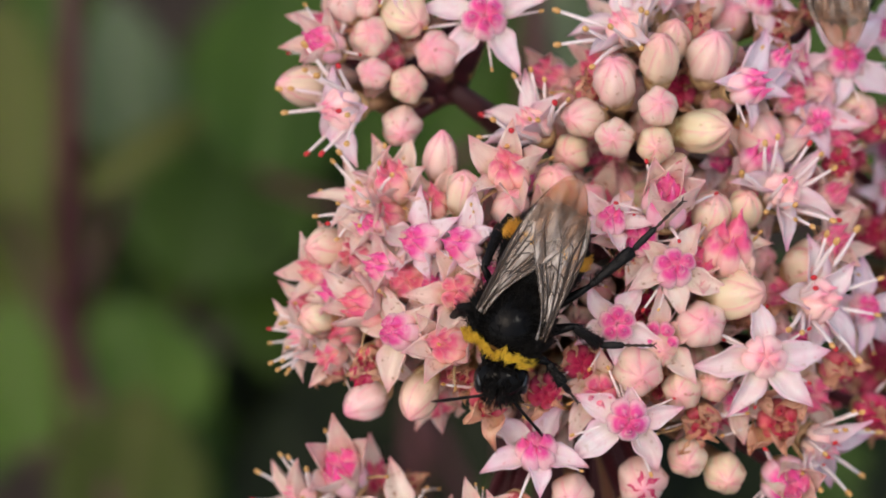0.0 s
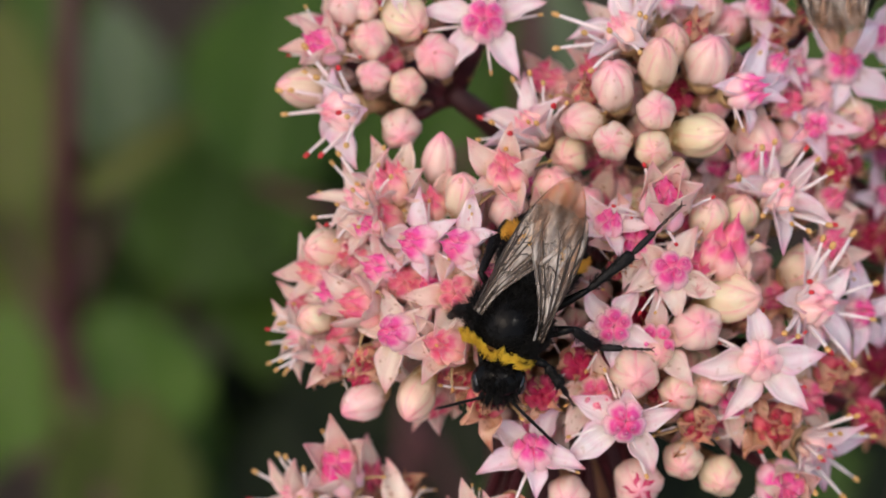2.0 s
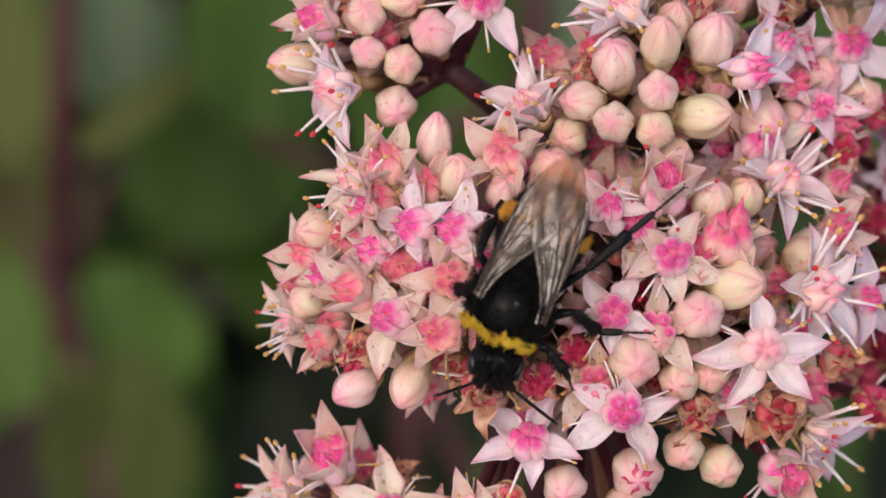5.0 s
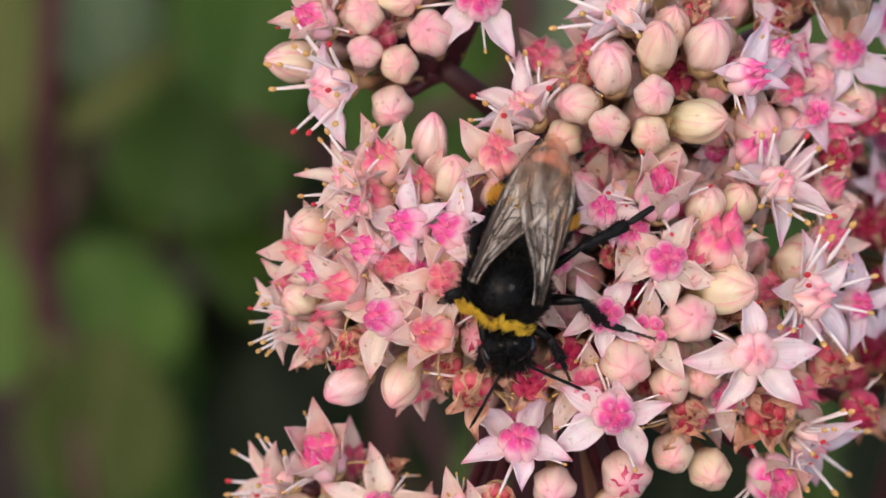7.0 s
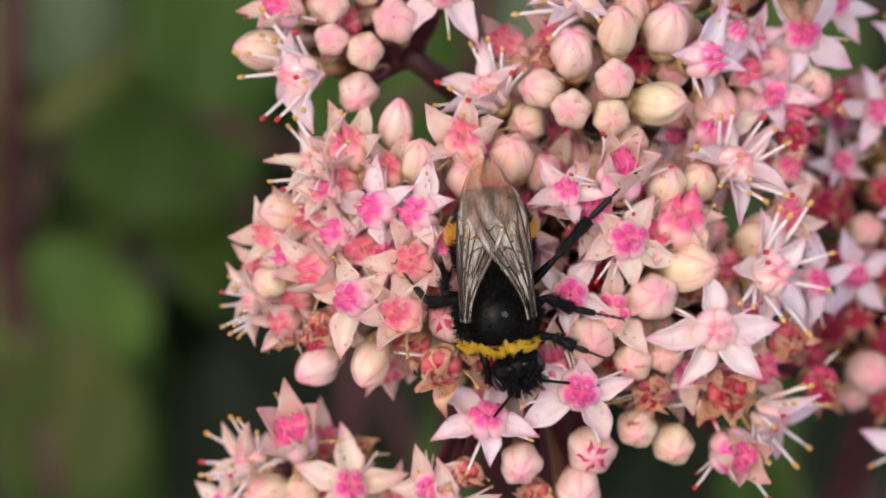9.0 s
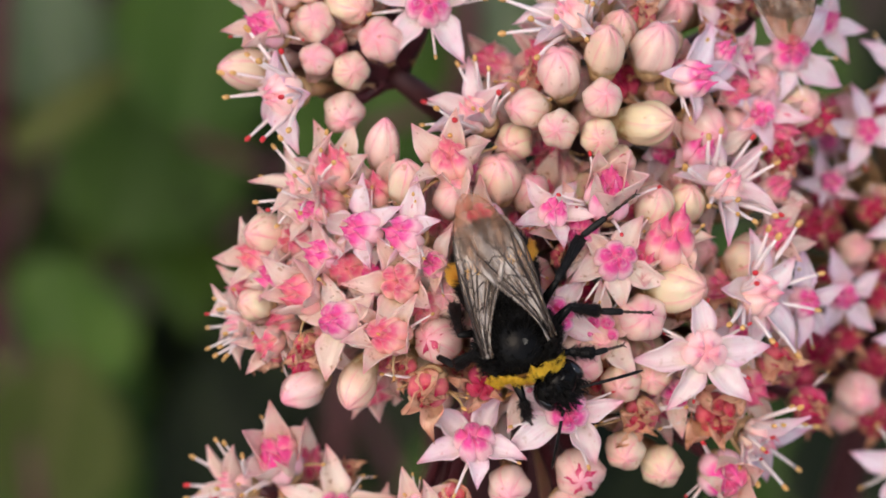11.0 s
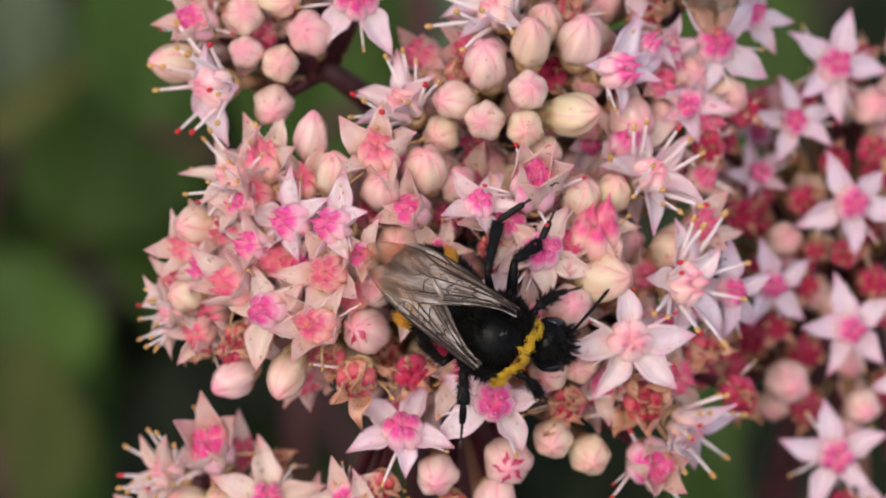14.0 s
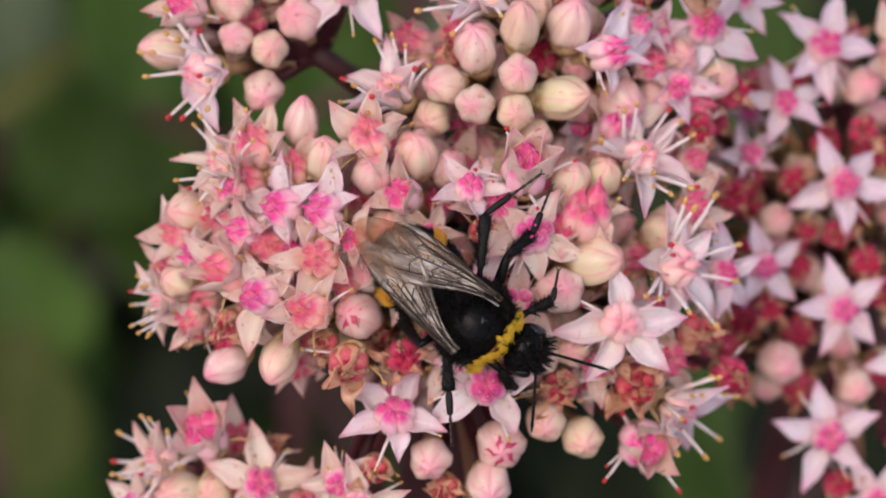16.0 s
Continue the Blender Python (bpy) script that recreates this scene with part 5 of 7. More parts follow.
def wing_outline(length, width, t):
    """Front and hind edge of a wing at t along it."""
    front = width * (0.15 + 0.20 * math.sin(math.pi * min(1, t * 0.9) ** 1.2))
    swell = min(1.0, max(0.0, (t - 0.06) / 0.62))
    hind = -width * (0.06 + 0.60 * swell * swell * (3 - 2 * swell))
    close = math.sqrt(max(0.0, 1 - max(0, (t - 0.70) / 0.30) ** 2.2))
    return front * close, hind * close


def wing_height(t, s):
    """Shallow folds along the veins, and a gentle bow."""
    folds = 0.13 * math.sin(s * 13 + 2.5 * t) + 0.07 * math.sin(s * 27 - 5 * t + 1.0) + 0.05 * math.sin(19 * t + 8 * s)
    return folds * (1 - 0.6 * t) + 0.22 * math.sin(math.pi * t)


def wing_mesh(length, width, side):
    """A membrane along -y with shallow pleats and a little thickness."""
    rows, cols = 28, 23
    grid = []
    for i in range(rows):
        t = i / (rows - 1)
        a, b = wing_outline(length, width, t)
        for j in range(cols):
            s = j / (cols - 1)
            grid.append(Vector(((b + (a - b) * s) * side, -t * length, wing_height(t, s))))
    n = len(grid)
    verts = grid + [p - Vector((0, 0, 0.03)) for p in grid]
    faces = []
    for i in range(rows - 1):
        for j in range(cols - 1):
            a, b, c, d = i * cols + j, i * cols + j + 1, (i + 1) * cols + j + 1, (i + 1) * cols + j
            faces += [(a, b, c, d), (n + d, n + c, n + b, n + a)]
    rim = list(range(cols)) + [i * cols + cols - 1 for i in range(1, rows)] + [(rows - 1) * cols + j for j in range(cols - 2, -1, -1)] + [i * cols for i in range(rows - 2, 0, -1)]
    faces += [(rim[k], n + rim[k], n + rim[(k + 1) % len(rim)], rim[(k + 1) % len(rim)]) for k in range(len(rim))]
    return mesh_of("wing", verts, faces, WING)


def wing_veins(length, width, side):
    """Raised veins: both edges, long ones that fork, and cross veins that close the cells."""
    def on(t, s):
        a, b = wing_outline(length, width, t)
        return Vector(((b + (a - b) * s) * side, -t * length, wing_height(t, s) + 0.05))

    def run(points, steps=5):
        out = []
        for (t0, s0), (t1, s1) in zip(points, points[1:]):
            out += [(t0 + (t1 - t0) * k / steps, s0 + (s1 - s0) * k / steps) for k in range(steps)]
        return out + [points[-1]]
    veins = [([(0.03, 0.98), (0.35, 0.985), (0.66, 0.985), (0.90, 0.97)], 0.085), ([(0.06, 0.02), (0.40, 0.02), (0.80, 0.02)], 0.035),
             ([(0.0, 0.88), (0.30, 0.84), (0.55, 0.86), (0.68, 0.96)], 0.085), ([(0.02, 0.70), (0.24, 0.64), (0.46, 0.60), (0.62, 0.58)], 0.075),
             ([(0.03, 0.48), (0.22, 0.36), (0.42, 0.30), (0.60, 0.24)], 0.080), ([(0.05, 0.30), (0.25, 0.16), (0.45, 0.12)], 0.060),
             ([(0.30, 0.84), (0.34, 0.72), (0.32, 0.62)], 0.07), ([(0.46, 0.85), (0.49, 0.72), (0.47, 0.60)], 0.07), ([(0.58, 0.87), (0.62, 0.72), (0.62, 0.58)], 0.07),
             ([(0.27, 0.63), (0.31, 0.48), (0.27, 0.35)], 0.07), ([(0.42, 0.61), (0.46, 0.45), (0.43, 0.30)], 0.07), ([(0.57, 0.59), (0.60, 0.42), (0.57, 0.25)], 0.06),
             ([(0.30, 0.33), (0.34, 0.24), (0.33, 0.14)], 0.06), ([(0.62, 0.58), (0.70, 0.62), (0.74, 0.80), (0.73, 0.97)], 0.055), ([(0.62, 0.56), (0.72, 0.44)], 0.04), ([(0.60, 0.24), (0.70, 0.15)], 0.035)]
    return [mesh_of("vein", *tube([on(t, s) for t, s in run(line)], [0.74 * r * min(1.0, max(0.3, 1 - 2.2 * (t - 0.55))) for t, s in run(line)], 5), VEIN) for line, r in veins]


def thigh_mesh(length, thick):
    """The thigh, from the knee towards the body."""
    return mesh_of("thigh", *tube([(0, -0.15, 0), (0, length * 0.15, 0.05), (0, length * 0.5, 0.10), (0, length * 0.85, 0.05), (0, length, 0)],
                                  [thick * 0.55, thick * 0.85, thick * 1.1, thick * 1.1, thick * 0.8], 10), CHITIN)


def shin_mesh(length, thick, broad):
    """A flattened shin that widens from the knee to its outer end."""
    v, f = tube([(0, -0.12, 0), (0, length * 0.12, 0.03), (0, length * 0.45, 0.08), (0, length * 0.80, 0.06), (0, length * 0.96, 0.0), (0, length, -0.02)],
                [thick * 0.45, thick * 0.72, thick * 0.70 * broad, thick * 0.98 * broad, thick * 0.95 * broad, thick * 0.5], 14)
    return mesh_of("leg", [Vector((p[0] * 1.2, p[1], p[2] * 0.62)) for p in v], f, CHITIN_GREY)


def foot_mesh(length, thick, broad):
    """A broad first joint, four small joints and two claws."""
    first = length * 0.46
    a = tube([(0, -0.05, 0), (0, first * 0.12, 0), (0, first * 0.5, 0.03), (0, first * 0.92, 0), (0, first, 0)],
             [thick * 0.36, thick * 0.50 * broad, thick * 0.56 * broad, thick * 0.46 * broad, thick * 0.3], 12)
    pieces = [a]
    step = (length - first) / 4
    for k in range(4):
        y = first + step * k
        pieces.append(tube([(0, y, 0), (0, y + step * 0.8, 0), (0, y + step, 0)], [0.07, 0.12, 0.07], 6))
    for s in (-1, 1):
        pieces.append(tube([(0, length, 0), (0.12 * s, length + 0.22, 0.02), (0.2 * s, length + 0.34, -0.12)], [0.06, 0.045, 0.02], 5))
    v, f = merge(*pieces)
    return mesh_of("foot", [Vector((p[0] * 1.2, p[1], p[2] * 0.62)) for p in v], f, [CHITIN_GREY, TARSUS], [0] * len(a[1]) + [1] * (len(f) - len(a[1])))


LEGS = {}
ANTENNAE = {}


def leg_hair(parent, length, thick, seed, dense=60):
    rnd = random.Random(seed)
    spots = []
    for _ in range(dense):
        a, y = rnd.uniform(0, 2 * math.pi), rnd.uniform(0.05, 0.95) * length
        n = Vector((math.cos(a), 0, math.sin(a)))
        spots.append((Vector((n.x * thick * 0.85, y, n.z * thick * 0.85)), n))
    hairs("leg_hair", parent, spots, 0.62, 0.022, FUR_BLACK, Vector((0, 0.8, 0)), seed, 0.35)


def bumblebee():
    """Origin at the thorax; +y is the way it walks, +z its back."""
    bee = thing("bumblebee", Matrix(), "black bumblebee with yellow collar and smoky folded wings", "bee", "bumblebees")
    piece("thorax", mesh_of("thorax", *ball((0, -0.1, -0.2), (2.75, 2.85, 2.45), 32, 20), CHITIN_THORAX), bee, Matrix(), "glossy black thorax with a bald middle")
    piece("collar", mesh_of("collar", *ball((0, 2.20, -0.1), (2.30, 0.40, 1.68), 24, 14), FUR_UNDER), bee, Matrix(), "yellow furry collar")
    piece("abdomen", mesh_of("abdomen", *ball((0, -5.9, -0.6), (3.2, 4.0, 2.65), 32, 24, lambda p, n: Vector((p.x * (1 - 0.10 * max(0, -n.y)), p.y, p.z * (1 + 0.02 * math.sin(9 * n.y))))), CHITIN), bee, Matrix(), "black abdomen with an orange-yellow band")
    tufts("thorax_fur", bee, skin_points((0, -0.1, -0.2), (2.7, 2.8, 2.4), 400, 1, lambda n: n.z > -0.5 and not (n.z > 0.55 and abs(n.x) < 0.55 and n.y > -0.45) and n.y < 0.66), 1.25, 0.028, FUR_BLACK, Vector((0, -0.45, 0.05)), 1, 11, 0.42, 0.45)
    hairs("back_fur", bee, skin_points((0, -0.1, -0.2), (2.72, 2.82, 2.42), 500, 6, lambda n: n.z > 0.45 and n.x * n.x + n.y * n.y > 0.12), 0.8, 0.022, FUR_BLACK, Vector((0, -0.7, 0)), 6, 0.4)
    rnd = random.Random(2)
    arc = []
    for k in range(34):
        a = radians(-94 + 188 * (k + rnd.uniform(-0.9, 0.9)) / 33)
        clump = 0.16 * math.sin(a * 5 + 1) + 0.10 * math.sin(a * 13)
        n = Vector((math.sin(a), -0.10, math.cos(a))).normalized()
        arc.append((Vector((2.55 * math.sin(a), 2.52 + rnd.uniform(-0.14, 0.14) + clump - 0.45 * abs(math.sin(a)) ** 2, 1.75 * math.cos(a) - 0.1)), n))
    tufts("collar_fur", bee, arc, 0.90, 0.020, FUR_YELLOW, Vector((0, -0.45, 0)), 2, 46, 0.36, 0.50)
    hairs("abdomen_fur", bee, skin_points((0, -5.9, -0.6), (3.15, 3.95, 2.6), 5200, 3, lambda n: n.z > -0.4 and not (-0.26 < n.y < -0.08)), 0.62, 0.026, FUR_BLACK, Vector((0, -0.9, 0)), 3)
    hairs("abdomen_band_fur", bee, skin_points((0, -5.9, -0.6), (3.17, 3.95, 2.62), 1500, 4, lambda n: n.z > -0.4 and abs(n.y + 0.16 + 0.06 * math.sin(17 * n.x) + 0.05 * math.sin(53 * n.z)) < 0.11 and abs(n.x) > 0.30), 0.75, 0.036, FUR_ORANGE, Vector((0, -0.7, 0)), 4, 0.35)
    # head, with its own parts
    head = piece("head", mesh_of("head", *ball((0, 0.05, 0), (2.20, 1.55, 1.45), 28, 18, lambda p, n: Vector((p.x * (1 - 0.18 * max(0, n.y)), p.y, p.z))), CHITIN), bee, HEAD_REST, "black head with bristly hair")
    for s in (-1, 1):
        piece("eye", mesh_of("eye", *ball((1.70 * s, 0.30, 0.02), (0.52, 1.05, 0.92), 20, 16), EYE), head, Matrix())
        piece("jaw", mesh_of("jaw", *tube([(0.55 * s, 1.0, -0.5), (0.5 * s, 1.7, -0.8), (0.15 * s, 2.0, -1.0)], [0.32, 0.22, 0.08], 8), CHITIN_GREY), head, Matrix())
    tufts("head_fur", head, skin_points((0, 0.0, 0), (2.1, 1.5, 1.4), 95, 5, lambda n: n.z > -0.3 and abs(n.x) < 0.62 and not (abs(n.x) > 0.40 and 0.0 < n.y < 0.6)), 1.15, 0.026, FUR_BLACK, Vector((0, 0.35, 0.25)), 5, 9, 0.35, 0.5)
    # antennae: a straight shaft and a jointed whip
    for s, key in ((-1, "L"), (1, "R")):
        pts = [(0, 0, 0), (0, 0.9, 0.25), (0, 1.8, 0.2)] + [(0, 1.8 + 0.62 * k, 0.2 - 0.045 * k * k * 0.5) for k in range(1, 8)]
        radii = [0.10, 0.13, 0.12] + [0.125 + 0.02 * (k % 2) for k in range(6)] + [0.06]
        ANTENNAE[key] = piece("antenna", mesh_of("antenna", *tube(pts, radii, 8), CHITIN_GREY), bee, ANTENNA_REST[key])
    # wings folded back over the abdomen
    for s in (-1, 1):
        m = pose(2.4 * s * MM, 0.1 * MM, 1.95 * MM, -1.0 if s < 0 else 0.5, 9 * s, -11.0 * s if s < 0 else -8 * s)
        wing = piece("forewing", wing_mesh(12.9, 4.0, s), bee, m, "smoky transparent forewing with dark veins")
        for me in wing_veins(12.9, 4.0, s):
            piece("vein", me, wing, Matrix())
        m = pose(2.3 * s * MM, -1.1 * MM, 1.75 * MM, -1.5, 9 * s, -4.0 * s)
        hind = piece("hindwing", wing_mesh(9.2, 2.6, s), bee, m, "smaller transparent hindwing")
        for me in wing_veins(9.2, 2.6, s):
            piece("vein", me, hind, Matrix())
    # six legs
    for key, (upper, lower, sole, thick, broad) in LEG_SIZES.items():
        leg = piece("leg", shin_mesh(lower, thick, broad), bee, LEG_REST[key][0], "black hairy leg")
        thigh = piece("thigh", thigh_mesh(upper, thick), leg, LEG_REST[key][1])
        foot = piece("foot", foot_mesh(sole, thick, broad), leg, LEG_REST[key][2])
        leg_hair(leg, lower, thick * 0.8 * broad, 60 + len(LEGS), 260)
        LEGS[key] = (leg, thigh, foot)
    return bee


LEG_SIZES = {"LF": (2.6, 2.1, 2.4, 0.40, 1.0), "RF": (2.6, 2.1, 2.4, 0.40, 1.0), "LM": (3.2, 3.0, 4.1, 0.42, 1.1), "RM": (3.2, 3.0, 4.1, 0.42, 1.1), "LH": (4.2, 4.5, 5.3, 0.36, 1.22), "RH": (4.2, 4.5, 5.3, 0.36, 1.22)}
HEAD_REST = pose(-0.00123, 0.00396, -0.00080, -24.0, 0.0, 24.2)
ANTENNA_REST = {"L": pose(-0.00214, 0.00495, -0.00099, -23.3, 0.0, 66.1), "R": pose(-0.00137, 0.00530, -0.00099, -26.5, 0.0, -54.7)}
LEG_REST = {
    "LH": (pose(-0.00421, -0.00536, -0.00000, 2.7, -0.0, 156.0), pose(0.00000, 0.00000, 0.00000, -17.7, 0.4, 171.7), pose(0.00000, 0.00450, 0.00000, 1.1, 0.2, 4.4)),
    "LM": (pose(-0.00450, -0.00207, -0.00020, -29.4, -0.0, 81.0), pose(0.00000, 0.00000, 0.00000, -45.0, 20.8, -137.6), pose(0.00000, 0.00300, 0.00000, 28.8, -16.1, 30.9)),
    "LF": (pose(-0.00399, 0.00135, -0.00100, 3.3, -0.0, 60.9), pose(0.00000, 0.00000, 0.00000, -9.7, -1.8, -147.7), pose(0.00000, 0.00210, 0.00000, -42.8, 0.2, 3.9)),
    "RM": (pose(0.00228, -0.00062, -0.00020, -39.0, -0.0, -52.2), pose(0.00000, 0.00000, 0.00000, -62.5, -39.0, 90.3), pose(0.00000, 0.00300, 0.00000, -32.1, -24.0, 33.3)),
    "RH": (pose(0.00380, -0.00312, -0.00000, -35.5, -0.0, -177.4), pose(0.00000, 0.00000, 0.00000, -58.3, 26.7, -135.1), pose(0.00000, 0.00450, 0.00000, -7.5, 11.8, -17.0)),
    "RF": (pose(0.00049, 0.00344, -0.00100, -28.9, -0.0, 36.1), pose(0.00000, 0.00000, 0.00000, -44.2, -6.5, 168.2), pose(0.00000, 0.00210, 0.00000, -27.2, -9.5, 17.7)),
}
bee = bumblebee()
bee_head = next(o for o in bee.children if o.name.startswith("head") and "fur" not in o.name)
bee_legs, bee_antennae = dict(LEGS), dict(ANTENNAE)
other = copy_thing(bee, SLOPE @ pose(0.0315, 0.0283, -0.0025, 0, -10, 2))
tagged(other, "second black bumblebee with its pale wings folded back")
for limb in other.children:
    if limb.name.startswith("leg"):
        limb.matrix_basis = Matrix.Translation(limb.location * 0.6) @ pose(0, 0, -0.002, -70, 0, 180)


def motions():
    def on(u, v, turn):
        """The bee on the flower heads, turned about their outward axis."""
        return SLOPE @ pose(u * MM, v * MM, 4.6 * MM, 0, 0, turn)

    walk(bee, [
        (0.0, on(5.22, -5.92, -206.0)),
        (1.5, on(5.29, -5.80, -206.0)),
        (3.0, on(5.05, -5.99, -206.0)),
        (5.5, on(5.79, -5.52, -203.5)),
        (6.5, on(5.97, -4.97, -203.0)),
        (7.0, on(5.74, -4.14, -198.0)),
        (7.5, on(5.81, -4.91, -189.0)),
        (8.0, on(6.16, -5.38, -185.0)),
        (8.5, on(7.12, -6.46, -181.0)),
        (9.0, on(7.93, -7.72, -175.0)),
        (11.5, on(11.72, -8.17, -153.0)),
        (12.0, on(12.98, -8.10, -142.0)),
        (12.5, on(13.33, -8.01, -136.0)),
        (13.0, on(13.85, -8.03, -128.0)),
        (13.5, on(14.63, -7.98, -123.0)),
        (14.0, on(14.60, -8.29, -125.5)),
        (14.5, on(14.18, -8.36, -127.0)),
        (15.0, on(14.65, -8.34, -129.0)),
        (15.5, on(14.14, -9.07, -134.0)),
        (16.0, on(13.70, -8.55, -132.0)),
    ])
    walk(bee_head, [
        (0.0, pose(-0.00123, 0.00396, -0.00080, -24.0, 0.0, 24.2)),
        (1.5, pose(-0.00119, 0.00398, -0.00080, -24.0, 0.0, 23.4)),
        (3.0, pose(-0.00138, 0.00391, -0.00080, -24.0, 0.0, 27.2)),
        (5.5, pose(-0.00077, 0.00408, -0.00080, -24.0, 0.0, 14.9)),
        (6.5, pose(-0.00204, 0.00361, -0.00080, -24.0, 0.0, 32.0)),
        (7.0, pose(-0.00170, 0.00379, -0.00080, -24.0, 0.0, 32.0)),
        (7.5, pose(-0.00221, 0.00351, -0.00080, -24.0, 0.0, 32.0)),
        (8.0, pose(-0.00136, 0.00392, -0.00080, -24.0, 0.0, 26.7)),
        (8.5, pose(-0.00142, 0.00390, -0.00080, -24.0, 0.0, 28.1)),
        (9.0, pose(-0.00123, 0.00396, -0.00080, -24.0, 0.0, 24.1)),
        (11.5, pose(-0.00214, 0.00356, -0.00080, -24.0, 0.0, 32.0)),
        (12.0, pose(-0.00227, 0.00348, -0.00080, -24.0, 0.0, 32.0)),
        (12.5, pose(-0.00233, 0.00343, -0.00080, -24.0, 0.0, 32.0)),
        (13.0, pose(-0.00185, 0.00371, -0.00080, -24.0, 0.0, 32.0)),
        (13.5, pose(-0.00182, 0.00368, -0.00080, -24.0, 0.0, 32.0)),
        (14.0, pose(-0.00198, 0.00359, -0.00080, -24.0, 0.0, 32.0)),
        (14.5, pose(-0.00199, 0.00364, -0.00080, -24.0, 0.0, 32.0)),
        (15.0, pose(-0.00157, 0.00384, -0.00080, -24.0, 0.0, 31.1)),
        (15.5, pose(-0.00204, 0.00361, -0.00080, -24.0, 0.0, 32.0)),
        (16.0, pose(-0.00105, 0.00402, -0.00080, -24.0, 0.0, 20.4)),
    ])
    walk(bee_antennae["L"], [
        (0.0, pose(-0.00214, 0.00495, -0.00099, -23.3, 0.0, 66.1)),
        (1.5, pose(-0.00209, 0.00499, -0.00099, -10.7, 0.0, 70.1)),
        (3.0, pose(-0.00234, 0.00486, -0.00099, -10.7, 0.0, 75.0)),
        (5.5, pose(-0.00150, 0.00521, -0.00099, -10.7, 0.0, 76.4)),
        (6.5, pose(-0.00308, 0.00448, -0.00099, -20.8, 0.0, 85.3)),
        (7.0, pose(-0.00273, 0.00465, -0.00099, -10.7, 0.0, 84.9)),
        (7.5, pose(-0.00325, 0.00438, -0.00099, -10.7, 0.0, 92.5)),
        (8.0, pose(-0.00231, 0.00488, -0.00099, -10.7, 0.0, 88.8)),
        (8.5, pose(-0.00240, 0.00483, -0.00099, -10.7, 0.0, 87.6)),
        (9.0, pose(-0.00214, 0.00496, -0.00099, -13.6, 0.0, 79.4)),
        (11.5, pose(-0.00318, 0.00442, -0.00099, -10.7, 0.0, 91.7)),
        (12.0, pose(-0.00330, 0.00434, -0.00099, -15.7, 0.0, 111.1)),
        (12.5, pose(-0.00337, 0.00430, -0.00099, -13.4, 0.0, 109.1)),
        (13.0, pose(-0.00289, 0.00458, -0.00099, -10.7, 0.0, 103.0)),
        (13.5, pose(-0.00286, 0.00455, -0.00099, -10.7, 0.0, 109.7)),
        (14.0, pose(-0.00302, 0.00446, -0.00099, -18.7, 0.0, 82.7)),
        (14.5, pose(-0.00303, 0.00451, -0.00099, -32.2, 0.0, 45.9)),
        (15.0, pose(-0.00259, 0.00472, -0.00099, -58.3, 0.0, 37.9)),
        (15.5, pose(-0.00308, 0.00448, -0.00099, -25.0, 0.0, 18.5)),
        (16.0, pose(-0.00189, 0.00507, -0.00099, -10.7, 0.0, 25.3)),
    ])
    walk(bee_antennae["R"], [
        (0.0, pose(-0.00137, 0.00530, -0.00099, -26.5, 0.0, -54.7)),
        (1.5, pose(-0.00132, 0.00532, -0.00099, -29.9, 0.0, -48.2)),
        (3.0, pose(-0.00160, 0.00525, -0.00099, -33.6, 0.0, -45.5)),
        (5.5, pose(-0.00069, 0.00543, -0.00099, -34.7, 0.0, -40.5)),
        (6.5, pose(-0.00236, 0.00493, -0.00099, -20.2, 0.0, -22.5)),
        (7.0, pose(-0.00202, 0.00510, -0.00099, -10.7, 0.0, -8.3)),
        (7.5, pose(-0.00254, 0.00482, -0.00099, -34.2, 0.0, -17.9)),
        (8.0, pose(-0.00156, 0.00526, -0.00099, -68.5, 0.0, 21.3)),
        (8.5, pose(-0.00166, 0.00523, -0.00099, -38.5, 0.0, -22.1)),
        (9.0, pose(-0.00137, 0.00531, -0.00099, -31.9, 0.0, -38.9)),
        (11.5, pose(-0.00246, 0.00487, -0.00099, -10.7, 0.0, -23.7)),
        (12.0, pose(-0.00259, 0.00479, -0.00099, -10.7, 0.0, -21.9)),
        (12.5, pose(-0.00265, 0.00475, -0.00099, -10.7, 0.0, -16.4)),
        (13.0, pose(-0.00217, 0.00503, -0.00099, -31.7, 0.0, -5.0)),
        (13.5, pose(-0.00215, 0.00499, -0.00099, -24.2, 0.0, -5.6)),
        (14.0, pose(-0.00231, 0.00490, -0.00099, -60.1, 0.0, -50.4)),
        (14.5, pose(-0.00232, 0.00495, -0.00099, -10.7, 0.0, -59.0)),
        (15.0, pose(-0.00187, 0.00516, -0.00099, -10.7, 0.0, -67.5)),
        (15.5, pose(-0.00237, 0.00492, -0.00099, -10.7, 0.0, -68.5)),
        (16.0, pose(-0.00110, 0.00537, -0.00099, -10.7, 0.0, -50.2)),
    ])
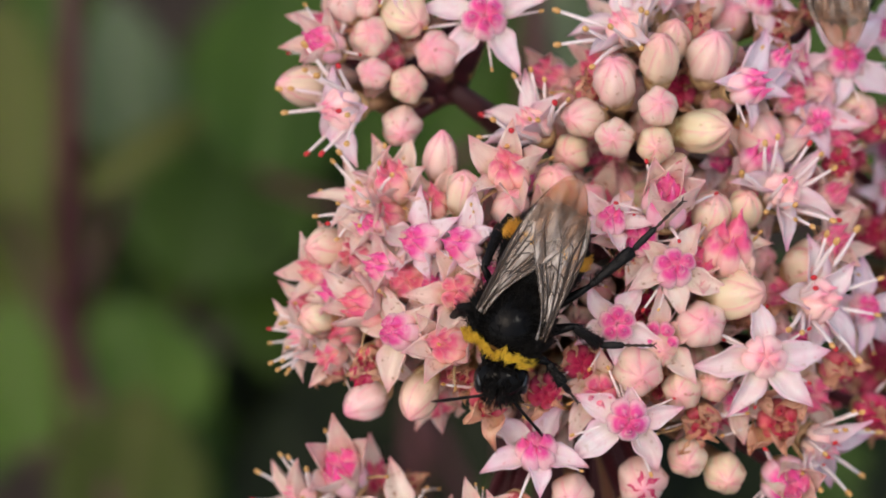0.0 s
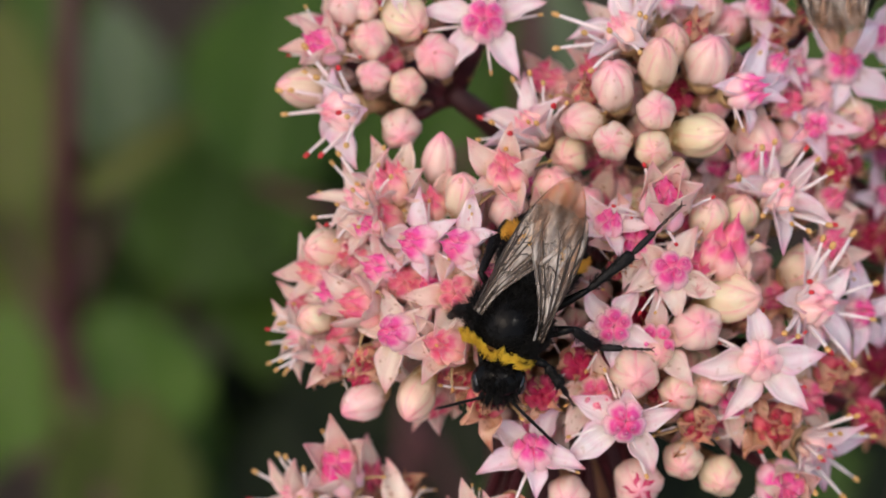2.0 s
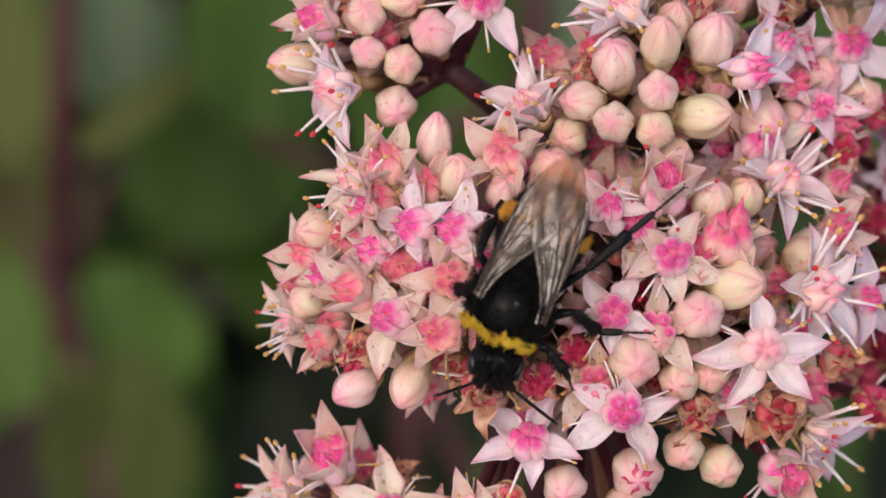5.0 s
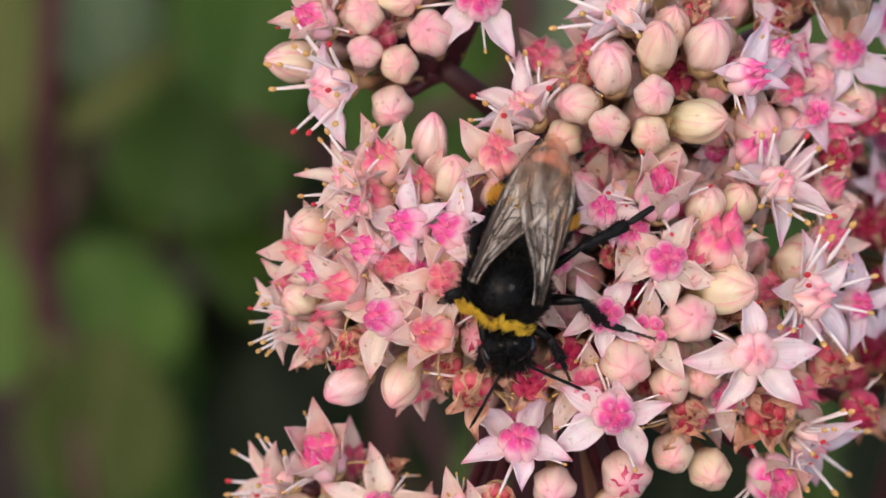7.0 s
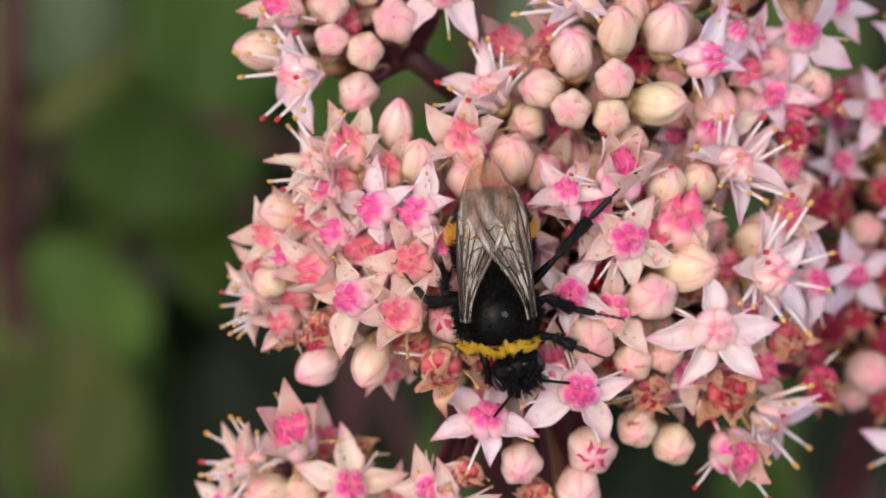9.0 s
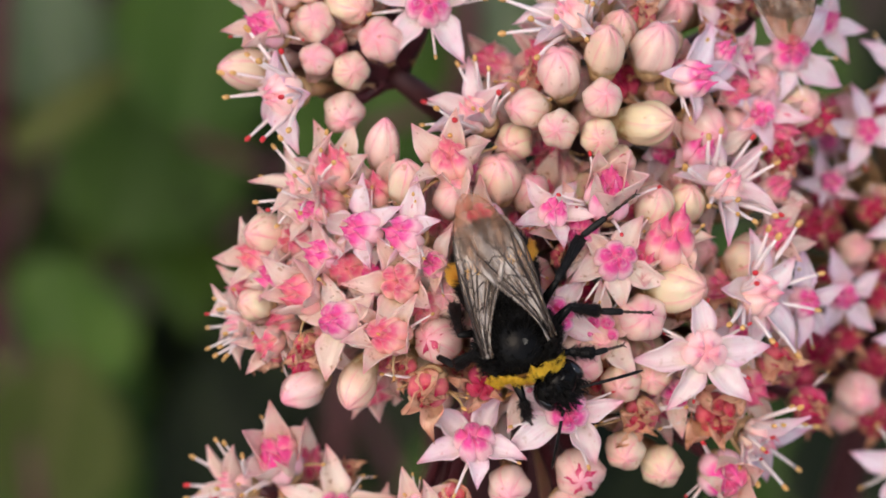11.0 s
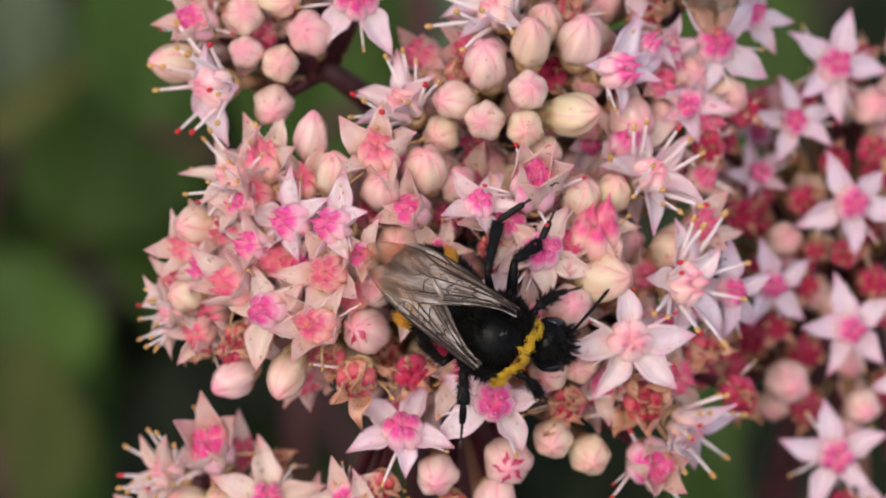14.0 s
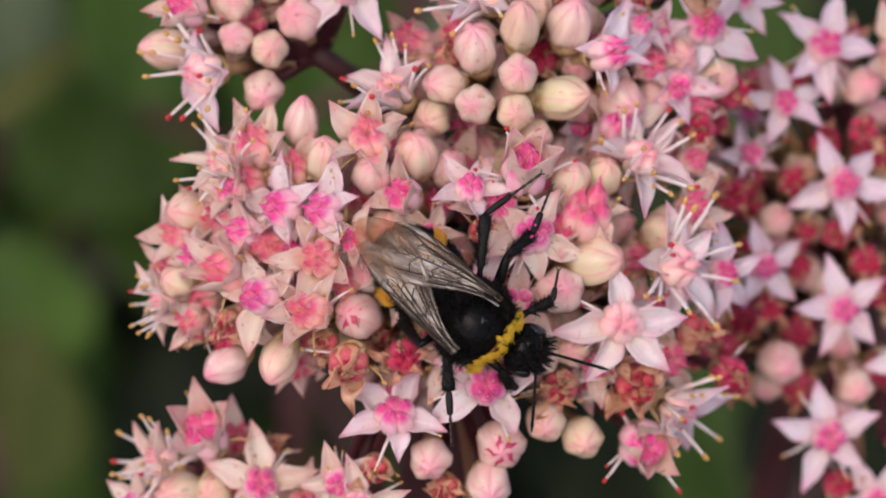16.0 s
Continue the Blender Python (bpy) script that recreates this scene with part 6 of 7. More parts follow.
    walk(bee_legs["LH"][0], [
        (0.0, pose(-0.00421, -0.00536, -0.00000, 2.7, -0.0, 156.0)),
        (1.5, pose(-0.00430, -0.00524, -0.00000, 2.8, -0.0, 155.7)),
        (3.0, pose(-0.00453, -0.00554, -0.00000, 3.0, 0.0, 155.4)),
        (5.5, pose(-0.00384, -0.00497, -0.00000, -3.6, -0.0, 155.0)),
        (6.5, pose(-0.00347, -0.00547, -0.00000, -12.0, -0.0, 145.6)),
        (7.0, pose(-0.00424, -0.00500, -0.00000, -16.0, -0.0, 136.0)),
        (7.5, pose(-0.00514, -0.00490, -0.00000, -21.2, -0.0, 130.9)),
        (8.0, pose(-0.00484, -0.00423, -0.00000, -6.1, 0.0, 128.6)),
        (8.5, pose(-0.00467, -0.00428, -0.00000, -22.2, -0.0, 129.4)),
        (9.0, pose(-0.00481, -0.00440, -0.00000, -23.7, 0.0, 133.4)),
        (11.5, pose(-0.00383, -0.00346, -0.00000, -26.6, -0.0, 129.0)),
        (12.0, pose(-0.00296, -0.00276, -0.00000, -6.4, -0.0, 122.6)),
        (12.5, pose(-0.00334, -0.00286, -0.00000, -24.3, -0.0, 116.1)),
        (13.0, pose(-0.00396, -0.00282, -0.00000, -30.5, -0.0, 116.9)),
        (13.5, pose(-0.00331, -0.00295, -0.00000, -25.4, -0.0, 113.6)),
        (14.0, pose(-0.00380, -0.00372, -0.00000, -26.4, -0.0, 112.2)),
        (14.5, pose(-0.00357, -0.00335, -0.00000, -25.4, -0.0, 114.2)),
        (15.0, pose(-0.00333, -0.00334, -0.00000, -24.3, -0.0, 121.6)),
        (15.5, pose(-0.00382, -0.00345, -0.00000, -19.9, -0.0, 125.9)),
        (16.0, pose(-0.00331, -0.00267, -0.00000, -0.7, -0.0, 127.0)),
    ])
    walk(bee_legs["LH"][1], [
        (0.0, pose(0.00000, 0.00000, 0.00000, -17.7, 0.4, 171.7)),
        (1.5, pose(0.00000, 0.00000, 0.00000, -17.7, 0.5, 170.2)),
        (3.0, pose(0.00000, 0.00000, 0.00000, -16.0, 0.5, 170.2)),
        (5.5, pose(0.00000, 0.00000, 0.00000, -26.4, -0.4, 174.4)),
        (6.5, pose(0.00000, 0.00000, 0.00000, -33.1, 2.4, -168.5)),
        (7.0, pose(0.00000, 0.00000, 0.00000, -37.4, 2.4, -171.6)),
        (7.5, pose(0.00000, 0.00000, 0.00000, -40.5, 1.3, -176.5)),
        (8.0, pose(0.00000, 0.00000, 0.00000, -28.5, 0.2, -177.9)),
        (8.5, pose(0.00000, 0.00000, 0.00000, -45.1, 1.3, -176.8)),
        (9.0, pose(0.00000, 0.00000, 0.00000, -45.7, -0.2, 179.5)),
        (11.5, pose(0.00000, 0.00000, 0.00000, -58.0, 1.5, -177.0)),
        (12.0, pose(0.00000, 0.00000, 0.00000, -53.2, 1.4, -167.6)),
        (12.5, pose(0.00000, 0.00000, 0.00000, -64.7, 5.3, -168.2)),
        (13.0, pose(0.00000, 0.00000, 0.00000, -64.8, 0.9, -178.5)),
        (13.5, pose(0.00000, 0.00000, 0.00000, -64.6, 7.6, -163.7)),
        (14.0, pose(0.00000, 0.00000, 0.00000, -54.3, 10.7, -157.7)),
        (14.5, pose(0.00000, 0.00000, 0.00000, -58.3, 8.6, -161.4)),
        (15.0, pose(0.00000, 0.00000, 0.00000, -59.7, 7.1, -164.1)),
        (15.5, pose(0.00000, 0.00000, 0.00000, -51.5, 2.2, -173.8)),
        (16.0, pose(0.00000, 0.00000, 0.00000, -43.7, -0.0, 177.5)),
    ])
    walk(bee_legs["LH"][2], [
        (0.0, pose(0.00000, 0.00450, 0.00000, 1.1, 0.2, 4.4)),
        (1.5, pose(0.00000, 0.00450, 0.00000, -2.6, 0.2, 5.0)),
        (3.0, pose(0.00000, 0.00450, 0.00000, -6.3, 0.3, 5.7)),
        (5.5, pose(0.00000, 0.00450, 0.00000, 6.9, 0.1, -1.0)),
        (6.5, pose(0.00000, 0.00450, 0.00000, 4.6, -0.8, 3.7)),
        (7.0, pose(0.00000, 0.00450, 0.00000, 3.3, -1.7, 5.9)),
        (7.5, pose(0.00000, 0.00450, 0.00000, 12.3, -1.4, 3.6)),
        (8.0, pose(0.00000, 0.00450, 0.00000, 3.5, -0.5, 4.8)),
        (8.5, pose(0.00000, 0.00450, 0.00000, 25.8, -1.4, 3.4)),
        (9.0, pose(0.00000, 0.00450, 0.00000, 27.1, 0.9, -2.0)),
        (11.5, pose(0.00000, 0.00450, 0.00000, 28.1, 11.0, -22.9)),
        (12.0, pose(0.00000, 0.00450, 0.00000, 9.0, 3.2, -29.2)),
        (12.5, pose(0.00000, 0.00450, 0.00000, 24.3, 12.2, -28.5)),
        (13.0, pose(0.00000, 0.00450, 0.00000, 26.2, 20.5, -39.4)),
        (13.5, pose(0.00000, 0.00450, 0.00000, 21.9, 17.3, -41.0)),
        (14.0, pose(0.00000, 0.00450, 0.00000, 23.4, 17.3, -38.9)),
        (14.5, pose(0.00000, 0.00450, 0.00000, 22.7, 16.3, -38.0)),
        (15.0, pose(0.00000, 0.00450, 0.00000, 19.6, 18.1, -46.3)),
        (15.5, pose(0.00000, 0.00450, 0.00000, 17.3, 14.0, -43.4)),
        (16.0, pose(0.00000, 0.00450, 0.00000, 3.3, 0.5, -48.8)),
    ])
    walk(bee_legs["LM"][0], [
        (0.0, pose(-0.00450, -0.00207, -0.00020, -29.4, -0.0, 81.0)),
        (1.5, pose(-0.00458, -0.00194, -0.00020, -30.2, -0.0, 81.5)),
        (3.0, pose(-0.00481, -0.00222, -0.00020, -31.0, -0.0, 81.9)),
        (5.5, pose(-0.00459, -0.00183, -0.00020, -33.9, -0.0, 73.3)),
        (6.5, pose(-0.00497, -0.00211, -0.00020, -34.1, -0.0, 69.4)),
        (7.0, pose(-0.00582, -0.00139, -0.00020, -34.2, -0.0, 62.7)),
        (7.5, pose(-0.00600, -0.00136, -0.00020, -34.3, -0.0, 53.9)),
        (8.0, pose(-0.00584, -0.00123, -0.00020, -34.8, -0.0, 51.5)),
        (8.5, pose(-0.00479, -0.00130, -0.00020, -34.1, 0.0, 58.1)),
        (9.0, pose(-0.00382, -0.00136, -0.00020, -35.2, -0.0, 63.5)),
        (11.5, pose(-0.00482, -0.00175, -0.00020, -31.7, -0.0, 60.8)),
        (12.0, pose(-0.00426, -0.00155, -0.00020, -28.1, 0.0, 53.8)),
        (12.5, pose(-0.00433, -0.00132, -0.00020, -34.7, -0.0, 51.1)),
        (13.0, pose(-0.00545, -0.00201, -0.00020, -15.4, -0.0, 68.7)),
        (13.5, pose(-0.00528, -0.00238, -0.00020, -28.1, -0.0, 63.1)),
        (14.0, pose(-0.00570, -0.00247, -0.00020, -32.5, -0.0, 69.8)),
        (14.5, pose(-0.00569, -0.00237, -0.00020, -34.1, -0.0, 70.3)),
        (15.0, pose(-0.00536, -0.00258, -0.00020, -26.7, -0.0, 70.2)),
        (15.5, pose(-0.00591, -0.00256, -0.00020, -25.7, 0.0, 90.8)),
        (16.0, pose(-0.00566, -0.00192, -0.00020, -30.2, -0.0, 80.4)),
    ])
    walk(bee_legs["LM"][1], [
        (0.0, pose(0.00000, 0.00000, 0.00000, -45.0, 20.8, -137.6)),
        (1.5, pose(0.00000, 0.00000, 0.00000, -46.8, 20.2, -140.8)),
        (3.0, pose(0.00000, 0.00000, 0.00000, -45.1, 21.1, -139.9)),
        (5.5, pose(0.00000, 0.00000, 0.00000, -47.6, 25.2, -135.4)),
        (6.5, pose(0.00000, 0.00000, 0.00000, -43.1, 27.0, -131.1)),
        (7.0, pose(0.00000, 0.00000, 0.00000, -44.5, 24.0, -139.1)),
        (7.5, pose(0.00000, 0.00000, 0.00000, -40.5, 27.1, -131.2)),
        (8.0, pose(0.00000, 0.00000, 0.00000, -41.1, 28.0, -130.0)),
        (8.5, pose(0.00000, 0.00000, 0.00000, -45.7, 27.5, -129.7)),
        (9.0, pose(0.00000, 0.00000, 0.00000, -50.8, 30.1, -124.6)),
        (11.5, pose(0.00000, 0.00000, 0.00000, -40.8, 26.9, -125.0)),
        (12.0, pose(0.00000, 0.00000, 0.00000, -38.4, 26.0, -114.1)),
        (12.5, pose(0.00000, 0.00000, 0.00000, -43.2, 31.4, -117.9)),
        (13.0, pose(0.00000, 0.00000, 0.00000, -29.8, 11.8, -131.0)),
        (13.5, pose(0.00000, 0.00000, 0.00000, -34.0, 24.4, -121.8)),
        (14.0, pose(0.00000, 0.00000, 0.00000, -39.2, 25.3, -132.2)),
        (14.5, pose(0.00000, 0.00000, 0.00000, -41.3, 25.8, -134.4)),
        (15.0, pose(0.00000, 0.00000, 0.00000, -34.6, 21.8, -127.3)),
        (15.5, pose(0.00000, 0.00000, 0.00000, -39.6, 13.0, -151.4)),
        (16.0, pose(0.00000, 0.00000, 0.00000, -44.4, 17.2, -147.9)),
    ])
    walk(bee_legs["LM"][2], [
        (0.0, pose(0.00000, 0.00300, 0.00000, 28.8, -16.1, 30.9)),
        (1.5, pose(0.00000, 0.00300, 0.00000, 30.0, -15.9, 29.4)),
        (3.0, pose(0.00000, 0.00300, 0.00000, 31.2, -15.7, 27.9)),
        (5.5, pose(0.00000, 0.00300, 0.00000, 31.2, -20.8, 34.5)),
        (6.5, pose(0.00000, 0.00300, 0.00000, 25.8, -17.7, 28.1)),
        (7.0, pose(0.00000, 0.00300, 0.00000, 23.0, -16.0, 25.0)),
        (7.5, pose(0.00000, 0.00300, 0.00000, 24.1, -13.4, 20.5)),
        (8.0, pose(0.00000, 0.00300, 0.00000, 23.1, -11.9, 17.7)),
        (8.5, pose(0.00000, 0.00300, 0.00000, 22.1, -6.8, 10.2)),
        (9.0, pose(0.00000, 0.00300, 0.00000, 24.5, -6.1, 8.7)),
        (11.5, pose(0.00000, 0.00300, 0.00000, 21.2, -3.1, 5.0)),
        (12.0, pose(0.00000, 0.00300, 0.00000, 16.6, 3.6, -6.8)),
        (12.5, pose(0.00000, 0.00300, 0.00000, 26.3, 4.8, -7.0)),
        (13.0, pose(0.00000, 0.00300, 0.00000, -13.1, -9.6, 37.5)),
        (13.5, pose(0.00000, 0.00300, 0.00000, 11.8, -15.6, 31.5)),
        (14.0, pose(0.00000, 0.00300, 0.00000, 19.6, -16.1, 26.9)),
        (14.5, pose(0.00000, 0.00300, 0.00000, 20.9, -19.2, 30.9)),
        (15.0, pose(0.00000, 0.00300, 0.00000, 9.0, -15.7, 34.0)),
        (15.5, pose(0.00000, 0.00300, 0.00000, 10.8, -9.3, 19.9)),
        (16.0, pose(0.00000, 0.00300, 0.00000, 27.7, -14.6, 26.6)),
    ])
    walk(bee_legs["LF"][0], [
        (0.0, pose(-0.00399, 0.00135, -0.00100, 3.3, -0.0, 60.9)),
        (1.5, pose(-0.00405, 0.00151, -0.00100, 3.3, -0.0, 62.1)),
        (3.0, pose(-0.00425, 0.00126, -0.00100, 3.3, 0.0, 63.3)),
        (5.5, pose(-0.00411, 0.00165, -0.00100, 4.2, 0.0, 62.7)),
        (6.5, pose(-0.00411, 0.00149, -0.00100, -1.9, -0.0, 56.4)),
        (7.0, pose(-0.00447, 0.00217, -0.00100, -4.9, -0.0, 48.5)),
        (7.5, pose(-0.00477, 0.00147, -0.00100, -23.1, 0.0, 67.4)),
        (8.0, pose(-0.00423, 0.00208, -0.00100, 4.4, 0.0, 61.1)),
        (8.5, pose(-0.00391, 0.00165, -0.00100, -20.0, -0.0, 60.8)),
        (9.0, pose(-0.00410, 0.00172, -0.00100, 4.8, -0.0, 62.4)),
        (11.5, pose(-0.00352, 0.00158, -0.00100, -14.1, -0.0, 69.6)),
        (12.0, pose(-0.00380, 0.00134, -0.00100, -23.2, -0.0, 65.5)),
        (12.5, pose(-0.00317, 0.00128, -0.00100, -23.2, 0.0, 59.5)),
        (13.0, pose(-0.00399, 0.00121, -0.00100, -23.4, -0.0, 44.5)),
        (13.5, pose(-0.00374, 0.00137, -0.00100, 2.2, -0.0, 67.4)),
        (14.0, pose(-0.00378, 0.00119, -0.00100, -22.4, -0.0, 70.1)),
        (14.5, pose(-0.00380, 0.00136, -0.00100, -6.5, -0.0, 69.0)),
        (15.0, pose(-0.00339, 0.00137, -0.00100, -2.5, -0.0, 70.9)),
        (15.5, pose(-0.00387, 0.00134, -0.00100, 2.8, -0.0, 63.9)),
        (16.0, pose(-0.00349, 0.00234, -0.00100, 2.5, -0.0, 66.8)),
    ])
    walk(bee_legs["LF"][1], [
        (0.0, pose(0.00000, 0.00000, 0.00000, -9.7, -1.8, -147.7)),
        (1.5, pose(0.00000, 0.00000, 0.00000, -9.4, -1.5, -152.3)),
        (3.0, pose(0.00000, 0.00000, 0.00000, -8.7, -1.7, -148.6)),
        (5.5, pose(0.00000, 0.00000, 0.00000, -8.2, -1.7, -155.7)),
        (6.5, pose(0.00000, 0.00000, 0.00000, -13.6, 1.0, -146.1)),
        (7.0, pose(0.00000, 0.00000, 0.00000, -14.7, 2.4, -150.5)),
        (7.5, pose(0.00000, 0.00000, 0.00000, -31.3, 8.9, -158.6)),
        (8.0, pose(0.00000, 0.00000, 0.00000, -7.1, -1.4, -162.3)),
        (8.5, pose(0.00000, 0.00000, 0.00000, -31.0, 8.6, -155.4)),
        (9.0, pose(0.00000, 0.00000, 0.00000, -7.7, -1.9, -156.9)),
        (11.5, pose(0.00000, 0.00000, 0.00000, -28.5, 4.4, -162.1)),
        (12.0, pose(0.00000, 0.00000, 0.00000, -34.2, 10.8, -153.7)),
        (12.5, pose(0.00000, 0.00000, 0.00000, -36.5, 13.8, -145.0)),
        (13.0, pose(0.00000, 0.00000, 0.00000, -27.5, 18.1, -130.9)),
        (13.5, pose(0.00000, 0.00000, 0.00000, -11.8, -1.0, -154.3)),
        (14.0, pose(0.00000, 0.00000, 0.00000, -33.7, 9.9, -154.9)),
        (14.5, pose(0.00000, 0.00000, 0.00000, -19.4, 2.6, -155.9)),
        (15.0, pose(0.00000, 0.00000, 0.00000, -18.3, 0.9, -157.3)),
        (15.5, pose(0.00000, 0.00000, 0.00000, -10.7, -1.4, -150.3)),
        (16.0, pose(0.00000, 0.00000, 0.00000, -11.9, -0.1, -177.9)),
    ])
    walk(bee_legs["LF"][2], [
        (0.0, pose(0.00000, 0.00210, 0.00000, -42.8, 0.2, 3.9)),
        (1.5, pose(0.00000, 0.00210, 0.00000, -44.1, -0.1, -2.2)),
        (3.0, pose(0.00000, 0.00210, 0.00000, -45.1, -0.5, -8.5)),
        (5.5, pose(0.00000, 0.00210, 0.00000, -53.6, -1.2, -16.4)),
        (6.5, pose(0.00000, 0.00210, 0.00000, -44.1, 0.3, -9.4)),
        (7.0, pose(0.00000, 0.00210, 0.00000, -39.1, 0.5, -5.8)),
        (7.5, pose(0.00000, 0.00210, 0.00000, 2.7, 10.7, -26.2)),
        (8.0, pose(0.00000, 0.00210, 0.00000, -53.7, -0.4, -5.7)),
        (8.5, pose(0.00000, 0.00210, 0.00000, -19.3, 10.9, -32.0)),
        (9.0, pose(0.00000, 0.00210, 0.00000, 0.6, 0.2, 2.5)),
        (11.5, pose(0.00000, 0.00210, 0.00000, -16.7, -4.4, 17.9)),
        (12.0, pose(0.00000, 0.00210, 0.00000, -3.5, 17.0, -45.3)),
        (12.5, pose(0.00000, 0.00210, 0.00000, -13.5, 23.0, -82.4)),
        (13.0, pose(0.00000, 0.00210, 0.00000, -4.9, 11.3, -27.7)),
        (13.5, pose(0.00000, 0.00210, 0.00000, -42.5, -0.8, -22.4)),
        (14.0, pose(0.00000, 0.00210, 0.00000, -11.2, 8.1, -20.3)),
        (14.5, pose(0.00000, 0.00210, 0.00000, -28.9, 0.1, -0.6)),
        (15.0, pose(0.00000, 0.00210, 0.00000, -39.8, -0.7, 15.6)),
        (15.5, pose(0.00000, 0.00210, 0.00000, -35.9, 2.3, 54.9)),
        (16.0, pose(0.00000, 0.00210, 0.00000, -11.3, 2.0, 54.0)),
    ])
    walk(bee_legs["RM"][0], [
        (0.0, pose(0.00228, -0.00062, -0.00020, -39.0, -0.0, -52.2)),
        (1.5, pose(0.00246, -0.00041, -0.00020, -41.5, -0.0, -51.6)),
        (3.0, pose(0.00250, -0.00061, -0.00020, -43.9, 0.0, -50.9)),
        (5.5, pose(0.00257, -0.00051, -0.00020, -50.2, -0.0, -62.8)),
        (6.5, pose(0.00251, -0.00037, -0.00020, -26.7, 0.0, -44.3)),
        (7.0, pose(0.00197, -0.00008, -0.00020, -14.6, 0.0, -43.1)),
        (7.5, pose(0.00199, -0.00018, -0.00020, -42.3, -0.0, -66.5)),
        (8.0, pose(0.00246, -0.00014, -0.00020, -54.2, -0.0, -73.5)),
        (8.5, pose(0.00243, -0.00107, -0.00020, -48.8, -0.0, -79.0)),
        (9.0, pose(0.00281, -0.00170, -0.00020, -33.2, 0.0, -86.3)),
        (11.5, pose(0.00292, 0.00011, -0.00020, -37.5, -0.0, -63.9)),
        (12.0, pose(0.00349, 0.00073, -0.00020, 4.5, -0.0, -31.8)),
        (12.5, pose(0.00372, 0.00082, -0.00020, 4.2, 0.0, -43.3)),
        (13.0, pose(0.00370, 0.00045, -0.00020, 4.1, 0.0, -53.2)),
        (13.5, pose(0.00358, -0.00049, -0.00020, 4.1, -0.0, -58.1)),
        (14.0, pose(0.00337, -0.00076, -0.00020, 4.2, 0.0, -53.9)),
        (14.5, pose(0.00364, -0.00047, -0.00020, 4.4, -0.0, -51.2)),
        (15.0, pose(0.00368, -0.00037, -0.00020, 4.2, 0.0, -52.5)),
        (15.5, pose(0.00307, -0.00067, -0.00020, 4.4, -0.0, -42.5)),
        (16.0, pose(0.00323, -0.00030, -0.00020, 4.5, -0.0, -44.2)),
    ])
    walk(bee_legs["RM"][1], [
        (0.0, pose(0.00000, 0.00000, 0.00000, -62.5, -39.0, 90.3)),
        (1.5, pose(0.00000, 0.00000, 0.00000, -79.4, -38.5, 115.8)),
        (3.0, pose(0.00000, 0.00000, 0.00000, -67.5, -43.1, 103.4)),
        (5.5, pose(0.00000, 0.00000, 0.00000, -88.9, -42.1, 131.1)),
        (6.5, pose(0.00000, 0.00000, 0.00000, -70.4, -25.4, 108.9)),
        (7.0, pose(0.00000, 0.00000, 0.00000, -76.5, -3.7, 43.4)),
        (7.5, pose(0.00000, 0.00000, 0.00000, -64.9, -31.1, 62.4)),
        (8.0, pose(0.00000, 0.00000, 0.00000, -116.6, -22.7, 162.5)),
        (8.5, pose(0.00000, 0.00000, 0.00000, -71.4, -45.1, 118.5)),
        (9.0, pose(0.00000, 0.00000, 0.00000, -53.8, -29.2, 121.4)),
        (11.5, pose(0.00000, 0.00000, 0.00000, -88.9, -12.3, 163.6)),
        (12.0, pose(0.00000, 0.00000, 0.00000, -35.4, 2.6, 145.1)),
        (12.5, pose(0.00000, 0.00000, 0.00000, -31.8, 1.7, 156.3)),
        (13.0, pose(0.00000, 0.00000, 0.00000, -33.8, 1.6, 156.5)),
        (13.5, pose(0.00000, 0.00000, 0.00000, -36.3, 3.0, 132.9)),
        (14.0, pose(0.00000, 0.00000, 0.00000, -38.7, 3.7, 118.1)),
        (14.5, pose(0.00000, 0.00000, 0.00000, -35.7, 3.5, 126.9)),
        (15.0, pose(0.00000, 0.00000, 0.00000, -35.3, 3.2, 131.6)),
        (15.5, pose(0.00000, 0.00000, 0.00000, -45.1, 4.3, 104.9)),
        (16.0, pose(0.00000, 0.00000, 0.00000, -43.5, 3.8, 122.4)),
    ])
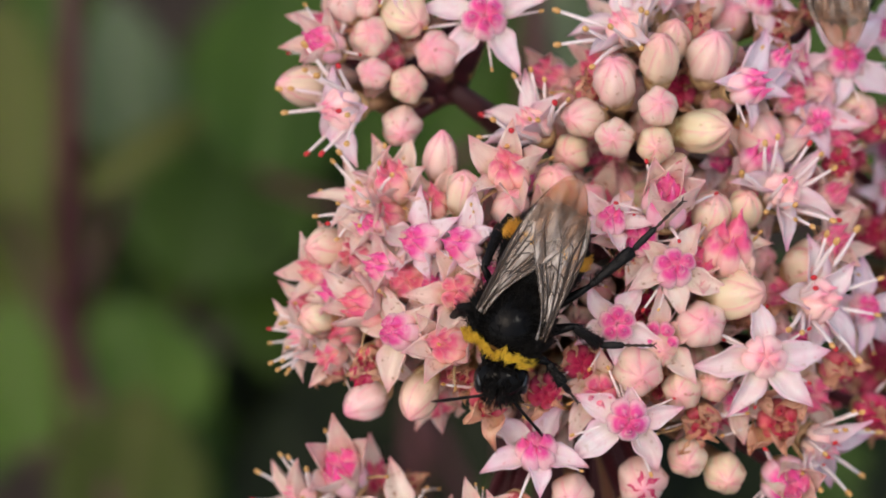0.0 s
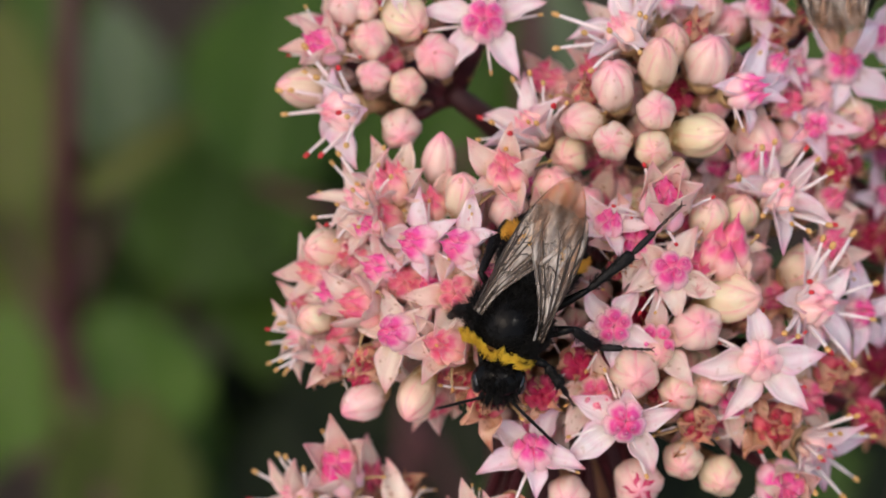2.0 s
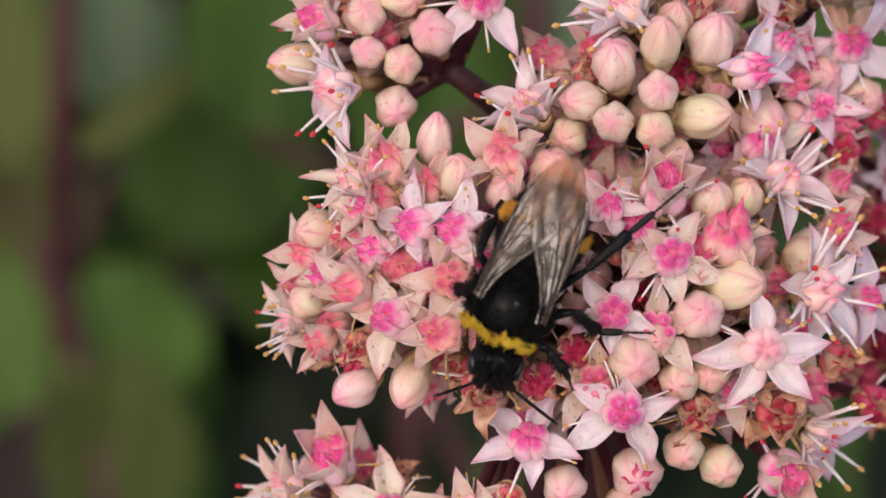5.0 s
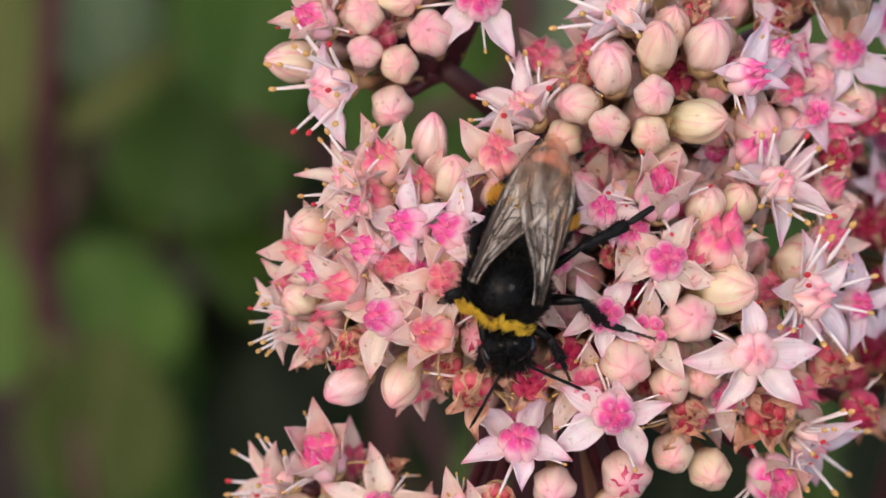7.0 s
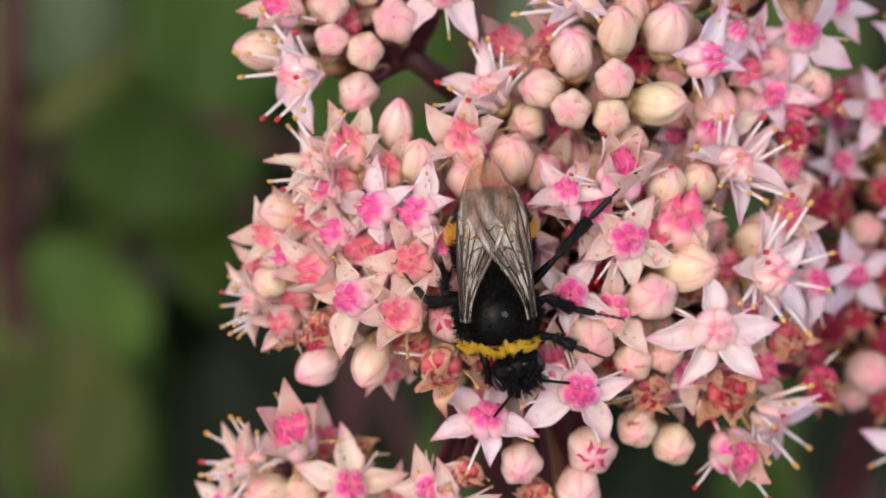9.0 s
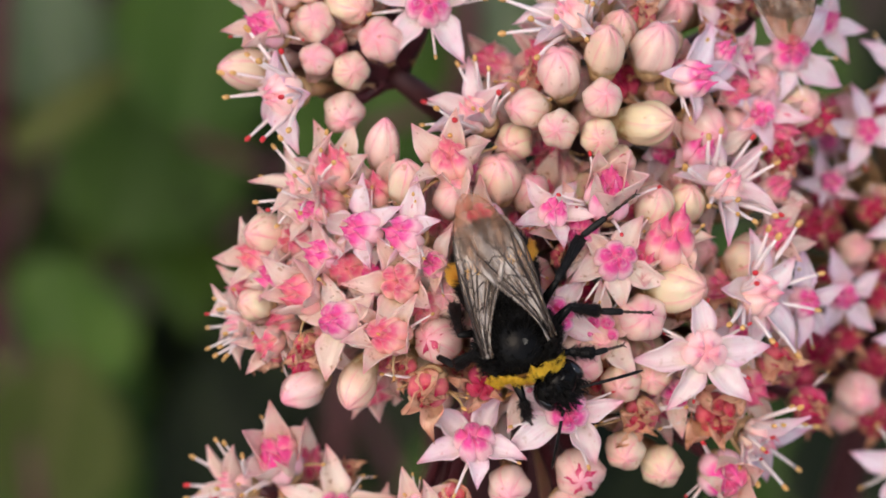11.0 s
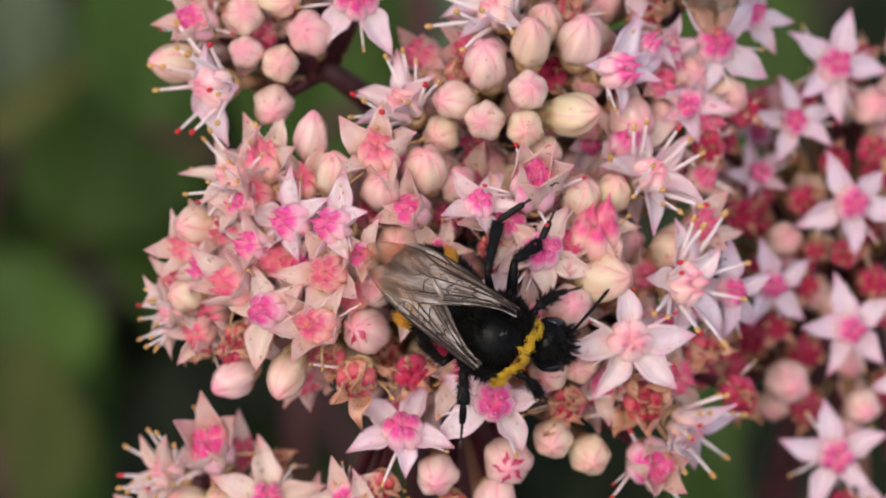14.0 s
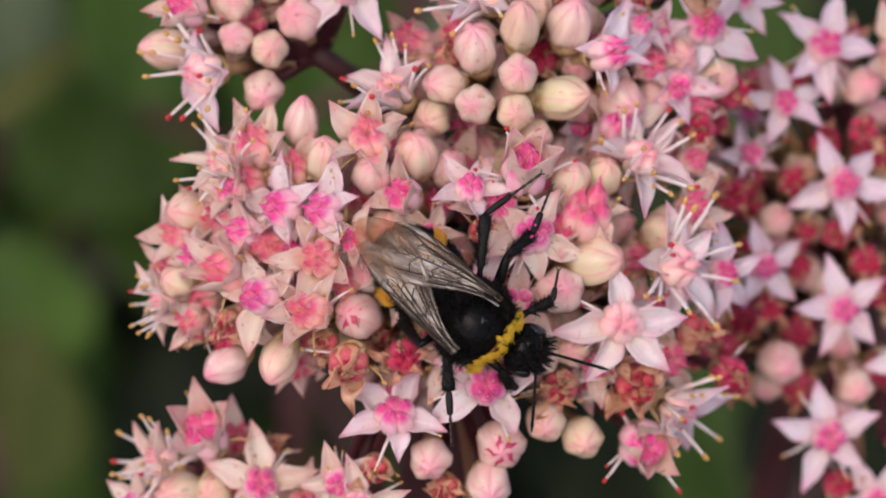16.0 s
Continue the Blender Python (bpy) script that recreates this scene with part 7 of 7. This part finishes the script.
    walk(bee_legs["RM"][2], [
        (0.0, pose(0.00000, 0.00300, 0.00000, -32.1, -24.0, 33.3)),
        (1.5, pose(0.00000, 0.00300, 0.00000, -32.5, -25.5, 32.7)),
        (3.0, pose(0.00000, 0.00300, 0.00000, -32.8, -27.0, 32.0)),
        (5.5, pose(0.00000, 0.00300, 0.00000, -24.6, -32.2, 31.6)),
        (6.5, pose(0.00000, 0.00300, 0.00000, -47.7, -8.8, 18.0)),
        (7.0, pose(0.00000, 0.00300, 0.00000, -59.8, -1.5, 5.9)),
        (7.5, pose(0.00000, 0.00300, 0.00000, -35.2, -14.8, 16.9)),
        (8.0, pose(0.00000, 0.00300, 0.00000, -20.5, 25.7, -20.3)),
        (8.5, pose(0.00000, 0.00300, 0.00000, -14.1, 34.9, -37.6)),
        (9.0, pose(0.00000, 0.00300, 0.00000, 0.2, 27.6, -53.2)),
        (11.5, pose(0.00000, 0.00300, 0.00000, -32.8, 31.0, -51.6)),
        (12.0, pose(0.00000, 0.00300, 0.00000, -33.3, 0.3, 4.4)),
        (12.5, pose(0.00000, 0.00300, 0.00000, 1.3, 0.7, 9.2)),
        (13.0, pose(0.00000, 0.00300, 0.00000, -42.1, 0.2, 2.6)),
        (13.5, pose(0.00000, 0.00300, 0.00000, -25.9, -0.3, -4.3)),
        (14.0, pose(0.00000, 0.00300, 0.00000, -38.3, -0.2, -2.2)),
        (14.5, pose(0.00000, 0.00300, 0.00000, -34.5, -0.0, -0.1)),
        (15.0, pose(0.00000, 0.00300, 0.00000, -38.3, 0.2, 2.9)),
        (15.5, pose(0.00000, 0.00300, 0.00000, -32.5, -0.0, -0.4)),
        (16.0, pose(0.00000, 0.00300, 0.00000, 0.9, -0.0, -0.4)),
    ])
    walk(bee_legs["RH"][0], [
        (0.0, pose(0.00380, -0.00312, -0.00000, -35.5, -0.0, -177.4)),
        (1.5, pose(0.00378, -0.00278, -0.00000, -36.5, -0.0, -177.7)),
        (3.0, pose(0.00362, -0.00287, -0.00000, -37.5, -0.0, -177.9)),
        (5.5, pose(0.00393, -0.00295, -0.00000, -40.2, -0.0, -177.9)),
        (6.5, pose(0.00398, -0.00236, -0.00000, -48.4, -0.0, -173.5)),
        (7.0, pose(0.00334, -0.00198, -0.00000, -52.3, 0.0, -175.5)),
        (7.5, pose(0.00308, -0.00252, -0.00000, -56.6, -0.0, -176.8)),
        (8.0, pose(0.00326, -0.00139, -0.00000, -58.4, 0.0, 175.6)),
        (8.5, pose(0.00428, -0.00301, -0.00000, -53.5, -0.0, 177.5)),
        (9.0, pose(0.00410, -0.00224, -0.00000, -59.0, -0.0, 170.5)),
        (11.5, pose(0.00410, -0.00224, -0.00000, -59.0, -0.0, 170.5)),
        (12.0, pose(0.00410, -0.00224, -0.00000, -59.0, -0.0, 170.5)),
        (12.5, pose(0.00410, -0.00224, -0.00000, -59.0, -0.0, 170.5)),
        (13.0, pose(0.00410, -0.00224, -0.00000, -59.0, -0.0, 170.5)),
        (13.5, pose(0.00410, -0.00224, -0.00000, -59.0, -0.0, 170.5)),
        (14.0, pose(0.00410, -0.00224, -0.00000, -59.0, -0.0, 170.5)),
        (14.5, pose(0.00410, -0.00224, -0.00000, -59.0, -0.0, 170.5)),
        (15.0, pose(0.00410, -0.00224, -0.00000, -59.0, -0.0, 170.5)),
        (15.5, pose(0.00410, -0.00224, -0.00000, -59.0, -0.0, 170.5)),
        (16.0, pose(0.00410, -0.00224, -0.00000, -59.0, -0.0, 170.5)),
    ])
    walk(bee_legs["RH"][1], [
        (0.0, pose(0.00000, 0.00000, 0.00000, -58.3, 26.7, -135.1)),
        (1.5, pose(0.00000, 0.00000, 0.00000, -57.9, 30.2, -128.1)),
        (3.0, pose(0.00000, 0.00000, 0.00000, -61.9, 29.4, -132.7)),
        (5.5, pose(0.00000, 0.00000, 0.00000, -59.0, 32.5, -131.1)),
        (6.5, pose(0.00000, 0.00000, 0.00000, -61.0, 43.0, -124.1)),
        (7.0, pose(0.00000, 0.00000, 0.00000, -66.5, 49.7, -114.2)),
        (7.5, pose(0.00000, 0.00000, 0.00000, -91.3, 41.0, -145.0)),
        (8.0, pose(0.00000, 0.00000, 0.00000, -23.1, 54.3, -59.2)),
        (8.5, pose(0.00000, 0.00000, 0.00000, -61.6, 46.1, -129.9)),
        (9.0, pose(0.00000, 0.00000, 0.00000, -42.2, 58.7, -98.1)),
        (11.5, pose(0.00000, 0.00000, 0.00000, -42.2, 58.7, -98.1)),
        (12.0, pose(0.00000, 0.00000, 0.00000, -42.2, 58.7, -98.1)),
        (12.5, pose(0.00000, 0.00000, 0.00000, -42.2, 58.7, -98.1)),
        (13.0, pose(0.00000, 0.00000, 0.00000, -42.2, 58.7, -98.1)),
        (13.5, pose(0.00000, 0.00000, 0.00000, -42.2, 58.7, -98.1)),
        (14.0, pose(0.00000, 0.00000, 0.00000, -42.2, 58.7, -98.1)),
        (14.5, pose(0.00000, 0.00000, 0.00000, -42.2, 58.7, -98.1)),
        (15.0, pose(0.00000, 0.00000, 0.00000, -42.2, 58.7, -98.1)),
        (15.5, pose(0.00000, 0.00000, 0.00000, -42.2, 58.7, -98.1)),
        (16.0, pose(0.00000, 0.00000, 0.00000, -42.2, 58.7, -98.1)),
    ])
    walk(bee_legs["RH"][2], [
        (0.0, pose(0.00000, 0.00450, 0.00000, -7.5, 11.8, -17.0)),
        (1.5, pose(0.00000, 0.00450, 0.00000, -6.0, 11.3, -15.7)),
        (3.0, pose(0.00000, 0.00450, 0.00000, -4.5, 10.7, -14.3)),
        (5.5, pose(0.00000, 0.00450, 0.00000, -4.6, 13.4, -16.4)),
        (6.5, pose(0.00000, 0.00450, 0.00000, -10.5, 20.7, -19.6)),
        (7.0, pose(0.00000, 0.00450, 0.00000, -14.0, 25.3, -21.4)),
        (7.5, pose(0.00000, 0.00450, 0.00000, -6.4, 25.3, -18.1)),
        (8.0, pose(0.00000, 0.00450, 0.00000, -10.2, 26.8, -18.1)),
        (8.5, pose(0.00000, 0.00450, 0.00000, 4.4, -23.1, 18.4)),
        (9.0, pose(0.00000, 0.00450, 0.00000, -15.1, 34.9, -24.8)),
        (11.5, pose(0.00000, 0.00450, 0.00000, -15.1, 34.9, -24.8)),
        (12.0, pose(0.00000, 0.00450, 0.00000, -15.1, 34.9, -24.8)),
        (12.5, pose(0.00000, 0.00450, 0.00000, -15.1, 34.9, -24.8)),
        (13.0, pose(0.00000, 0.00450, 0.00000, -15.1, 34.9, -24.8)),
        (13.5, pose(0.00000, 0.00450, 0.00000, -15.1, 34.9, -24.8)),
        (14.0, pose(0.00000, 0.00450, 0.00000, -15.1, 34.9, -24.8)),
        (14.5, pose(0.00000, 0.00450, 0.00000, -15.1, 34.9, -24.8)),
        (15.0, pose(0.00000, 0.00450, 0.00000, -15.1, 34.9, -24.8)),
        (15.5, pose(0.00000, 0.00450, 0.00000, -15.1, 34.9, -24.8)),
        (16.0, pose(0.00000, 0.00450, 0.00000, -15.1, 34.9, -24.8)),
    ])
    walk(bee_legs["RF"][0], [
        (0.0, pose(0.00049, 0.00344, -0.00100, -28.9, -0.0, 36.1)),
        (1.5, pose(0.00048, 0.00369, -0.00100, -29.1, 0.0, 35.0)),
        (3.0, pose(0.00033, 0.00353, -0.00100, -29.2, -0.0, 33.9)),
        (5.5, pose(0.00076, 0.00389, -0.00100, -31.0, 0.0, 32.0)),
        (6.5, pose(0.00039, 0.00386, -0.00100, -27.0, -0.0, 20.1)),
        (7.0, pose(0.00004, 0.00424, -0.00100, -24.7, -0.0, 9.8)),
        (7.5, pose(0.00007, 0.00307, -0.00100, -13.5, 0.0, -19.2)),
        (8.0, pose(0.00048, 0.00368, -0.00100, -38.3, -0.0, 15.1)),
        (8.5, pose(0.00092, 0.00359, -0.00100, -43.9, -0.0, 21.0)),
        (9.0, pose(0.00116, 0.00379, -0.00100, -52.0, 0.0, 14.9)),
        (11.5, pose(0.00088, 0.00410, -0.00100, -38.4, 0.0, -23.1)),
        (12.0, pose(0.00147, 0.00359, -0.00100, 2.6, 0.0, -61.1)),
        (12.5, pose(0.00136, 0.00384, -0.00100, -46.3, -0.0, -34.8)),
        (13.0, pose(0.00095, 0.00470, -0.00100, 5.4, -0.0, -15.2)),
        (13.5, pose(0.00129, 0.00402, -0.00100, 5.4, -0.0, -14.4)),
        (14.0, pose(0.00116, 0.00400, -0.00100, -38.2, -0.0, -17.8)),
        (14.5, pose(0.00135, 0.00348, -0.00100, -30.9, 0.0, -15.8)),
        (15.0, pose(0.00181, 0.00342, -0.00100, -36.4, -0.0, -10.6)),
        (15.5, pose(0.00108, 0.00352, -0.00100, -42.5, 0.0, -2.8)),
        (16.0, pose(0.00136, 0.00382, -0.00100, -36.2, 0.0, -15.2)),
    ])
    walk(bee_legs["RF"][1], [
        (0.0, pose(0.00000, 0.00000, 0.00000, -44.2, -6.5, 168.2)),
        (1.5, pose(0.00000, 0.00000, 0.00000, -42.7, -7.0, 167.2)),
        (3.0, pose(0.00000, 0.00000, 0.00000, -43.9, -4.1, 172.7)),
        (5.5, pose(0.00000, 0.00000, 0.00000, -43.3, -9.8, 163.3)),
        (6.5, pose(0.00000, 0.00000, 0.00000, -40.4, 0.5, -179.1)),
        (7.0, pose(0.00000, 0.00000, 0.00000, -35.2, 6.2, -166.3)),
        (7.5, pose(0.00000, 0.00000, 0.00000, -24.1, 11.3, -123.5)),
        (8.0, pose(0.00000, 0.00000, 0.00000, -52.6, 3.4, -175.7)),
        (8.5, pose(0.00000, 0.00000, 0.00000, -59.2, -7.4, 172.2)),
        (9.0, pose(0.00000, 0.00000, 0.00000, -66.1, -9.0, 172.9)),
        (11.5, pose(0.00000, 0.00000, 0.00000, -46.7, 19.4, -153.7)),
        (12.0, pose(0.00000, 0.00000, 0.00000, -14.6, -2.2, -123.6)),
        (12.5, pose(0.00000, 0.00000, 0.00000, -55.5, 23.5, -155.5)),
        (13.0, pose(0.00000, 0.00000, 0.00000, -5.6, -2.0, -158.6)),
        (13.5, pose(0.00000, 0.00000, 0.00000, -8.2, -1.3, -165.5)),
        (14.0, pose(0.00000, 0.00000, 0.00000, -49.7, 12.8, -163.3)),
        (14.5, pose(0.00000, 0.00000, 0.00000, -47.0, 7.3, -167.6)),
        (15.0, pose(0.00000, 0.00000, 0.00000, -53.0, -2.6, 176.5)),
        (15.5, pose(0.00000, 0.00000, 0.00000, -58.6, 6.0, -173.4)),
        (16.0, pose(0.00000, 0.00000, 0.00000, -49.9, 8.0, -169.0)),
    ])
    walk(bee_legs["RF"][2], [
        (0.0, pose(0.00000, 0.00210, 0.00000, -27.2, -9.5, 17.7)),
        (1.5, pose(0.00000, 0.00210, 0.00000, -27.2, -10.3, 19.0)),
        (3.0, pose(0.00000, 0.00210, 0.00000, -27.2, -11.0, 20.3)),
        (5.5, pose(0.00000, 0.00210, 0.00000, -31.6, -13.4, 23.3)),
        (6.5, pose(0.00000, 0.00210, 0.00000, -40.1, -10.9, 22.1)),
        (7.0, pose(0.00000, 0.00210, 0.00000, -43.3, -8.5, 18.9)),
        (7.5, pose(0.00000, 0.00210, 0.00000, -59.2, -1.9, 8.0)),
        (8.0, pose(0.00000, 0.00210, 0.00000, -29.6, -19.8, 27.2)),
        (8.5, pose(0.00000, 0.00210, 0.00000, -27.4, -22.0, 24.7)),
        (9.0, pose(0.00000, 0.00210, 0.00000, -13.9, -14.2, 11.4)),
        (11.5, pose(0.00000, 0.00210, 0.00000, -25.0, -9.7, 12.4)),
        (12.0, pose(0.00000, 0.00210, 0.00000, -71.6, 0.7, 15.3)),
        (12.5, pose(0.00000, 0.00210, 0.00000, -11.9, 16.6, -16.6)),
        (13.0, pose(0.00000, 0.00210, 0.00000, -52.2, 0.6, 6.3)),
        (13.5, pose(0.00000, 0.00210, 0.00000, -65.6, 0.5, 5.0)),
        (14.0, pose(0.00000, 0.00210, 0.00000, -31.6, -11.3, 14.8)),
        (14.5, pose(0.00000, 0.00210, 0.00000, -24.3, -28.9, 67.3)),
        (15.0, pose(0.00000, 0.00210, 0.00000, -34.3, -29.9, 51.3)),
        (15.5, pose(0.00000, 0.00210, 0.00000, -34.3, -28.7, 36.8)),
        (16.0, pose(0.00000, 0.00210, 0.00000, -28.4, -22.6, 34.6)),
    ])


motions()
